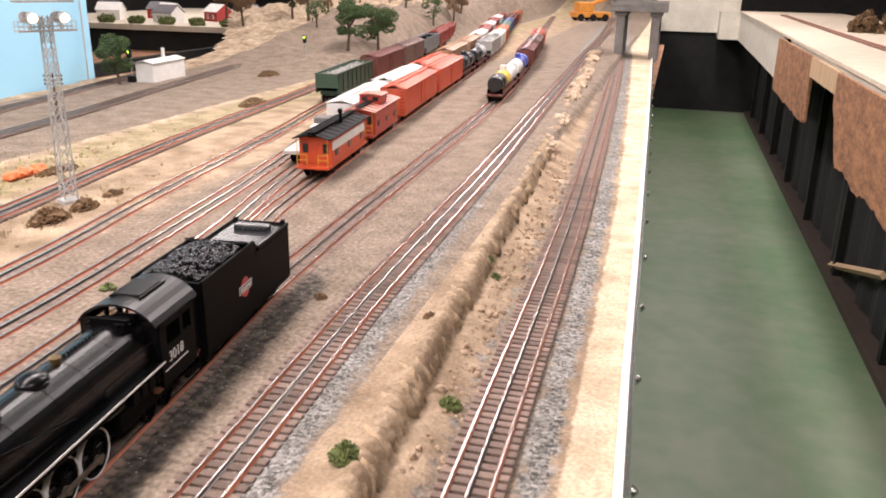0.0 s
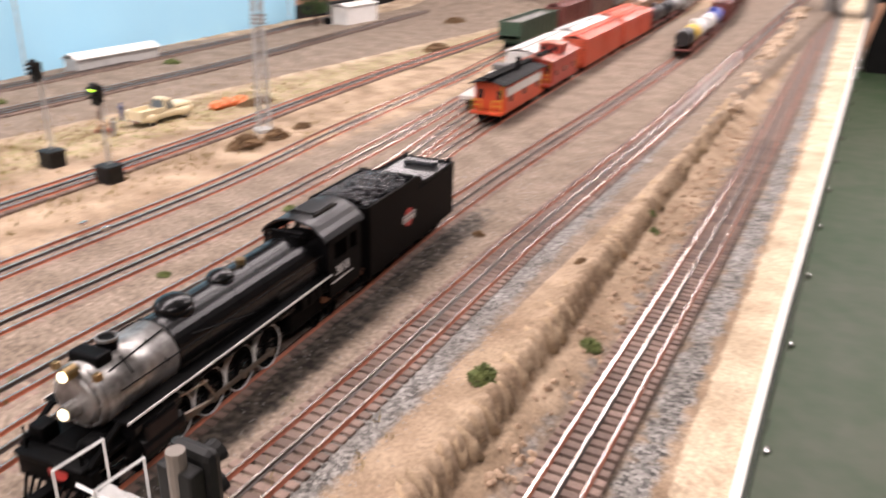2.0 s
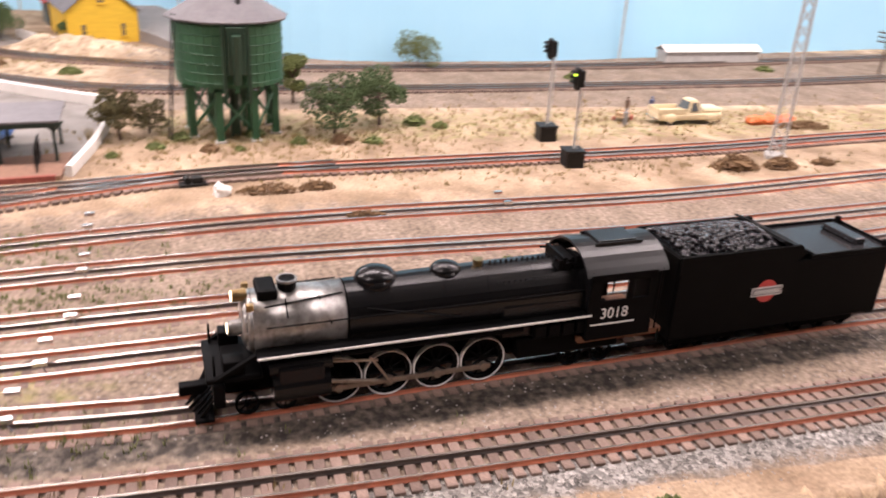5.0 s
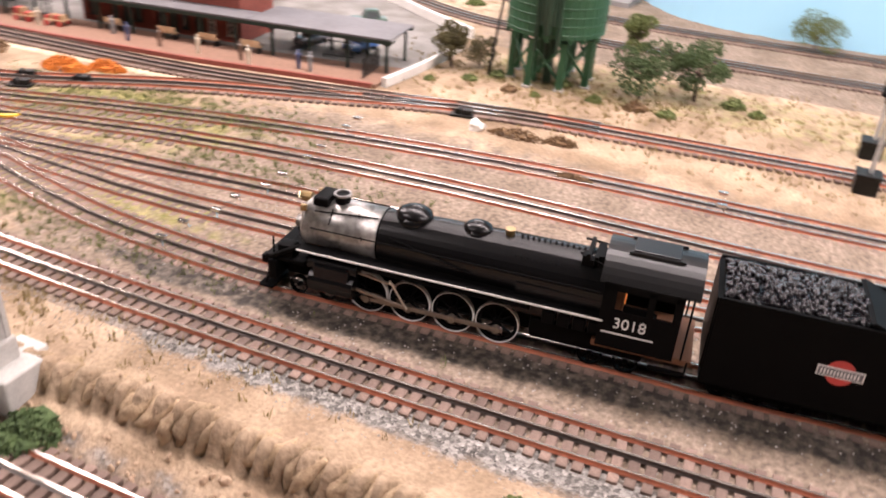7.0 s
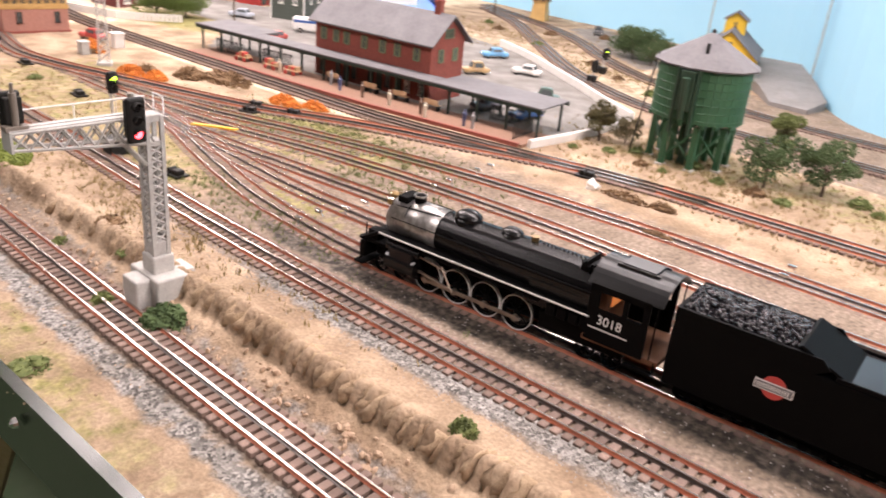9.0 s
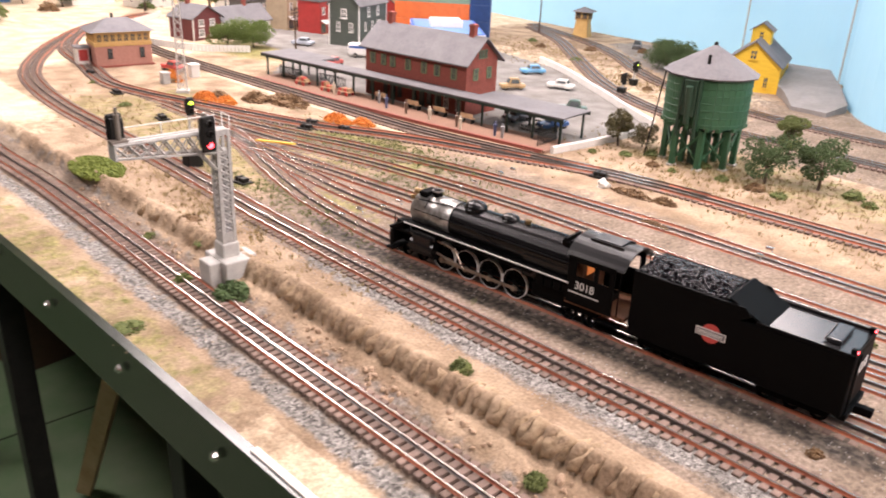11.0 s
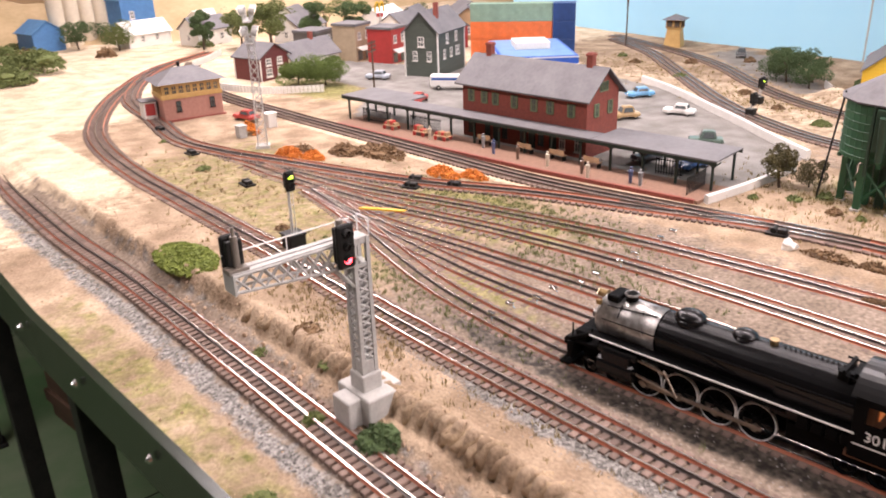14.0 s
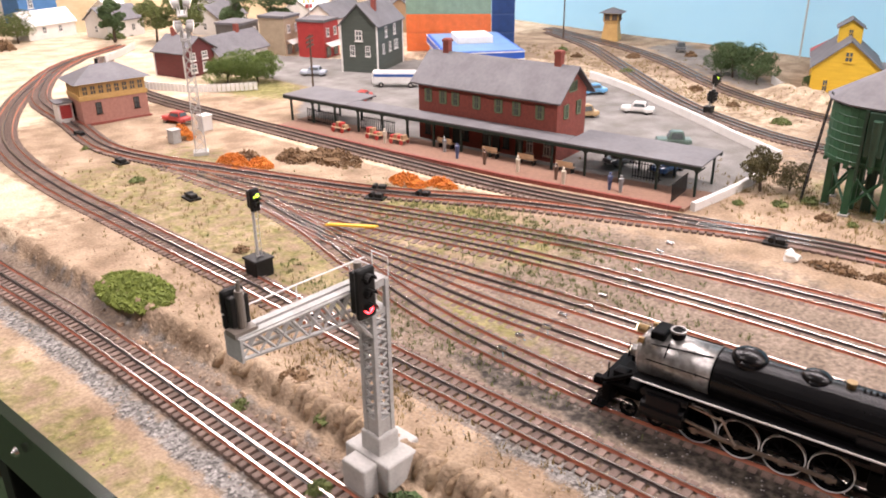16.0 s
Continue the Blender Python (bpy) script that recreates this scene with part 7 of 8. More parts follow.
def blue_store():
    t = thing("store", "low modern store with bright blue roof band and white roof unit", "shop", (-1.095, -0.610, 0), 52)
    bm = bmesh.new()
    box(bm, -0.16, 0.16, -0.10, 0.10, -0.003, 0.040)
    part("wall", bm, WHITE_PAINT, t)
    bm = bmesh.new()
    box(bm, -0.168, 0.168, -0.108, 0.108, 0.040, 0.064, 0.001)
    part("roof_band", bm, BLUE_PAINT, t, "bright blue roof band")
    for z in (0.0405, 0.060):
        bm = bmesh.new()
        box(bm, -0.1688, 0.1688, -0.1088, 0.1088, z, z + 0.003)
        part("stripe", bm, WHITE_PAINT, t)
    bm = bmesh.new()
    box(bm, -0.160, 0.160, -0.100, 0.100, 0.0642, 0.0655)
    part("roof_deck", bm, paint("blue_grey_deck", (0.16, 0.30, 0.52)), t)
    bm = bmesh.new()
    box(bm, -0.07, 0.04, -0.05, 0.05, 0.0655, 0.084, 0.001)
    part("roof_unit", bm, WHITE_PAINT, t, "white roof unit")
    for k in range(6):
        bm = bmesh.new()
        xx = -0.13 + k * 0.052
        box(bm, xx - 0.02, xx + 0.02, 0.1002, 0.1012, 0.004, 0.034)
        part("shop_window", bm, GLASS_DARK, t)
    bm = bmesh.new()
    box(bm, -0.30, -0.165, -0.04, 0.06, 0.034, 0.040)
    for xx in (-0.29, -0.18):
        box(bm, xx - 0.003, xx + 0.003, 0.05, 0.056, 0.0, 0.034)
    part("forecourt_canopy", bm, WHITE_PAINT, t, "flat white forecourt canopy")


blue_store()


def container(at, turn, material, label, length=0.26):
    t = thing("shipping_container", label, "container", at, turn, "stacked containers")
    bm = bmesh.new()
    box(bm, -length / 2, length / 2, -0.026, 0.026, 0, 0.055, 0.001)
    part("body", bm, material, t)
    bm = bmesh.new()
    for k in range(26):
        xx = -length / 2 + 0.006 + k * (length - 0.012) / 25
        for s in (-1, 1):
            box(bm, xx - 0.0018, xx + 0.0018, *sorted((s * 0.026, s * 0.0272)), 0.003, 0.052)
    part("corrugation", bm, material, t)["kind"] = "stuff"


for k, (dx, c1, lab) in enumerate(((0.0, CONT_ORANGE, "orange shipping container"), (0.185, CONT_NAVY, "navy blue shipping container"))):
    a = math.radians(50)
    x, y = -1.235 - dx * math.cos(a) * 0.9, -0.83 + dx * math.sin(a) * 0.9
    ln = 0.26 if k == 0 else 0.07
    container((x, y, 0.0), 130, c1, lab + " on the ground", ln)
    container((x, y, 0.0555), 130, CONT_ORANGE if k == 0 else CONT_NAVY, lab + " in a stack", ln)
    container((x, y, 0.111), 130, CONT_GREEN if k == 0 else CONT_NAVY, ("grey-green" if k == 0 else "navy blue") + " shipping container on top of a stack", ln)


def shop(at, turn, w, d, h, wall_mat, label, awning=None, arches=False):
    t = thing("shopfront", label, "shop", at, turn, "shop row")
    bm = bmesh.new()
    box(bm, -w / 2, w / 2, -d / 2, d / 2, -0.003, h)
    part("wall", bm, wall_mat, t)
    bm = bmesh.new()
    box(bm, -w / 2 - 0.003, w / 2 + 0.003, -d / 2 - 0.003, d / 2 + 0.003, h, h + 0.008, 0.001)
    part("cornice", bm, ROOF_FELT, t)
    for k in range(max(2, int(w / 0.035))):
        xx = -w / 2 + (k + 0.5) * w / max(2, int(w / 0.035))
        window(t, on_wall("y", 1, d / 2 + 0.0005, xx, h * 0.72), 0.016, 0.024, WHITE_PAINT)
        bm = bmesh.new()
        box(bm, xx - 0.012, xx + 0.012, d / 2 + 0.0004, d / 2 + 0.0014, 0.004, 0.034)
        part("shop_window", bm, GLASS_DARK, t)
    if awning:
        bm = bmesh.new()
        for k in range(int(w / 0.01)):
            xx = -w / 2 + k * 0.01
            v = [bm.verts.new(p) for p in ((xx, d / 2 + 0.001, 0.046), (xx + 0.0095, d / 2 + 0.001, 0.046), (xx + 0.0095, d / 2 + 0.022, 0.036), (xx, d / 2 + 0.022, 0.036))]
            u = [bm.verts.new(q.co + Vector((0, 0, -0.001))) for q in v]
            bm.faces.new(v)
            bm.faces.new(u[::-1])
            for i in range(4):
                bm.faces.new((v[i], v[(i + 1) % 4], u[(i + 1) % 4], u[i]))
        part("awning", bm, awning, t)
    return t


shop((-0.905, -1.06, 0), 20, 0.085, 0.09, 0.105, RED_PAINT, "red two-storey shop with pale windows", WHITE_PAINT)
shop((-0.860, -1.19, 0), 20, 0.085, 0.09, 0.110, mat("tan_shop_front", (0.42, 0.33, 0.22), 0.7), "tan shop with grey cornice", WHITE_PAINT)
shop((-0.80, -1.33, 0), 24, 0.10, 0.09, 0.085, mat("dark_shop_front", (0.11, 0.10, 0.09), 0.7), "dark shop with striped awning", RED_PAINT)
bm = bmesh.new()
box(bm, -1.02, -0.99, -1.05, -1.02, 0.0, 0.125)
arch = mat("golden_sign_paint", (0.80, 0.48, 0.03), 0.5)
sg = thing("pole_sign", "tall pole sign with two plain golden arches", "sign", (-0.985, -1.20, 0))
bm.free()
bm = bmesh.new()
rod(bm, (0, 0, 0), (0, 0, 0.135), 0.003, seg=8)
part("pole", bm, STEEL_GREY, sg)
bm = bmesh.new()
for s in (-1, 1):
    pts = [(s * 0.009 + 0.009 * math.cos(a), 0, 0.138 + 0.032 * math.sin(a)) for a in np.linspace(0, math.pi, 11)]
    for p, q in zip(pts, pts[1:]):
        rod(bm, p, q, 0.0028, seg=6)
part("arches", bm, arch, sg)
bm = bmesh.new()
box(bm, -0.012, 0.012, -0.002, 0.002, 0.122, 0.134)
part("panel", bm, RED_PAINT, sg)

# white houses and a blue elevator with silos behind the town
for k, (x, y, w, d, h, tn) in enumerate(((-0.98, -1.72, 0.16, 0.12, 0.06, 20), (-1.25, -1.55, 0.2, 0.12, 0.07, 30), (-0.70, -1.95, 0.15, 0.12, 0.06, 10), (-0.52, -2.12, 0.18, 0.1, 0.05, 10), (-1.10, -1.98, 0.15, 0.12, 0.06, 40), (-0.86, -2.20, 0.22, 0.12, 0.06, 20))):
    house("white_house", "white model house on the far side of town", (x, y, land(x, y)), tn, w, d, h, h + 0.04, WHITE_PAINT, WHITE_PAINT if k % 2 else ROOF_FELT, "x", None, [("y", 1, -0.03, 0.03, 0.016, 0.024), ("y", 1, 0.03, 0.03, 0.016, 0.024), ("x", 1, 0.0, 0.03, 0.016, 0.024)])
SILO = mat("cream_silo_concrete", (0.62, 0.54, 0.41), 0.8, (0.5, 0.43, 0.33), 20)
sl = thing("grain_silos", "row of tall cream grain silos", "silo", (-0.36, -2.35, 0), 15)
for k in range(4):
    bm = bmesh.new()
    rod(bm, (k * 0.062 - 0.1, 0, 0), (k * 0.062 - 0.1, 0, 0.30), 0.030, seg=24)
    part("silo", bm, SILO, sl)
bl = house("elevator_house", "blue timber grain elevator house beside the silos", (-0.56, -2.33, 0), 12, 0.15, 0.12, 0.16, 0.21, mat("mid_blue_siding", (0.07, 0.20, 0.42), 0.6), mat("mid_blue_roof", (0.10, 0.26, 0.48), 0.6), "y", None, [("y", 1, -0.03, 0.05, 0.02, 0.04), ("y", 1, 0.03, 0.1, 0.02, 0.03)])
house("elevator_house", "low blue timber shed beside the silos", (-0.20, -2.30, 0), 12, 0.12, 0.12, 0.07, 0.11, bpy.data.materials["mid_blue_siding"], bpy.data.materials["mid_blue_roof"], "y")

# picket fences
def picket_fence(name_label, pts, h):
    t = thing("picket_fence", name_label, "fence", (0, 0, 0), 0, "white fences")
    line = spline(pts, 0.011)
    for p, q in zip(line[:-1], line[1:]):
        bm = bmesh.new()
        a = math.atan2(q[1] - p[1], q[0] - p[0])
        c = (p + q) / 2
        box(bm, -0.0046, 0.0046, -0.001, 0.001, 0.001, h, 0, 0, Matrix.Translation((c[0], c[1], 0.001)) @ Matrix.Rotation(a, 4, "Z"))
        part("picket", bm, WHITE_PAINT, t)
    bm = bmesh.new()
    sweep(bm, np.c_[line, np.full(len(line), 0.0)], [(-0.0016, h * 0.7), (0.0016, h * 0.7), (0.0016, h * 0.8), (-0.0016, h * 0.8)])
    part("rail", bm, WHITE_PAINT, t)


picket_fence("white picket fence round the cottage garden", [(-0.37, -0.90), (-0.44, -0.84), (-0.50, -0.80)], 0.020)
picket_fence("white picket fence behind the signal cabin", [(-0.30, -1.10), (-0.33, -1.0), (-0.37, -0.90)], 0.020)
picket_fence("white fence below the yellow house", [(-1.38, 0.13), (-1.31, 0.19), (-1.25, 0.26)], 0.020)
picket_fence("white picket fence beside the main line", [(-0.42, -1.45), (-0.50, -1.52), (-0.60, -1.62)], 0.022)


# ---- vehicles ----
TYRE = mat("black_tyre_rubber", (0.015, 0.015, 0.015), 0.8)


def motor_car(at, turn, c, cname, label, kind="saloon"):
    t = thing({"saloon": "car", "bus": "bus", "pickup": "pickup_truck", "jeep": "car"}[kind], label, {"bus": "bus", "pickup": "truck"}.get(kind, "car"), at, turn, "parked cars")
    if kind != "pickup":
        t.scale = (0.70, 0.70, 0.70)
    p = paint(cname, c, 0.3)
    ln = {"saloon": 0.050, "bus": 0.085, "pickup": 0.060, "jeep": 0.046}[kind]
    wd, r = 0.0185, 0.0072
    if kind == "bus":
        bm = bmesh.new()
        box(bm, -0.021, 0.021, -ln, ln, 0.008, 0.056, 0.007)
        part("body", bm, p, t)
        bm = bmesh.new()
        box(bm, -0.0215, 0.0215, -ln + 0.006, ln - 0.004, 0.036, 0.047, 0.002)
        part("window_band", bm, paint("bus_blue", (0.03, 0.10, 0.34)), t, "blue window band")
        r = 0.009
    else:
        bm = bmesh.new()
        box(bm, -wd, wd, -ln, ln, 0.007, 0.020, 0.004)
        if kind == "pickup":
            box(bm, -wd * 0.9, wd * 0.9, -ln * 0.98, -ln * 0.35, 0.018, 0.027, 0.004)
        for s in (-1, 1):
            for yy in (-ln * 0.62, ln * 0.62):
                ball(bm, (s * wd, yy, 0.012), 0.010, 0.35, 1.1, 0.8, 2)
        part("body", bm, p, t)
        bm = bmesh.new()
        y0, y1 = (-ln * 0.38, ln * 0.12) if kind == "pickup" else (-ln * 0.42, ln * 0.60)
        top = 0.040 if kind in ("pickup", "jeep") else 0.035
        a = [bm.verts.new((sx * wd * 0.92, yy, 0.0195)) for sx, yy in ((-1, y0), (1, y0), (1, y1), (-1, y1))]
        b = [bm.verts.new((sx * wd * 0.72, yy, top)) for sx, yy in ((-1, y0 + 0.010), (1, y0 + 0.010), (1, y1 - 0.006), (-1, y1 - 0.006))]
        for i in range(4):
            bm.faces.new((a[i], a[(i + 1) % 4], b[(i + 1) % 4], b[i]))
        bm.faces.new(b)
        bmesh.ops.bevel(bm, geom=bm.edges[:], offset=0.002, segments=2, affect="EDGES")
        part("cabin", bm, p, t)
        for s in (-1, 1):
            bm = bmesh.new()
            q = [(wd * 0.925, y0 + 0.009, 0.0225), (wd * 0.925, y1 - 0.006, 0.0225), (wd * 0.765, y1 - 0.009, top - 0.004), (wd * 0.765, y0 + 0.013, top - 0.004)]
            v = [bm.verts.new((s * (x + 0.0006), y, z)) for x, y, z in q]
            u = [bm.verts.new((s * (x - 0.001), y, z)) for x, y, z in q]
            bm.faces.new(v)
            bm.faces.new(u)
            for i in range(4):
                bm.faces.new((v[i], v[(i + 1) % 4], u[(i + 1) % 4], u[i]))
            part("side_window", bm, GLASS_DARK, t)
        for yf, yt, sg in ((y0, y0 + 0.010, -1), (y1, y1 - 0.006, 1)):
            bm = bmesh.new()
            q = [(-wd * 0.8, 0.18), (wd * 0.8, 0.18), (wd * 0.64, 0.85), (-wd * 0.64, 0.85)]
            v = [bm.verts.new((x, yf + (yt - yf) * f + sg * 0.0007, 0.0195 + (top - 0.0195) * f)) for x, f in q]
            u = [bm.verts.new(w.co - Vector((0, sg * 0.001, 0))) for w in v]
            bm.faces.new(v)
            bm.faces.new(u)
            for i in range(4):
                bm.faces.new((v[i], v[(i + 1) % 4], u[(i + 1) % 4], u[i]))
            part("windscreen", bm, GLASS_DARK, t)
        if kind == "pickup":
            bm = bmesh.new()
            for s in (-1, 1):
                box(bm, *sorted((s * wd * 0.85, s * wd)), ln * 0.16, ln, 0.019, 0.027, 0.0005)
            box(bm, -wd, wd, ln - 0.0015, ln, 0.019, 0.027)
            part("load_bed", bm, p, t)
    for s in (-1, 1):
        for yy in (-ln * 0.62, ln * 0.62):
            bm = bmesh.new()
            xw = s * ((0.0205 if kind == "bus" else wd) - 0.001)
            rod(bm, (xw - 0.0025, yy, r), (xw + 0.0025, yy, r), r, seg=16)
            w = part("wheel", bm, TYRE, t)
            bm = bmesh.new()
            rod(bm, (xw + s * 0.0022, yy, r), (xw + s * 0.0031, yy, r), r * 0.55, seg=12)
            part("hub", bm, CHROME, w)
        bm = bmesh.new()
        xx = s * (0.014 if kind == "bus" else wd * 0.72)
        rod(bm, (xx, -ln - 0.0006, 0.0155), (xx, -ln + 0.002, 0.0155), 0.0026, seg=10)
        part("headlight", bm, CHROME, t)
    for yy in (-ln - 0.001, ln):
        bm = bmesh.new()
        box(bm, -wd, wd, yy, yy + 0.0015, 0.0085, 0.0115, 0.0005)
        part("bumper", bm, CHROME, t)
    return t


motor_car((-0.640, 1.322, 0.001), 182, (0.74, 0.62, 0.40), "cream_yellow", "cream-yellow vintage pickup truck parked on the dirt", "pickup")
motor_car((-0.900, 0.035, 0.003), 20, (0.72, 0.70, 0.66), "white_car", "white saloon car parked in the station yard")
motor_car((-0.725, 0.215, 0.003), 35, (0.10, 0.15, 0.12), "dark_green_car", "dark green vintage car parked in the station yard", "jeep")
motor_car((-0.79, -0.03, 0.003), 60, (0.42, 0.28, 0.13), "tan_car", "tan vintage car parked behind the station", "jeep")
motor_car((-0.99, -0.14, 0.003), 60, (0.13, 0.36, 0.60), "sky_blue_car", "sky blue saloon car parked in the station yard")
motor_car((-0.748, -0.560, 0.003), 38, (0.74, 0.73, 0.70), "white_bus", "white bus with a blue window band behind the station", "bus")
motor_car((-0.700, -0.830, 0.003), 35, (0.40, 0.44, 0.50), "silver_car", "silver saloon car on the town street")
motor_car((-0.575, 0.285, 0.003), 80, (0.05, 0.13, 0.34), "blue_car", "blue saloon car parked behind the platform fence")
motor_car((-0.56, 0.20, 0.003), 80, (0.09, 0.09, 0.10), "black_car", "black vintage car parked behind the station", "jeep")
motor_car((-1.660, -0.265, 0.001), -60, (0.09, 0.09, 0.09), "black_suv", "black and white jeep on the hillside road", "jeep")
motor_car((-0.200, -0.665, 0.001), 15, (0.45, 0.06, 0.05), "red_car", "red car beside the signal cabin", "saloon")
motor_car((-0.588, -0.505, 0.003), -60, (0.55, 0.06, 0.05), "red_car", "red open car behind the canopy", "saloon")

# ---- small things along the yard ----
t = thing("shed", "long low white-roofed shed against the backdrop", "shed", (-1.155, 1.66, 0), 94)
bm = bmesh.new()
box(bm, -0.125, 0.125, -0.02, 0.02, -0.003, 0.030)
part("wall", bm, STEEL_GREY, t)
bm = bmesh.new()
gable(bm, -0.125, 0.125, -0.02, 0.02, 0.030, 0.040, 0.002, 0.004, "x")
part("roof", bm, WHITE_PAINT, t, "white corrugated roof")
t = thing("shed", "small white shed with a tall vent at the far edge", "shed", (-1.20, 2.72, 0), 94)
bm = bmesh.new()
box(bm, -0.10, 0.10, -0.03, 0.03, -0.003, 0.060)
part("wall", bm, WHITE_PAINT, t)
bm = bmesh.new()
gable(bm, -0.10, 0.10, -0.03, 0.03, 0.060, 0.068, 0.002, 0.004, "x")
rod(bm, (0.02, 0, 0.06), (0.02, 0, 0.10), 0.006, seg=10)
part("roof", bm, WHITE_PAINT, t)
for at, s in (((-0.66, 1.22, 0.0), 4),):
    crate_stack(at, 40, PINE, TANP, s)
for k, (x, y) in enumerate(((-0.70, 1.245), (-0.70, 1.29), (-0.62, 1.205))):
    figurine(x, y, 0.0, 0.036, FIG[(k + 1) % 4])
bm = bmesh.new()
for k in range(6):
    ball(bm, (-0.625 - 0.006 * (k % 2), 1.445 + 0.013 * k, 0.006), 0.014, 1, 1, 0.6, 2, 0.6, k)
tagged(part("tarpaulin_heap", bm, CONT_ORANGE), "crumpled orange-red tarpaulin heap on the dirt", "tarpaulin")
bm = bmesh.new()
ball(bm, (-0.358, 0.581, 0.004), 0.009, 1, 1.1, 0.9, 2, 0.7, 3)
tagged(part("white_stone", bm, WHITE_PAINT), "single white stone beside the turnout", "stone")
for k, (x, y) in enumerate(((-0.287, 0.897), (-0.159, 0.464), (-0.074, 0.470), (-0.005, 0.462), (0.062, 0.455), (-0.262, 0.452))):
    t = thing("rail_joiner", "bright wire feeder clips on the rail ends", "rail clip", (x, y, RAIL_Z - 0.003), 5, "rail clips")
    for s in (-1, 1):
        bm = bmesh.new()
        box(bm, s * 0.0163 - 0.0022, s * 0.0163 + 0.0022, -0.005, 0.005, 0.001, 0.0048, 0.0005)
        rod(bm, (s * 0.0163, 0, 0.003), (s * 0.0205, 0.004, -0.004), 0.0007, seg=5)
        part("clip", bm, CHROME, t)
for k, (x, y, tn) in enumerate(((-0.395, 0.545, 12), (-0.160, 0.005, 25), (-0.215, 0.055, 20), (0.035, -0.215, -5), (0.105, 0.225, 8), (-0.19, -0.02, 30), (-0.012, -0.72, 10), (0.02, -0.48, 0))):
    t = thing("switch_stand", "small black ground throw beside a turnout", "switch stand", (x, y, 0.001), tn, "switch stands")
    bm = bmesh.new()
    box(bm, -0.010, 0.010, -0.016, 0.016, 0.0, 0.0025)
    part("base_plate", bm, BLACK_PAINT, t)
    bm = bmesh.new()
    rod(bm, (-0.006, -0.006, 0.006), (0.006, -0.006, 0.006), 0.004, seg=10)
    box(bm, -0.006, 0.006, 0.0, 0.012, 0.0025, 0.009, 0.001)
    part("motor", bm, BLACK_PAINT, t)
bm = bmesh.new()
slab(bm, [(-0.028, 0.052), (-0.020, 0.052), (-0.060, 0.112), (-0.068, 0.112)], RAIL_Z - 0.0035, RAIL_Z - 0.001)
tagged(part("yellow_mark", bm, arch), "yellow painted strip between the turnout rails", "marker")


def pole(x, y, h, label):
    t = thing("utility_pole", label, "utility pole", (x, y, 0), 30, "utility poles")
    bm = bmesh.new()
    rod(bm, (0, 0, 0), (0, 0, h), 0.0028, 0.002, 8)
    part("post", bm, BARK, t)
    for z in (h - 0.008, h - 0.018, h - 0.028):
        bm = bmesh.new()
        box(bm, -0.022, 0.022, -0.0012, 0.0012, z, z + 0.0025)
        for xx in (-0.019, -0.009, 0.009, 0.019):
            rod(bm, (xx, 0, z + 0.0025), (xx, 0, z + 0.006), 0.0012, seg=6)
        part("crossarm", bm, BARK, t)


pole(-1.62, -0.67, 0.155, "brown utility pole with three crossarms")
pole(-0.571, -0.669, 0.14, "brown street pole beside the town street")
pole(-1.02, 2.02, 0.10, "short brown pole beside the back tracks")

RAMP = mat("grey_ramp_paving", (0.25, 0.235, 0.225), 0.9, (0.18, 0.17, 0.16), 18, bump=0.2)
bm = bmesh.new()
ramp_top = [(-1.62, 0.22, 0.040), (-1.46, 0.285, 0.036), (-1.31, 0.42, 0.022), (-1.21, 0.49, 0.010), (-1.21, 0.575, 0.010), (-1.30, 0.585, 0.020), (-1.45, 0.50, 0.034), (-1.62, 0.40, 0.042)]
lo, hi = [bm.verts.new((x, y, -0.004)) for x, y, z in ramp_top], [bm.verts.new(q) for q in ramp_top]
bm.faces.new(lo[::-1])
mid_top = bm.verts.new((-1.42, 0.41, 0.033))
for i in range(8):
    bm.faces.new((hi[i], hi[(i + 1) % 8], mid_top))
    bm.faces.new((lo[i], lo[(i + 1) % 8], hi[(i + 1) % 8], hi[i]))
tagged(part("paved_ramp", bm, RAMP), "grey paved ramp rising behind the water tower", "ramp")

# stones scattered below the bank and through the ballast
rnd = random.Random(11)
rocks = bmesh.new()
for k in range(900):
    y = rnd.uniform(0.05, 2.1)
    x = ridge_x(y) + rnd.uniform(0.018, 0.062)
    r = rnd.choice((0.0012, 0.0016, 0.0022, 0.0032, 0.0045)) * rnd.uniform(0.7, 1.2)
    o = bmesh.ops.create_icosphere(rocks, subdivisions=1, radius=r, matrix=pose(x, y, land(x, y) + r * 0.2, rnd.uniform(0, 90), rnd.uniform(0, 90), rnd.uniform(0, 360)) @ Matrix.Diagonal((1, rnd.uniform(0.6, 1.4), rnd.uniform(0.4, 0.8), 1)))
for k in range(800):
    y = rnd.uniform(-0.35, 0.62)
    x = rnd.uniform(0.17, 0.30) if k % 3 else rnd.uniform(0.35, 0.44)
    r = rnd.choice((0.0007, 0.0009, 0.0012, 0.0018)) * rnd.uniform(0.7, 1.3)
    bmesh.ops.create_icosphere(rocks, subdivisions=1, radius=r, matrix=pose(x, y, land(x, y) + r * 0.2, rnd.uniform(0, 90), rnd.uniform(0, 90), 0) @ Matrix.Diagonal((1, rnd.uniform(0.6, 1.4), rnd.uniform(0.4, 0.8), 1)))
ob = part("loose_stones", rocks, mat("tan_loose_stone", (0.46, 0.34, 0.23), 0.9, (0.27, 0.18, 0.12), 200))
tagged(ob, "loose tan stones below the earth bank", "stones", kind="stuff")
grit = bmesh.new()
V, Fc = [], []
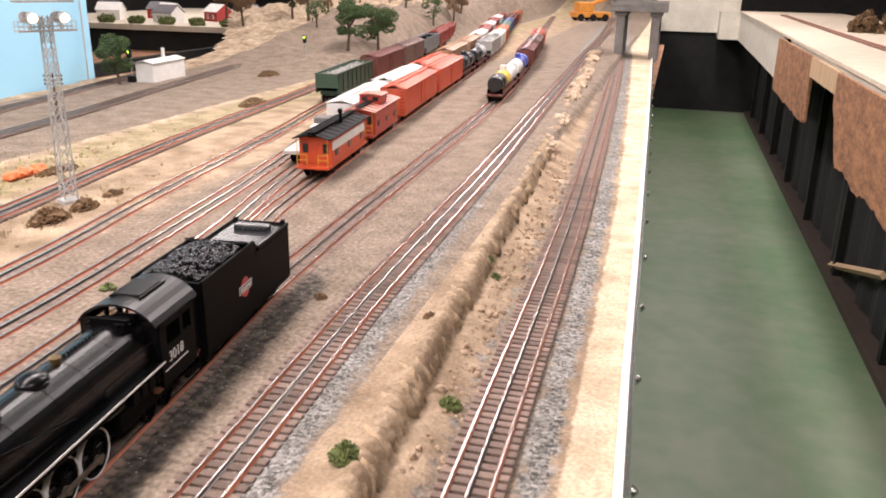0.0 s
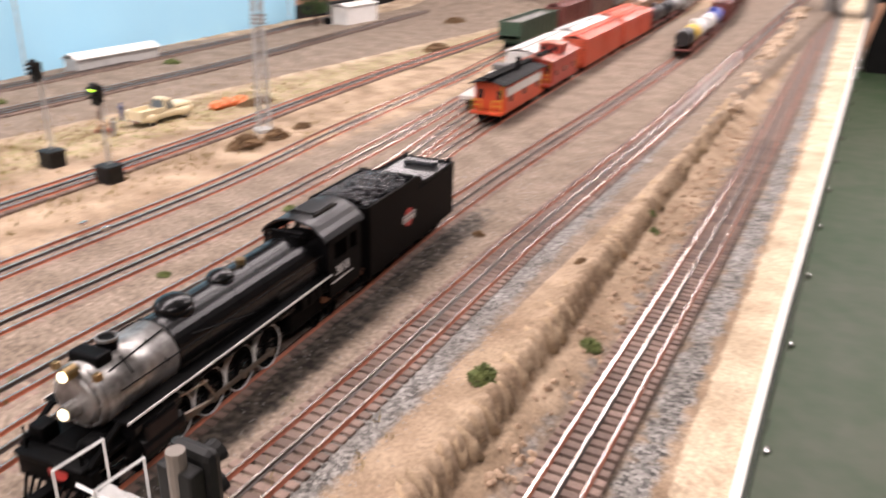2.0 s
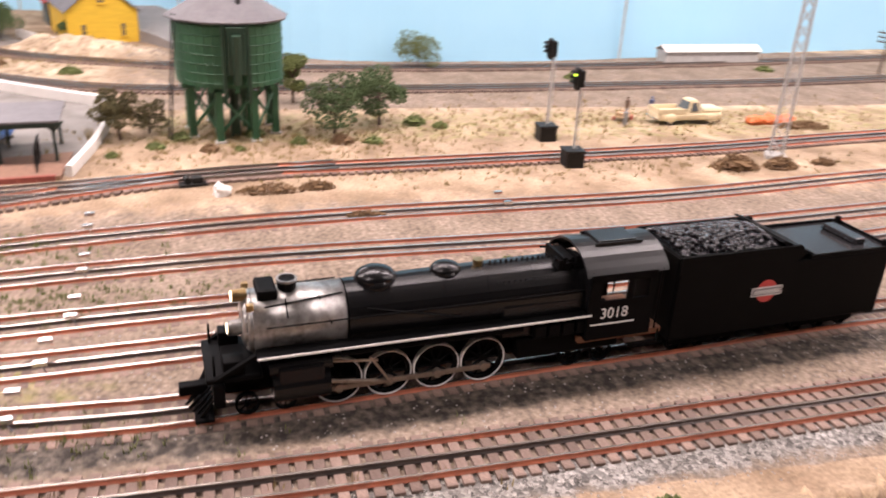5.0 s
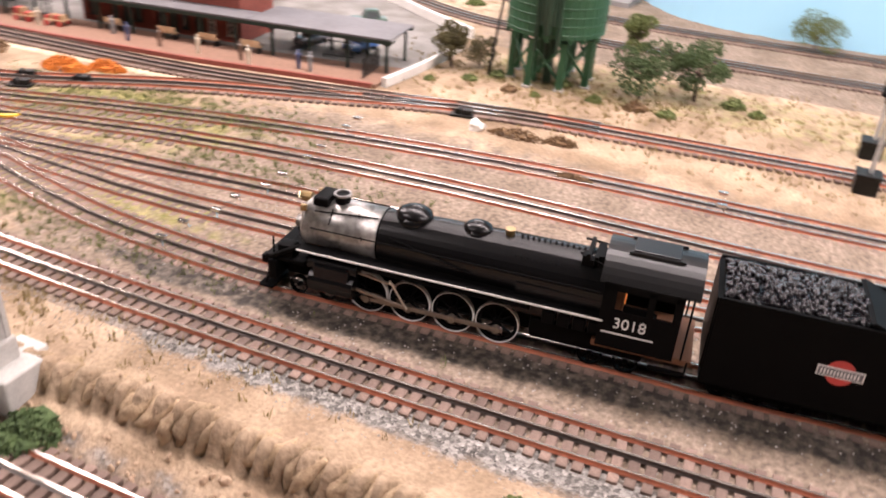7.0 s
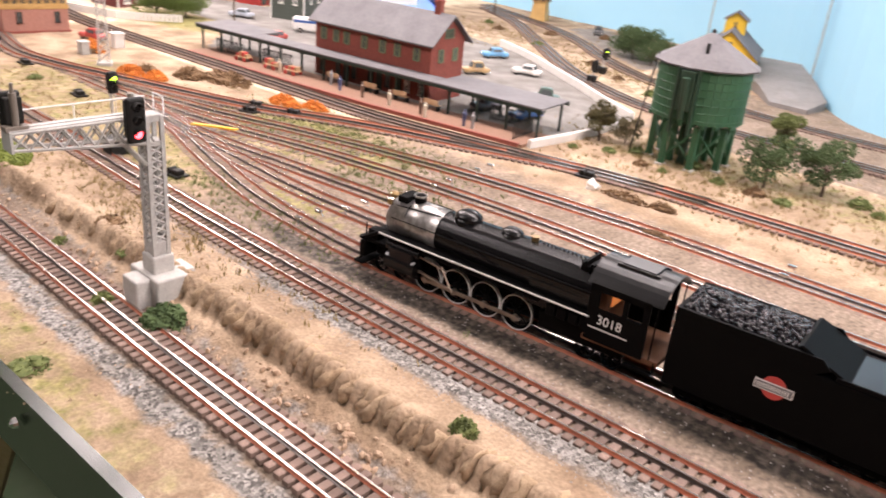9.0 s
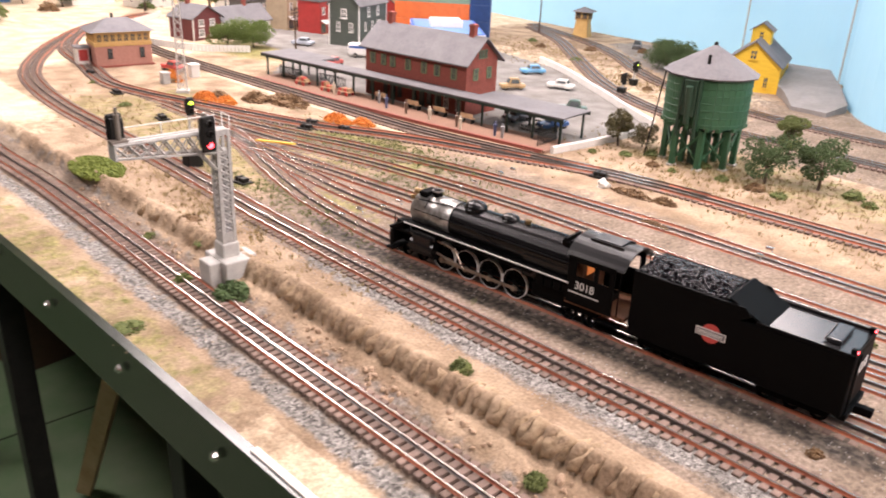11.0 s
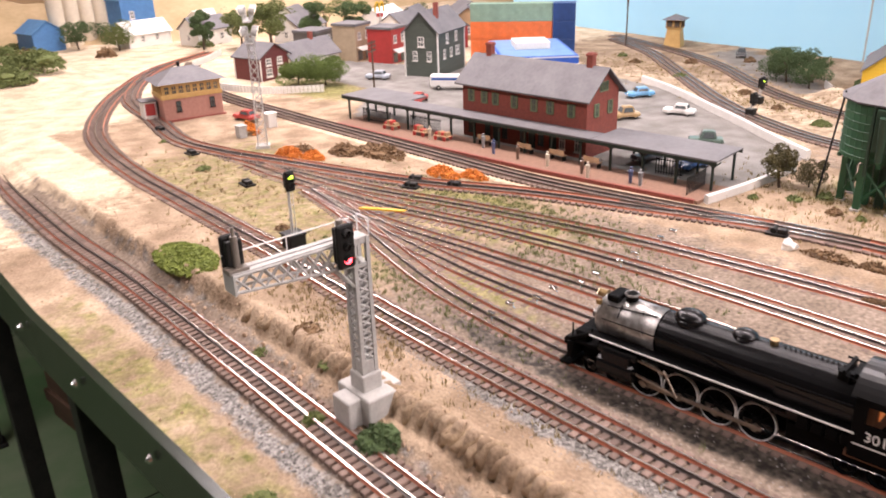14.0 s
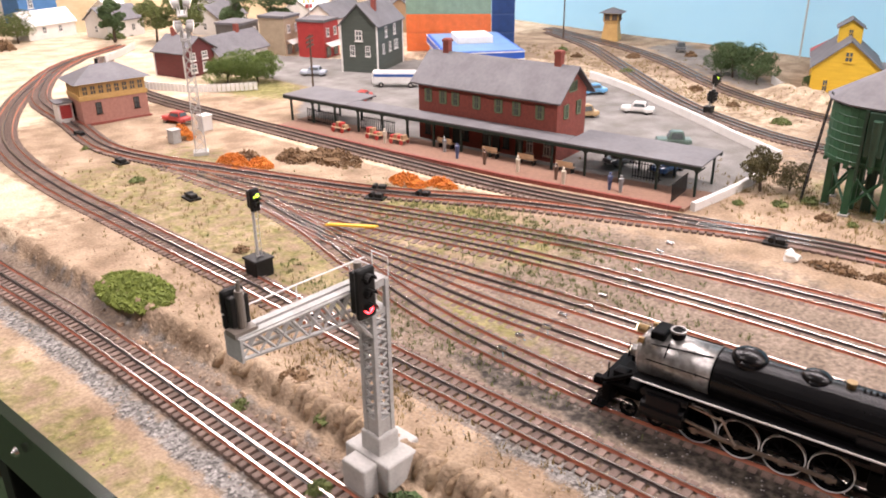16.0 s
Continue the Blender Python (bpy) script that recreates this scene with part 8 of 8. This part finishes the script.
for k in range(5200):
    y = rnd.uniform(0.3, 1.7)
    if k % 3:
        x = ridge_x(y) - 0.066 + rnd.gauss(0, 0.014)
    else:
        x = rnd.uniform(-0.05, 0.12)
    r = rnd.uniform(0.0005, 0.0012)
    z = land(x, y)
    n0 = len(V)
    V += [(x + r, y, z), (x - r * 0.6, y + r, z), (x - r * 0.6, y - r, z), (x, y, z + r * 1.1)]
    Fc += [(n0, n0 + 1, n0 + 3), (n0 + 1, n0 + 2, n0 + 3), (n0 + 2, n0, n0 + 3)]
grit.free()
me = bpy.data.meshes.new("gravel")
me.from_pydata(V, [], Fc)
me.materials.append(mat("pale_grit", (0.46, 0.43, 0.40), 0.7, (0.20, 0.18, 0.165), 900))
tagged(new("gravel", me), "pale grit scattered in the ballast", "gravel", kind="stuff")

# blades of grass between the turnouts, along the bank and on the slopes behind
def grass_patch(label, material, spots, seed, blade=0.006):
    rn_g = random.Random(seed)
    Vg, Fg = [], []
    for cx_, cy_, sx_, sy_, count in spots:
        for _ in range(count):
            x, y = rn_g.gauss(cx_, sx_), rn_g.gauss(cy_, sy_)
            z = land(x, y)
            for _b in range(5):
                a, lean = rn_g.uniform(0, 6.28), rn_g.uniform(0.1, 0.7)
                hh, w = blade * rn_g.uniform(0.5, 1.2), blade * 0.11
                bx, by = x + rn_g.uniform(-1, 1) * blade * 0.5, y + rn_g.uniform(-1, 1) * blade * 0.5
                n0 = len(Vg)
                Vg += [(bx - w * math.sin(a), by + w * math.cos(a), z - 0.0008), (bx + w * math.sin(a), by - w * math.cos(a), z - 0.0008), (bx + hh * lean * math.cos(a), by + hh * lean * math.sin(a), z + hh)]
                Fg.append((n0, n0 + 1, n0 + 2))
    gm = bpy.data.meshes.new("grass")
    gm.from_pydata(Vg, [], Fg)
    gm.materials.append(material)
    return tagged(new("grass", gm), label, "grass", kind="stuff")


grass_patch("short green grass between the turnout tracks", mat("fresh_grass", (0.17, 0.20, 0.06), 0.9, (0.10, 0.11, 0.04), 90), [(-0.215, 0.25, 0.030, 0.12, 900), (-0.10, 0.42, 0.02, 0.10, 320), (-0.13, 0.08, 0.04, 0.10, 420), (0.09, 0.30, 0.018, 0.14, 420)], 3, 0.0055)
grass_patch("dry straw-coloured grass over the slopes", mat("straw_grass", (0.34, 0.26, 0.11), 0.95, (0.18, 0.13, 0.06), 90), [(0.19, 0.30, 0.03, 0.16, 520), (-0.58, 0.62, 0.06, 0.16, 900), (-0.66, 1.2, 0.06, 0.30, 700), (-1.15, 0.12, 0.06, 0.14, 500), (-1.35, -0.35, 0.10, 0.20, 700), (-0.42, 1.0, 0.03, 0.30, 320), (0.05, -0.25, 0.06, 0.16, 300)], 9, 0.0065)
for k, (x, y, rx, h) in enumerate(((-1.02, 0.30, 0.020, 0.012), (-1.10, 0.16, 0.016, 0.010), (-1.20, 0.02, 0.018, 0.010), (-1.28, -0.22, 0.020, 0.011), (-1.38, -0.45, 0.018, 0.012), (-1.48, -0.32, 0.022, 0.014), (-1.45, -0.55, 0.016, 0.012), (-1.60, -0.20, 0.018, 0.016), (-0.53, 0.56, 0.012, 0.010), (-0.60, 0.62, 0.015, 0.011), (-0.56, 0.74, 0.017, 0.012))):
    shrub(x, y, rx, h, "low tuft of brown and olive brush on the slope", BROWN_BUSH if k % 3 else LEAF_B, 500 + k, 130)

# folds of dried earth along the bank
EARTH = mat("dried_earth_fold", (0.47, 0.35, 0.22), 0.95, (0.25, 0.17, 0.105), 130, bump=0.8, rand=0.2)
fold_meshes = []
for k in range(7):
    bm = bmesh.new()
    ball(bm, (0, 0, 0), 1.0, 0.0165, 0.0058, 0.0105, 2, 0.75, k + 3)
    me = to_mesh("earth_fold", bm, EARTH)
    for q in me.polygons:
        q.use_smooth = True
    fold_meshes.append(me)
rnd = random.Random(8)
bank = thing("earth_bank", "tan bank of folded dried earth above the front track", "earth bank")
y = 0.16
while y < 2.1:
    o = new("earth_fold", rnd.choice(fold_meshes))
    o.parent = bank
    grow = rnd.uniform(0.75, 1.12) * (0.72 if y < 0.36 else 1.0)
    o.matrix_basis = pose(ridge_x(y) - 0.004 + rnd.uniform(-0.003, 0.003), y, -0.0072 + rnd.uniform(-0.0015, 0.0015), rnd.uniform(-8, 8), 38 + rnd.uniform(-9, 9), -30 + rnd.uniform(-14, 14)) @ Matrix.Diagonal((grow, rnd.uniform(0.8, 1.15), grow, 1))
    y += rnd.uniform(0.0072, 0.0108)
ROCK = mat("pale_tan_rock", (0.56, 0.44, 0.32), 0.9, (0.33, 0.23, 0.15), 60, bump=0.5, rand=0.2)
rock_meshes = []
for k in range(5):
    bm = bmesh.new()
    ball(bm, (0, 0, 0), 1.0, 0.022, 0.034, 0.020, 2, 0.9, k + 40)
    rock_meshes.append(to_mesh("rock", bm, ROCK))
for k in range(64):
    y = rnd.uniform(2.0, 4.45)
    o = new("rock", rnd.choice(rock_meshes))
    grow = rnd.uniform(0.4, 1.0) * min(1.3, 0.45 + 0.3 * (y - 2.0))
    o.parent = bank
    o.matrix_basis = pose(ridge_x(y) + rnd.uniform(-0.012, 0.012), y, -0.002, rnd.uniform(-20, 20), rnd.uniform(-20, 20), rnd.uniform(-40, 40)) @ Matrix.Scale(grow, 4)

# ---- across the aisle ----
OPP = [(0.99, 1.5), (1.0, 3.0), (1.01, 5.0), (1.02, 7.0), (1.02, 8.9)]
path = np.array([(x, y, 0.0) for x, y in OPP])
bm = bmesh.new()
sweep(bm, path[:3], [(0.0, 0.066), (0.02, 0.066), (0.02, 0.030), (0.0, 0.030)])
sweep(bm, np.array([(1.012, 5.3, 0.0), (1.02, 7.0, 0.0), (1.02, 8.9, 0.0)]), [(0.0, 0.0655), (0.02, 0.0655), (0.02, -0.19), (0.0, -0.19)])
box(bm, 0.22, 1.04, 9.28, 9.30, -0.15, 0.40)
box(bm, 0.84, 1.04, 8.88, 9.28, -0.19, 0.066)
tagged(part("wall_opposite", bm, CREAM), "cream painted board edge of the layout across the aisle", "fascia board", kind="structure")
bm = bmesh.new()
sweep(bm, path, [(-0.012, 0.0665), (0.9, 0.0665), (0.9, 0.080), (-0.012, 0.080)])
tagged(part("shelf_opposite", bm, mat("pale_sand_top", (0.66, 0.57, 0.45), 0.9, (0.54, 0.44, 0.33), 20)), "sandy layout top across the aisle", "layout top", kind="structure")
for y0, y1, zb in ((1.52, 3.45, -0.24), (3.95, 4.05, -0.02), (4.10, 5.35, -0.235)):
    bm = bmesh.new()
    # sawn and torn lower edge
    edge = [(y, zb + (0.022 * noise.noise(Vector((y * 5, y0, 1))) + 0.010 * noise.noise(Vector((y * 23, y0, 4))) + 0.16 * smooth(y1 - 0.22, y1, y) * (y1 - y0 > 1.5))) for y in np.linspace(y0, y1, max(3, int((y1 - y0) / 0.03)))]
    ring_pts = edge + [(y1, 0.050), (y0, 0.050)]
    fa, fb = ([bm.verts.new((xx, y, z)) for y, z in ring_pts] for xx in (-0.012, 0.0))
    bm.faces.new(fa)
    bm.faces.new(fb[::-1])
    for i in range(len(ring_pts)):
        j = (i + 1) % len(ring_pts)
        bm.faces.new((fa[i], fb[i], fb[j], fa[j]))
    o = part("strand_board_panel", bm, OSB)
    o.location.x = float(np.interp((y0 + y1) / 2, [p[1] for p in OPP], [p[0] for p in OPP])) - 0.006
    tagged(o, "brown strand board panel screwed to the board edge", "wood panel", "strand board panels")
bm = bmesh.new()
box(bm, 0.985, 0.999, 3.46, 4.09, -0.03, 0.050)
tagged(part("pine_panel", bm, PINE), "short bare pine board on the board edge", "wood panel")
bm = bmesh.new()
rip = np.array([(1.27 + 0.012 * math.sin(k * 1.7), 1.5 + 0.08 * k, 0.0) for k in range(98)])
sweep(bm, rip, [(0.0, 0.05), (0.004, 0.05), (0.004, FLOOR + 0.02), (0.0, FLOOR + 0.02)])
box(bm, 0.25, 1.27, 9.31, 9.33, FLOOR, 0.0)
tagged(part("curtain", bm, BLACK_CLOTH), "black cloth curtain below the board across the aisle", "curtain", kind="structure")
for k in range(8):
    y = 2.3 + k * 0.93
    bm = bmesh.new()
    box(bm, 1.225, 1.262, y - 0.02, y + 0.02, FLOOR, 0.06, 0.003)
    box(bm, 1.215, 1.272, y - 0.03, y + 0.03, FLOOR, FLOOR + 0.012, 0.002)
    tagged(part("post", bm, BLACK_PAINT), "black painted square post across the aisle", "post", group="aisle posts")
bm = bmesh.new()
box(bm, 1.20, 1.30, 1.5, 9.2, FLOOR, FLOOR + 0.035, 0.002)
tagged(part("baseboard", bm, mat("dark_stained_timber", (0.05, 0.032, 0.022), 0.8, (0.03, 0.018, 0.013), 12)), "dark timber sill along the floor across the aisle", "sill", kind="structure")
bm = bmesh.new()
rod(bm, (1.235, 3.4, FLOOR + 0.30), (1.235, 4.25, FLOOR + 0.05), 0.016, seg=4)
tagged(part("timber_brace", bm, PINE), "bare pine brace leaning below the opposite board", "timber brace")
far_line = spline([(1.30, 1.6), (1.30, 3.0), (1.29, 4.2), (1.29, 5.3), (1.30, 8.0)], 0.011)
LINES["opposite"] = np.c_[far_line, np.full(len(far_line), 0.080)]
lay_track("opposite")
for k, (x, y, rx, h) in enumerate(((1.50, 3.6, 0.10, 0.14), (1.62, 3.2, 0.15, 0.16), (1.50, 2.8, 0.10, 0.12), (1.55, 4.3, 0.10, 0.12), (1.50, 5.6, 0.10, 0.14))):
    rn = random.Random(k)
    bm = bmesh.new()
    for _ in range(26):
        leaves(bm, (x + rn.gauss(0, rx * 0.5), y + rn.gauss(0, rx * 0.6), 0.08 + abs(rn.gauss(0, h * 0.4))), rx * 0.22, 60, 0.012, rn)
    ball(bm, (x, y, 0.09), rx * 0.6, 1, 1, 0.5, 2, 0.5, k)
    tagged(part("bush", bm, LEAF_B if k % 2 else BROWN_BUSH), "olive green scrub on the layout across the aisle", "bush", "aisle scrub")

# ---- the far end ----
OLD_CONCRETE = mat("weathered_dark_concrete", (0.24, 0.225, 0.21), 0.9, (0.13, 0.12, 0.11), 14, bump=0.3)


def overpass():
    t = thing("overpass", "grey concrete road overpass across the front track", "bridge", (0.245, 4.66, -0.02))
    for x0, x1 in ((-0.105, -0.062), (0.062, 0.105)):
        bm = bmesh.new()
        box(bm, x0, x1, -0.14, 0.14, -0.02, 0.20, 0.004)
        box(bm, x0 - 0.008, x1 + 0.008, -0.15, 0.15, 0.195, 0.215, 0.003)
        part("pier", bm, OLD_CONCRETE, t)
    bm = bmesh.new()
    box(bm, -0.135, 0.135, -0.17, 0.17, 0.215, 0.240, 0.003)
    part("deck", bm, OLD_CONCRETE, t)
    for s in (-1, 1):
        bm = bmesh.new()
        box(bm, -0.135, 0.135, *sorted((s * 0.16, s * 0.17)), 0.240, 0.262, 0.002)
        part("parapet", bm, OLD_CONCRETE, t)


overpass()
FAR_COLORS = (("oxide", OXIDE), ("dark_red", (0.36, 0.06, 0.045)), ("blue", (0.08, 0.13, 0.28)), ("tan_orange", (0.55, 0.17, 0.06)), ("white", WHITE_C), ("brown", (0.17, 0.10, 0.085)))
for key, y0, count in (("yard_c", 6.62, 6), ("yard_d", 4.42, 9), ("yard_f", 6.32, 6)):
    for k in range(count):
        nm, c = FAR_COLORS[(3 * k + len(key) + int(y0)) % 6]
        box_car(key, y0 + 0.44 * k, 0.19, c, nm, nm.replace("_", " ") + " boxcar at the far end of the yard")
t = thing("mobile_crane", "orange-yellow model crane standing at the far end of the yard", "crane", (-0.30, 7.7, 0.0), 25)
CRANE = paint("crane_orange", (0.72, 0.30, 0.05))
bm = bmesh.new()
box(bm, -0.16, 0.16, -0.08, 0.08, 0.03, 0.075, 0.004)
part("chassis", bm, CRANE, t)
bm = bmesh.new()
box(bm, -0.13, 0.01, -0.07, 0.07, 0.075, 0.155, 0.006)
part("cab", bm, CRANE, t)
bm = bmesh.new()
rod(bm, (0.0, 0, 0.14), (0.30, 0.02, 0.24), 0.018, 0.012, 6)
part("boom", bm, CRANE, t)
for xx in (-0.11, 0.0, 0.11):
    for s in (-1, 1):
        bm = bmesh.new()
        rod(bm, (xx, s * 0.065, 0.03), (xx, s * 0.085, 0.03), 0.03, seg=14)
        part("wheel", bm, BLACK_PAINT, t)
rn = random.Random(61)
for k in range(16):
    x, y = rn.uniform(-2.6, -1.9), rn.uniform(6.8, 8.6)
    tree(x, y, rn.uniform(0.12, 0.26), 0.06, "dark bare tree at the far end of the yard", 400 + k, BROWN_BUSH if k % 2 else LEAF_A, 6, 80)
# a further layout seen past the end of the sky wall
bm = bmesh.new()
box(bm, -3.6, -1.93, 4.50, 4.54, FLOOR, 0.02)
box(bm, -1.97, -1.93, 2.7, 4.5, FLOOR, -0.04)
tagged(part("curtain_far", bm, BLACK_CLOTH), "black curtain under the far layout", "curtain", kind="structure")
bm = bmesh.new()
box(bm, -3.6, -1.90, 4.46, 6.6, 0.02, 0.05)
tagged(part("shelf_far", bm, mat("far_scenery_top", (0.60, 0.54, 0.44), 0.9, (0.42, 0.37, 0.27), 12)), "scenery top of the far layout", "layout top", kind="structure")
rn = random.Random(21)
for k in range(9):
    x, y = -3.3 + k * 0.16, 4.72 + rn.uniform(0, 0.5)
    house("far_house", "pale model house on the far layout", (x, y, 0.05), rn.uniform(-30, 30), 0.14, 0.11, 0.06, 0.10, WHITE_PAINT if k % 3 else RED_PAINT, ROOF_FELT if k % 2 else WHITE_PAINT, "x", None, [("y", -1, -0.03, 0.03, 0.018, 0.024), ("y", -1, 0.03, 0.03, 0.018, 0.024)])
for k in range(16):
    x, y = rn.uniform(-1.75, -0.85), rn.uniform(3.9, 5.6)
    tree(x, y, rn.uniform(0.10, 0.20), 0.05, "dark tree on the hill at the far end", 200 + k, LEAF_A if k % 2 else BROWN_BUSH, 7, 110)
for k in range(7):
    x, y = -3.2 + 0.2 * k, 4.55
    shrub_z = 0.05
    bm = bmesh.new()
    leaves(bm, (x, y, shrub_z + 0.02), 0.05, 160, 0.010, random.Random(k), 0.5)
    ball(bm, (x, y, shrub_z), 0.035, 1.2, 1, 0.6, 2, 0.5, k)
    tagged(part("bush", bm, LEAF_B), "green scrub along the far layout's edge", "bush", "far scrub")
# thin grey seams of the sky wall
for x, y in ((-1.395, 2.60), (-1.185, 1.45), (-1.555, 0.460), (-1.79, 0.05)):
    bm = bmesh.new()
    rod(bm, (x + 0.008, y - 0.004, -0.05), (x + 0.008, y - 0.004, 0.74), 0.0025, seg=8)
    tagged(part("backdrop_seam", bm, STEEL_GREY), "thin grey batten over a backdrop seam", "batten", kind="structure")
# hill behind the town
bm = bmesh.new()
N = 26
grid = [[bm.verts.new((-2.6 + 2.7 * i / N, -2.05 - 0.75 * j / 8 - 0.25 * math.sin(i * 0.33), -0.01 + (0.16 + 0.06 * noise.noise(Vector((i * 0.4, j * 0.4, 2)))) * smooth(0, 6, j) * smooth(0, 5, i))) for i in range(N + 1)] for j in range(9)]
for j in range(8):
    for i in range(N):
        bm.faces.new((grid[j][i], grid[j][i + 1], grid[j + 1][i + 1], grid[j + 1][i]))
tagged(part("hillside", bm, mat("tan_hillside", (0.50, 0.37, 0.22), 0.95, (0.36, 0.27, 0.14), 9, bump=0.4), smooth=True), "tan scenery hillside behind the town", "hillside", kind="structure")
bm = bmesh.new()
box(bm, -2.6, 0.7, -2.96, -2.92, -0.1, 0.75)
tagged(part("backdrop_town", bm, mat("brown_back_panel", (0.30, 0.20, 0.11), 0.8, (0.22, 0.15, 0.085), 5)), "brown panel wall behind the town", "backdrop", kind="structure")

# scrub and small trees that fill the far corner of the town
rn = random.Random(77)
for k in range(34):
    x, y = rn.uniform(-1.7, 0.35), rn.uniform(-2.55, -1.75)
    if k % 2:
        tree(x, y, rn.uniform(0.07, 0.13), rn.uniform(0.03, 0.05), "green model tree in the far corner of town", 300 + k, LEAF_B if k % 4 == 1 else LEAF_A, 8, 90)
    else:
        shrub(x, y, rn.uniform(0.03, 0.06), rn.uniform(0.02, 0.04), "dry scrub in the far corner of town", BROWN_BUSH if k % 4 else LEAF_B, 300 + k, 160)
for k, (x, y) in enumerate(((-1.15, -1.30), (-1.30, -1.42), (-1.42, -1.25), (-1.55, -1.40), (-1.22, -1.15))):
    house("town_house", ("white", "grey", "tan", "white", "red")[k] + " model house behind the shops", (x, y, land(x, y)), 20 + 15 * k, 0.14, 0.11, 0.075, 0.115, (WHITE_PAINT, STEEL_GREY, TANP, WHITE_PAINT, RED_PAINT)[k], ROOF_FELT, "x", None, [("y", 1, -0.03, 0.035, 0.016, 0.026), ("y", 1, 0.03, 0.035, 0.016, 0.026), ("x", 1, 0.0, 0.035, 0.016, 0.026)])
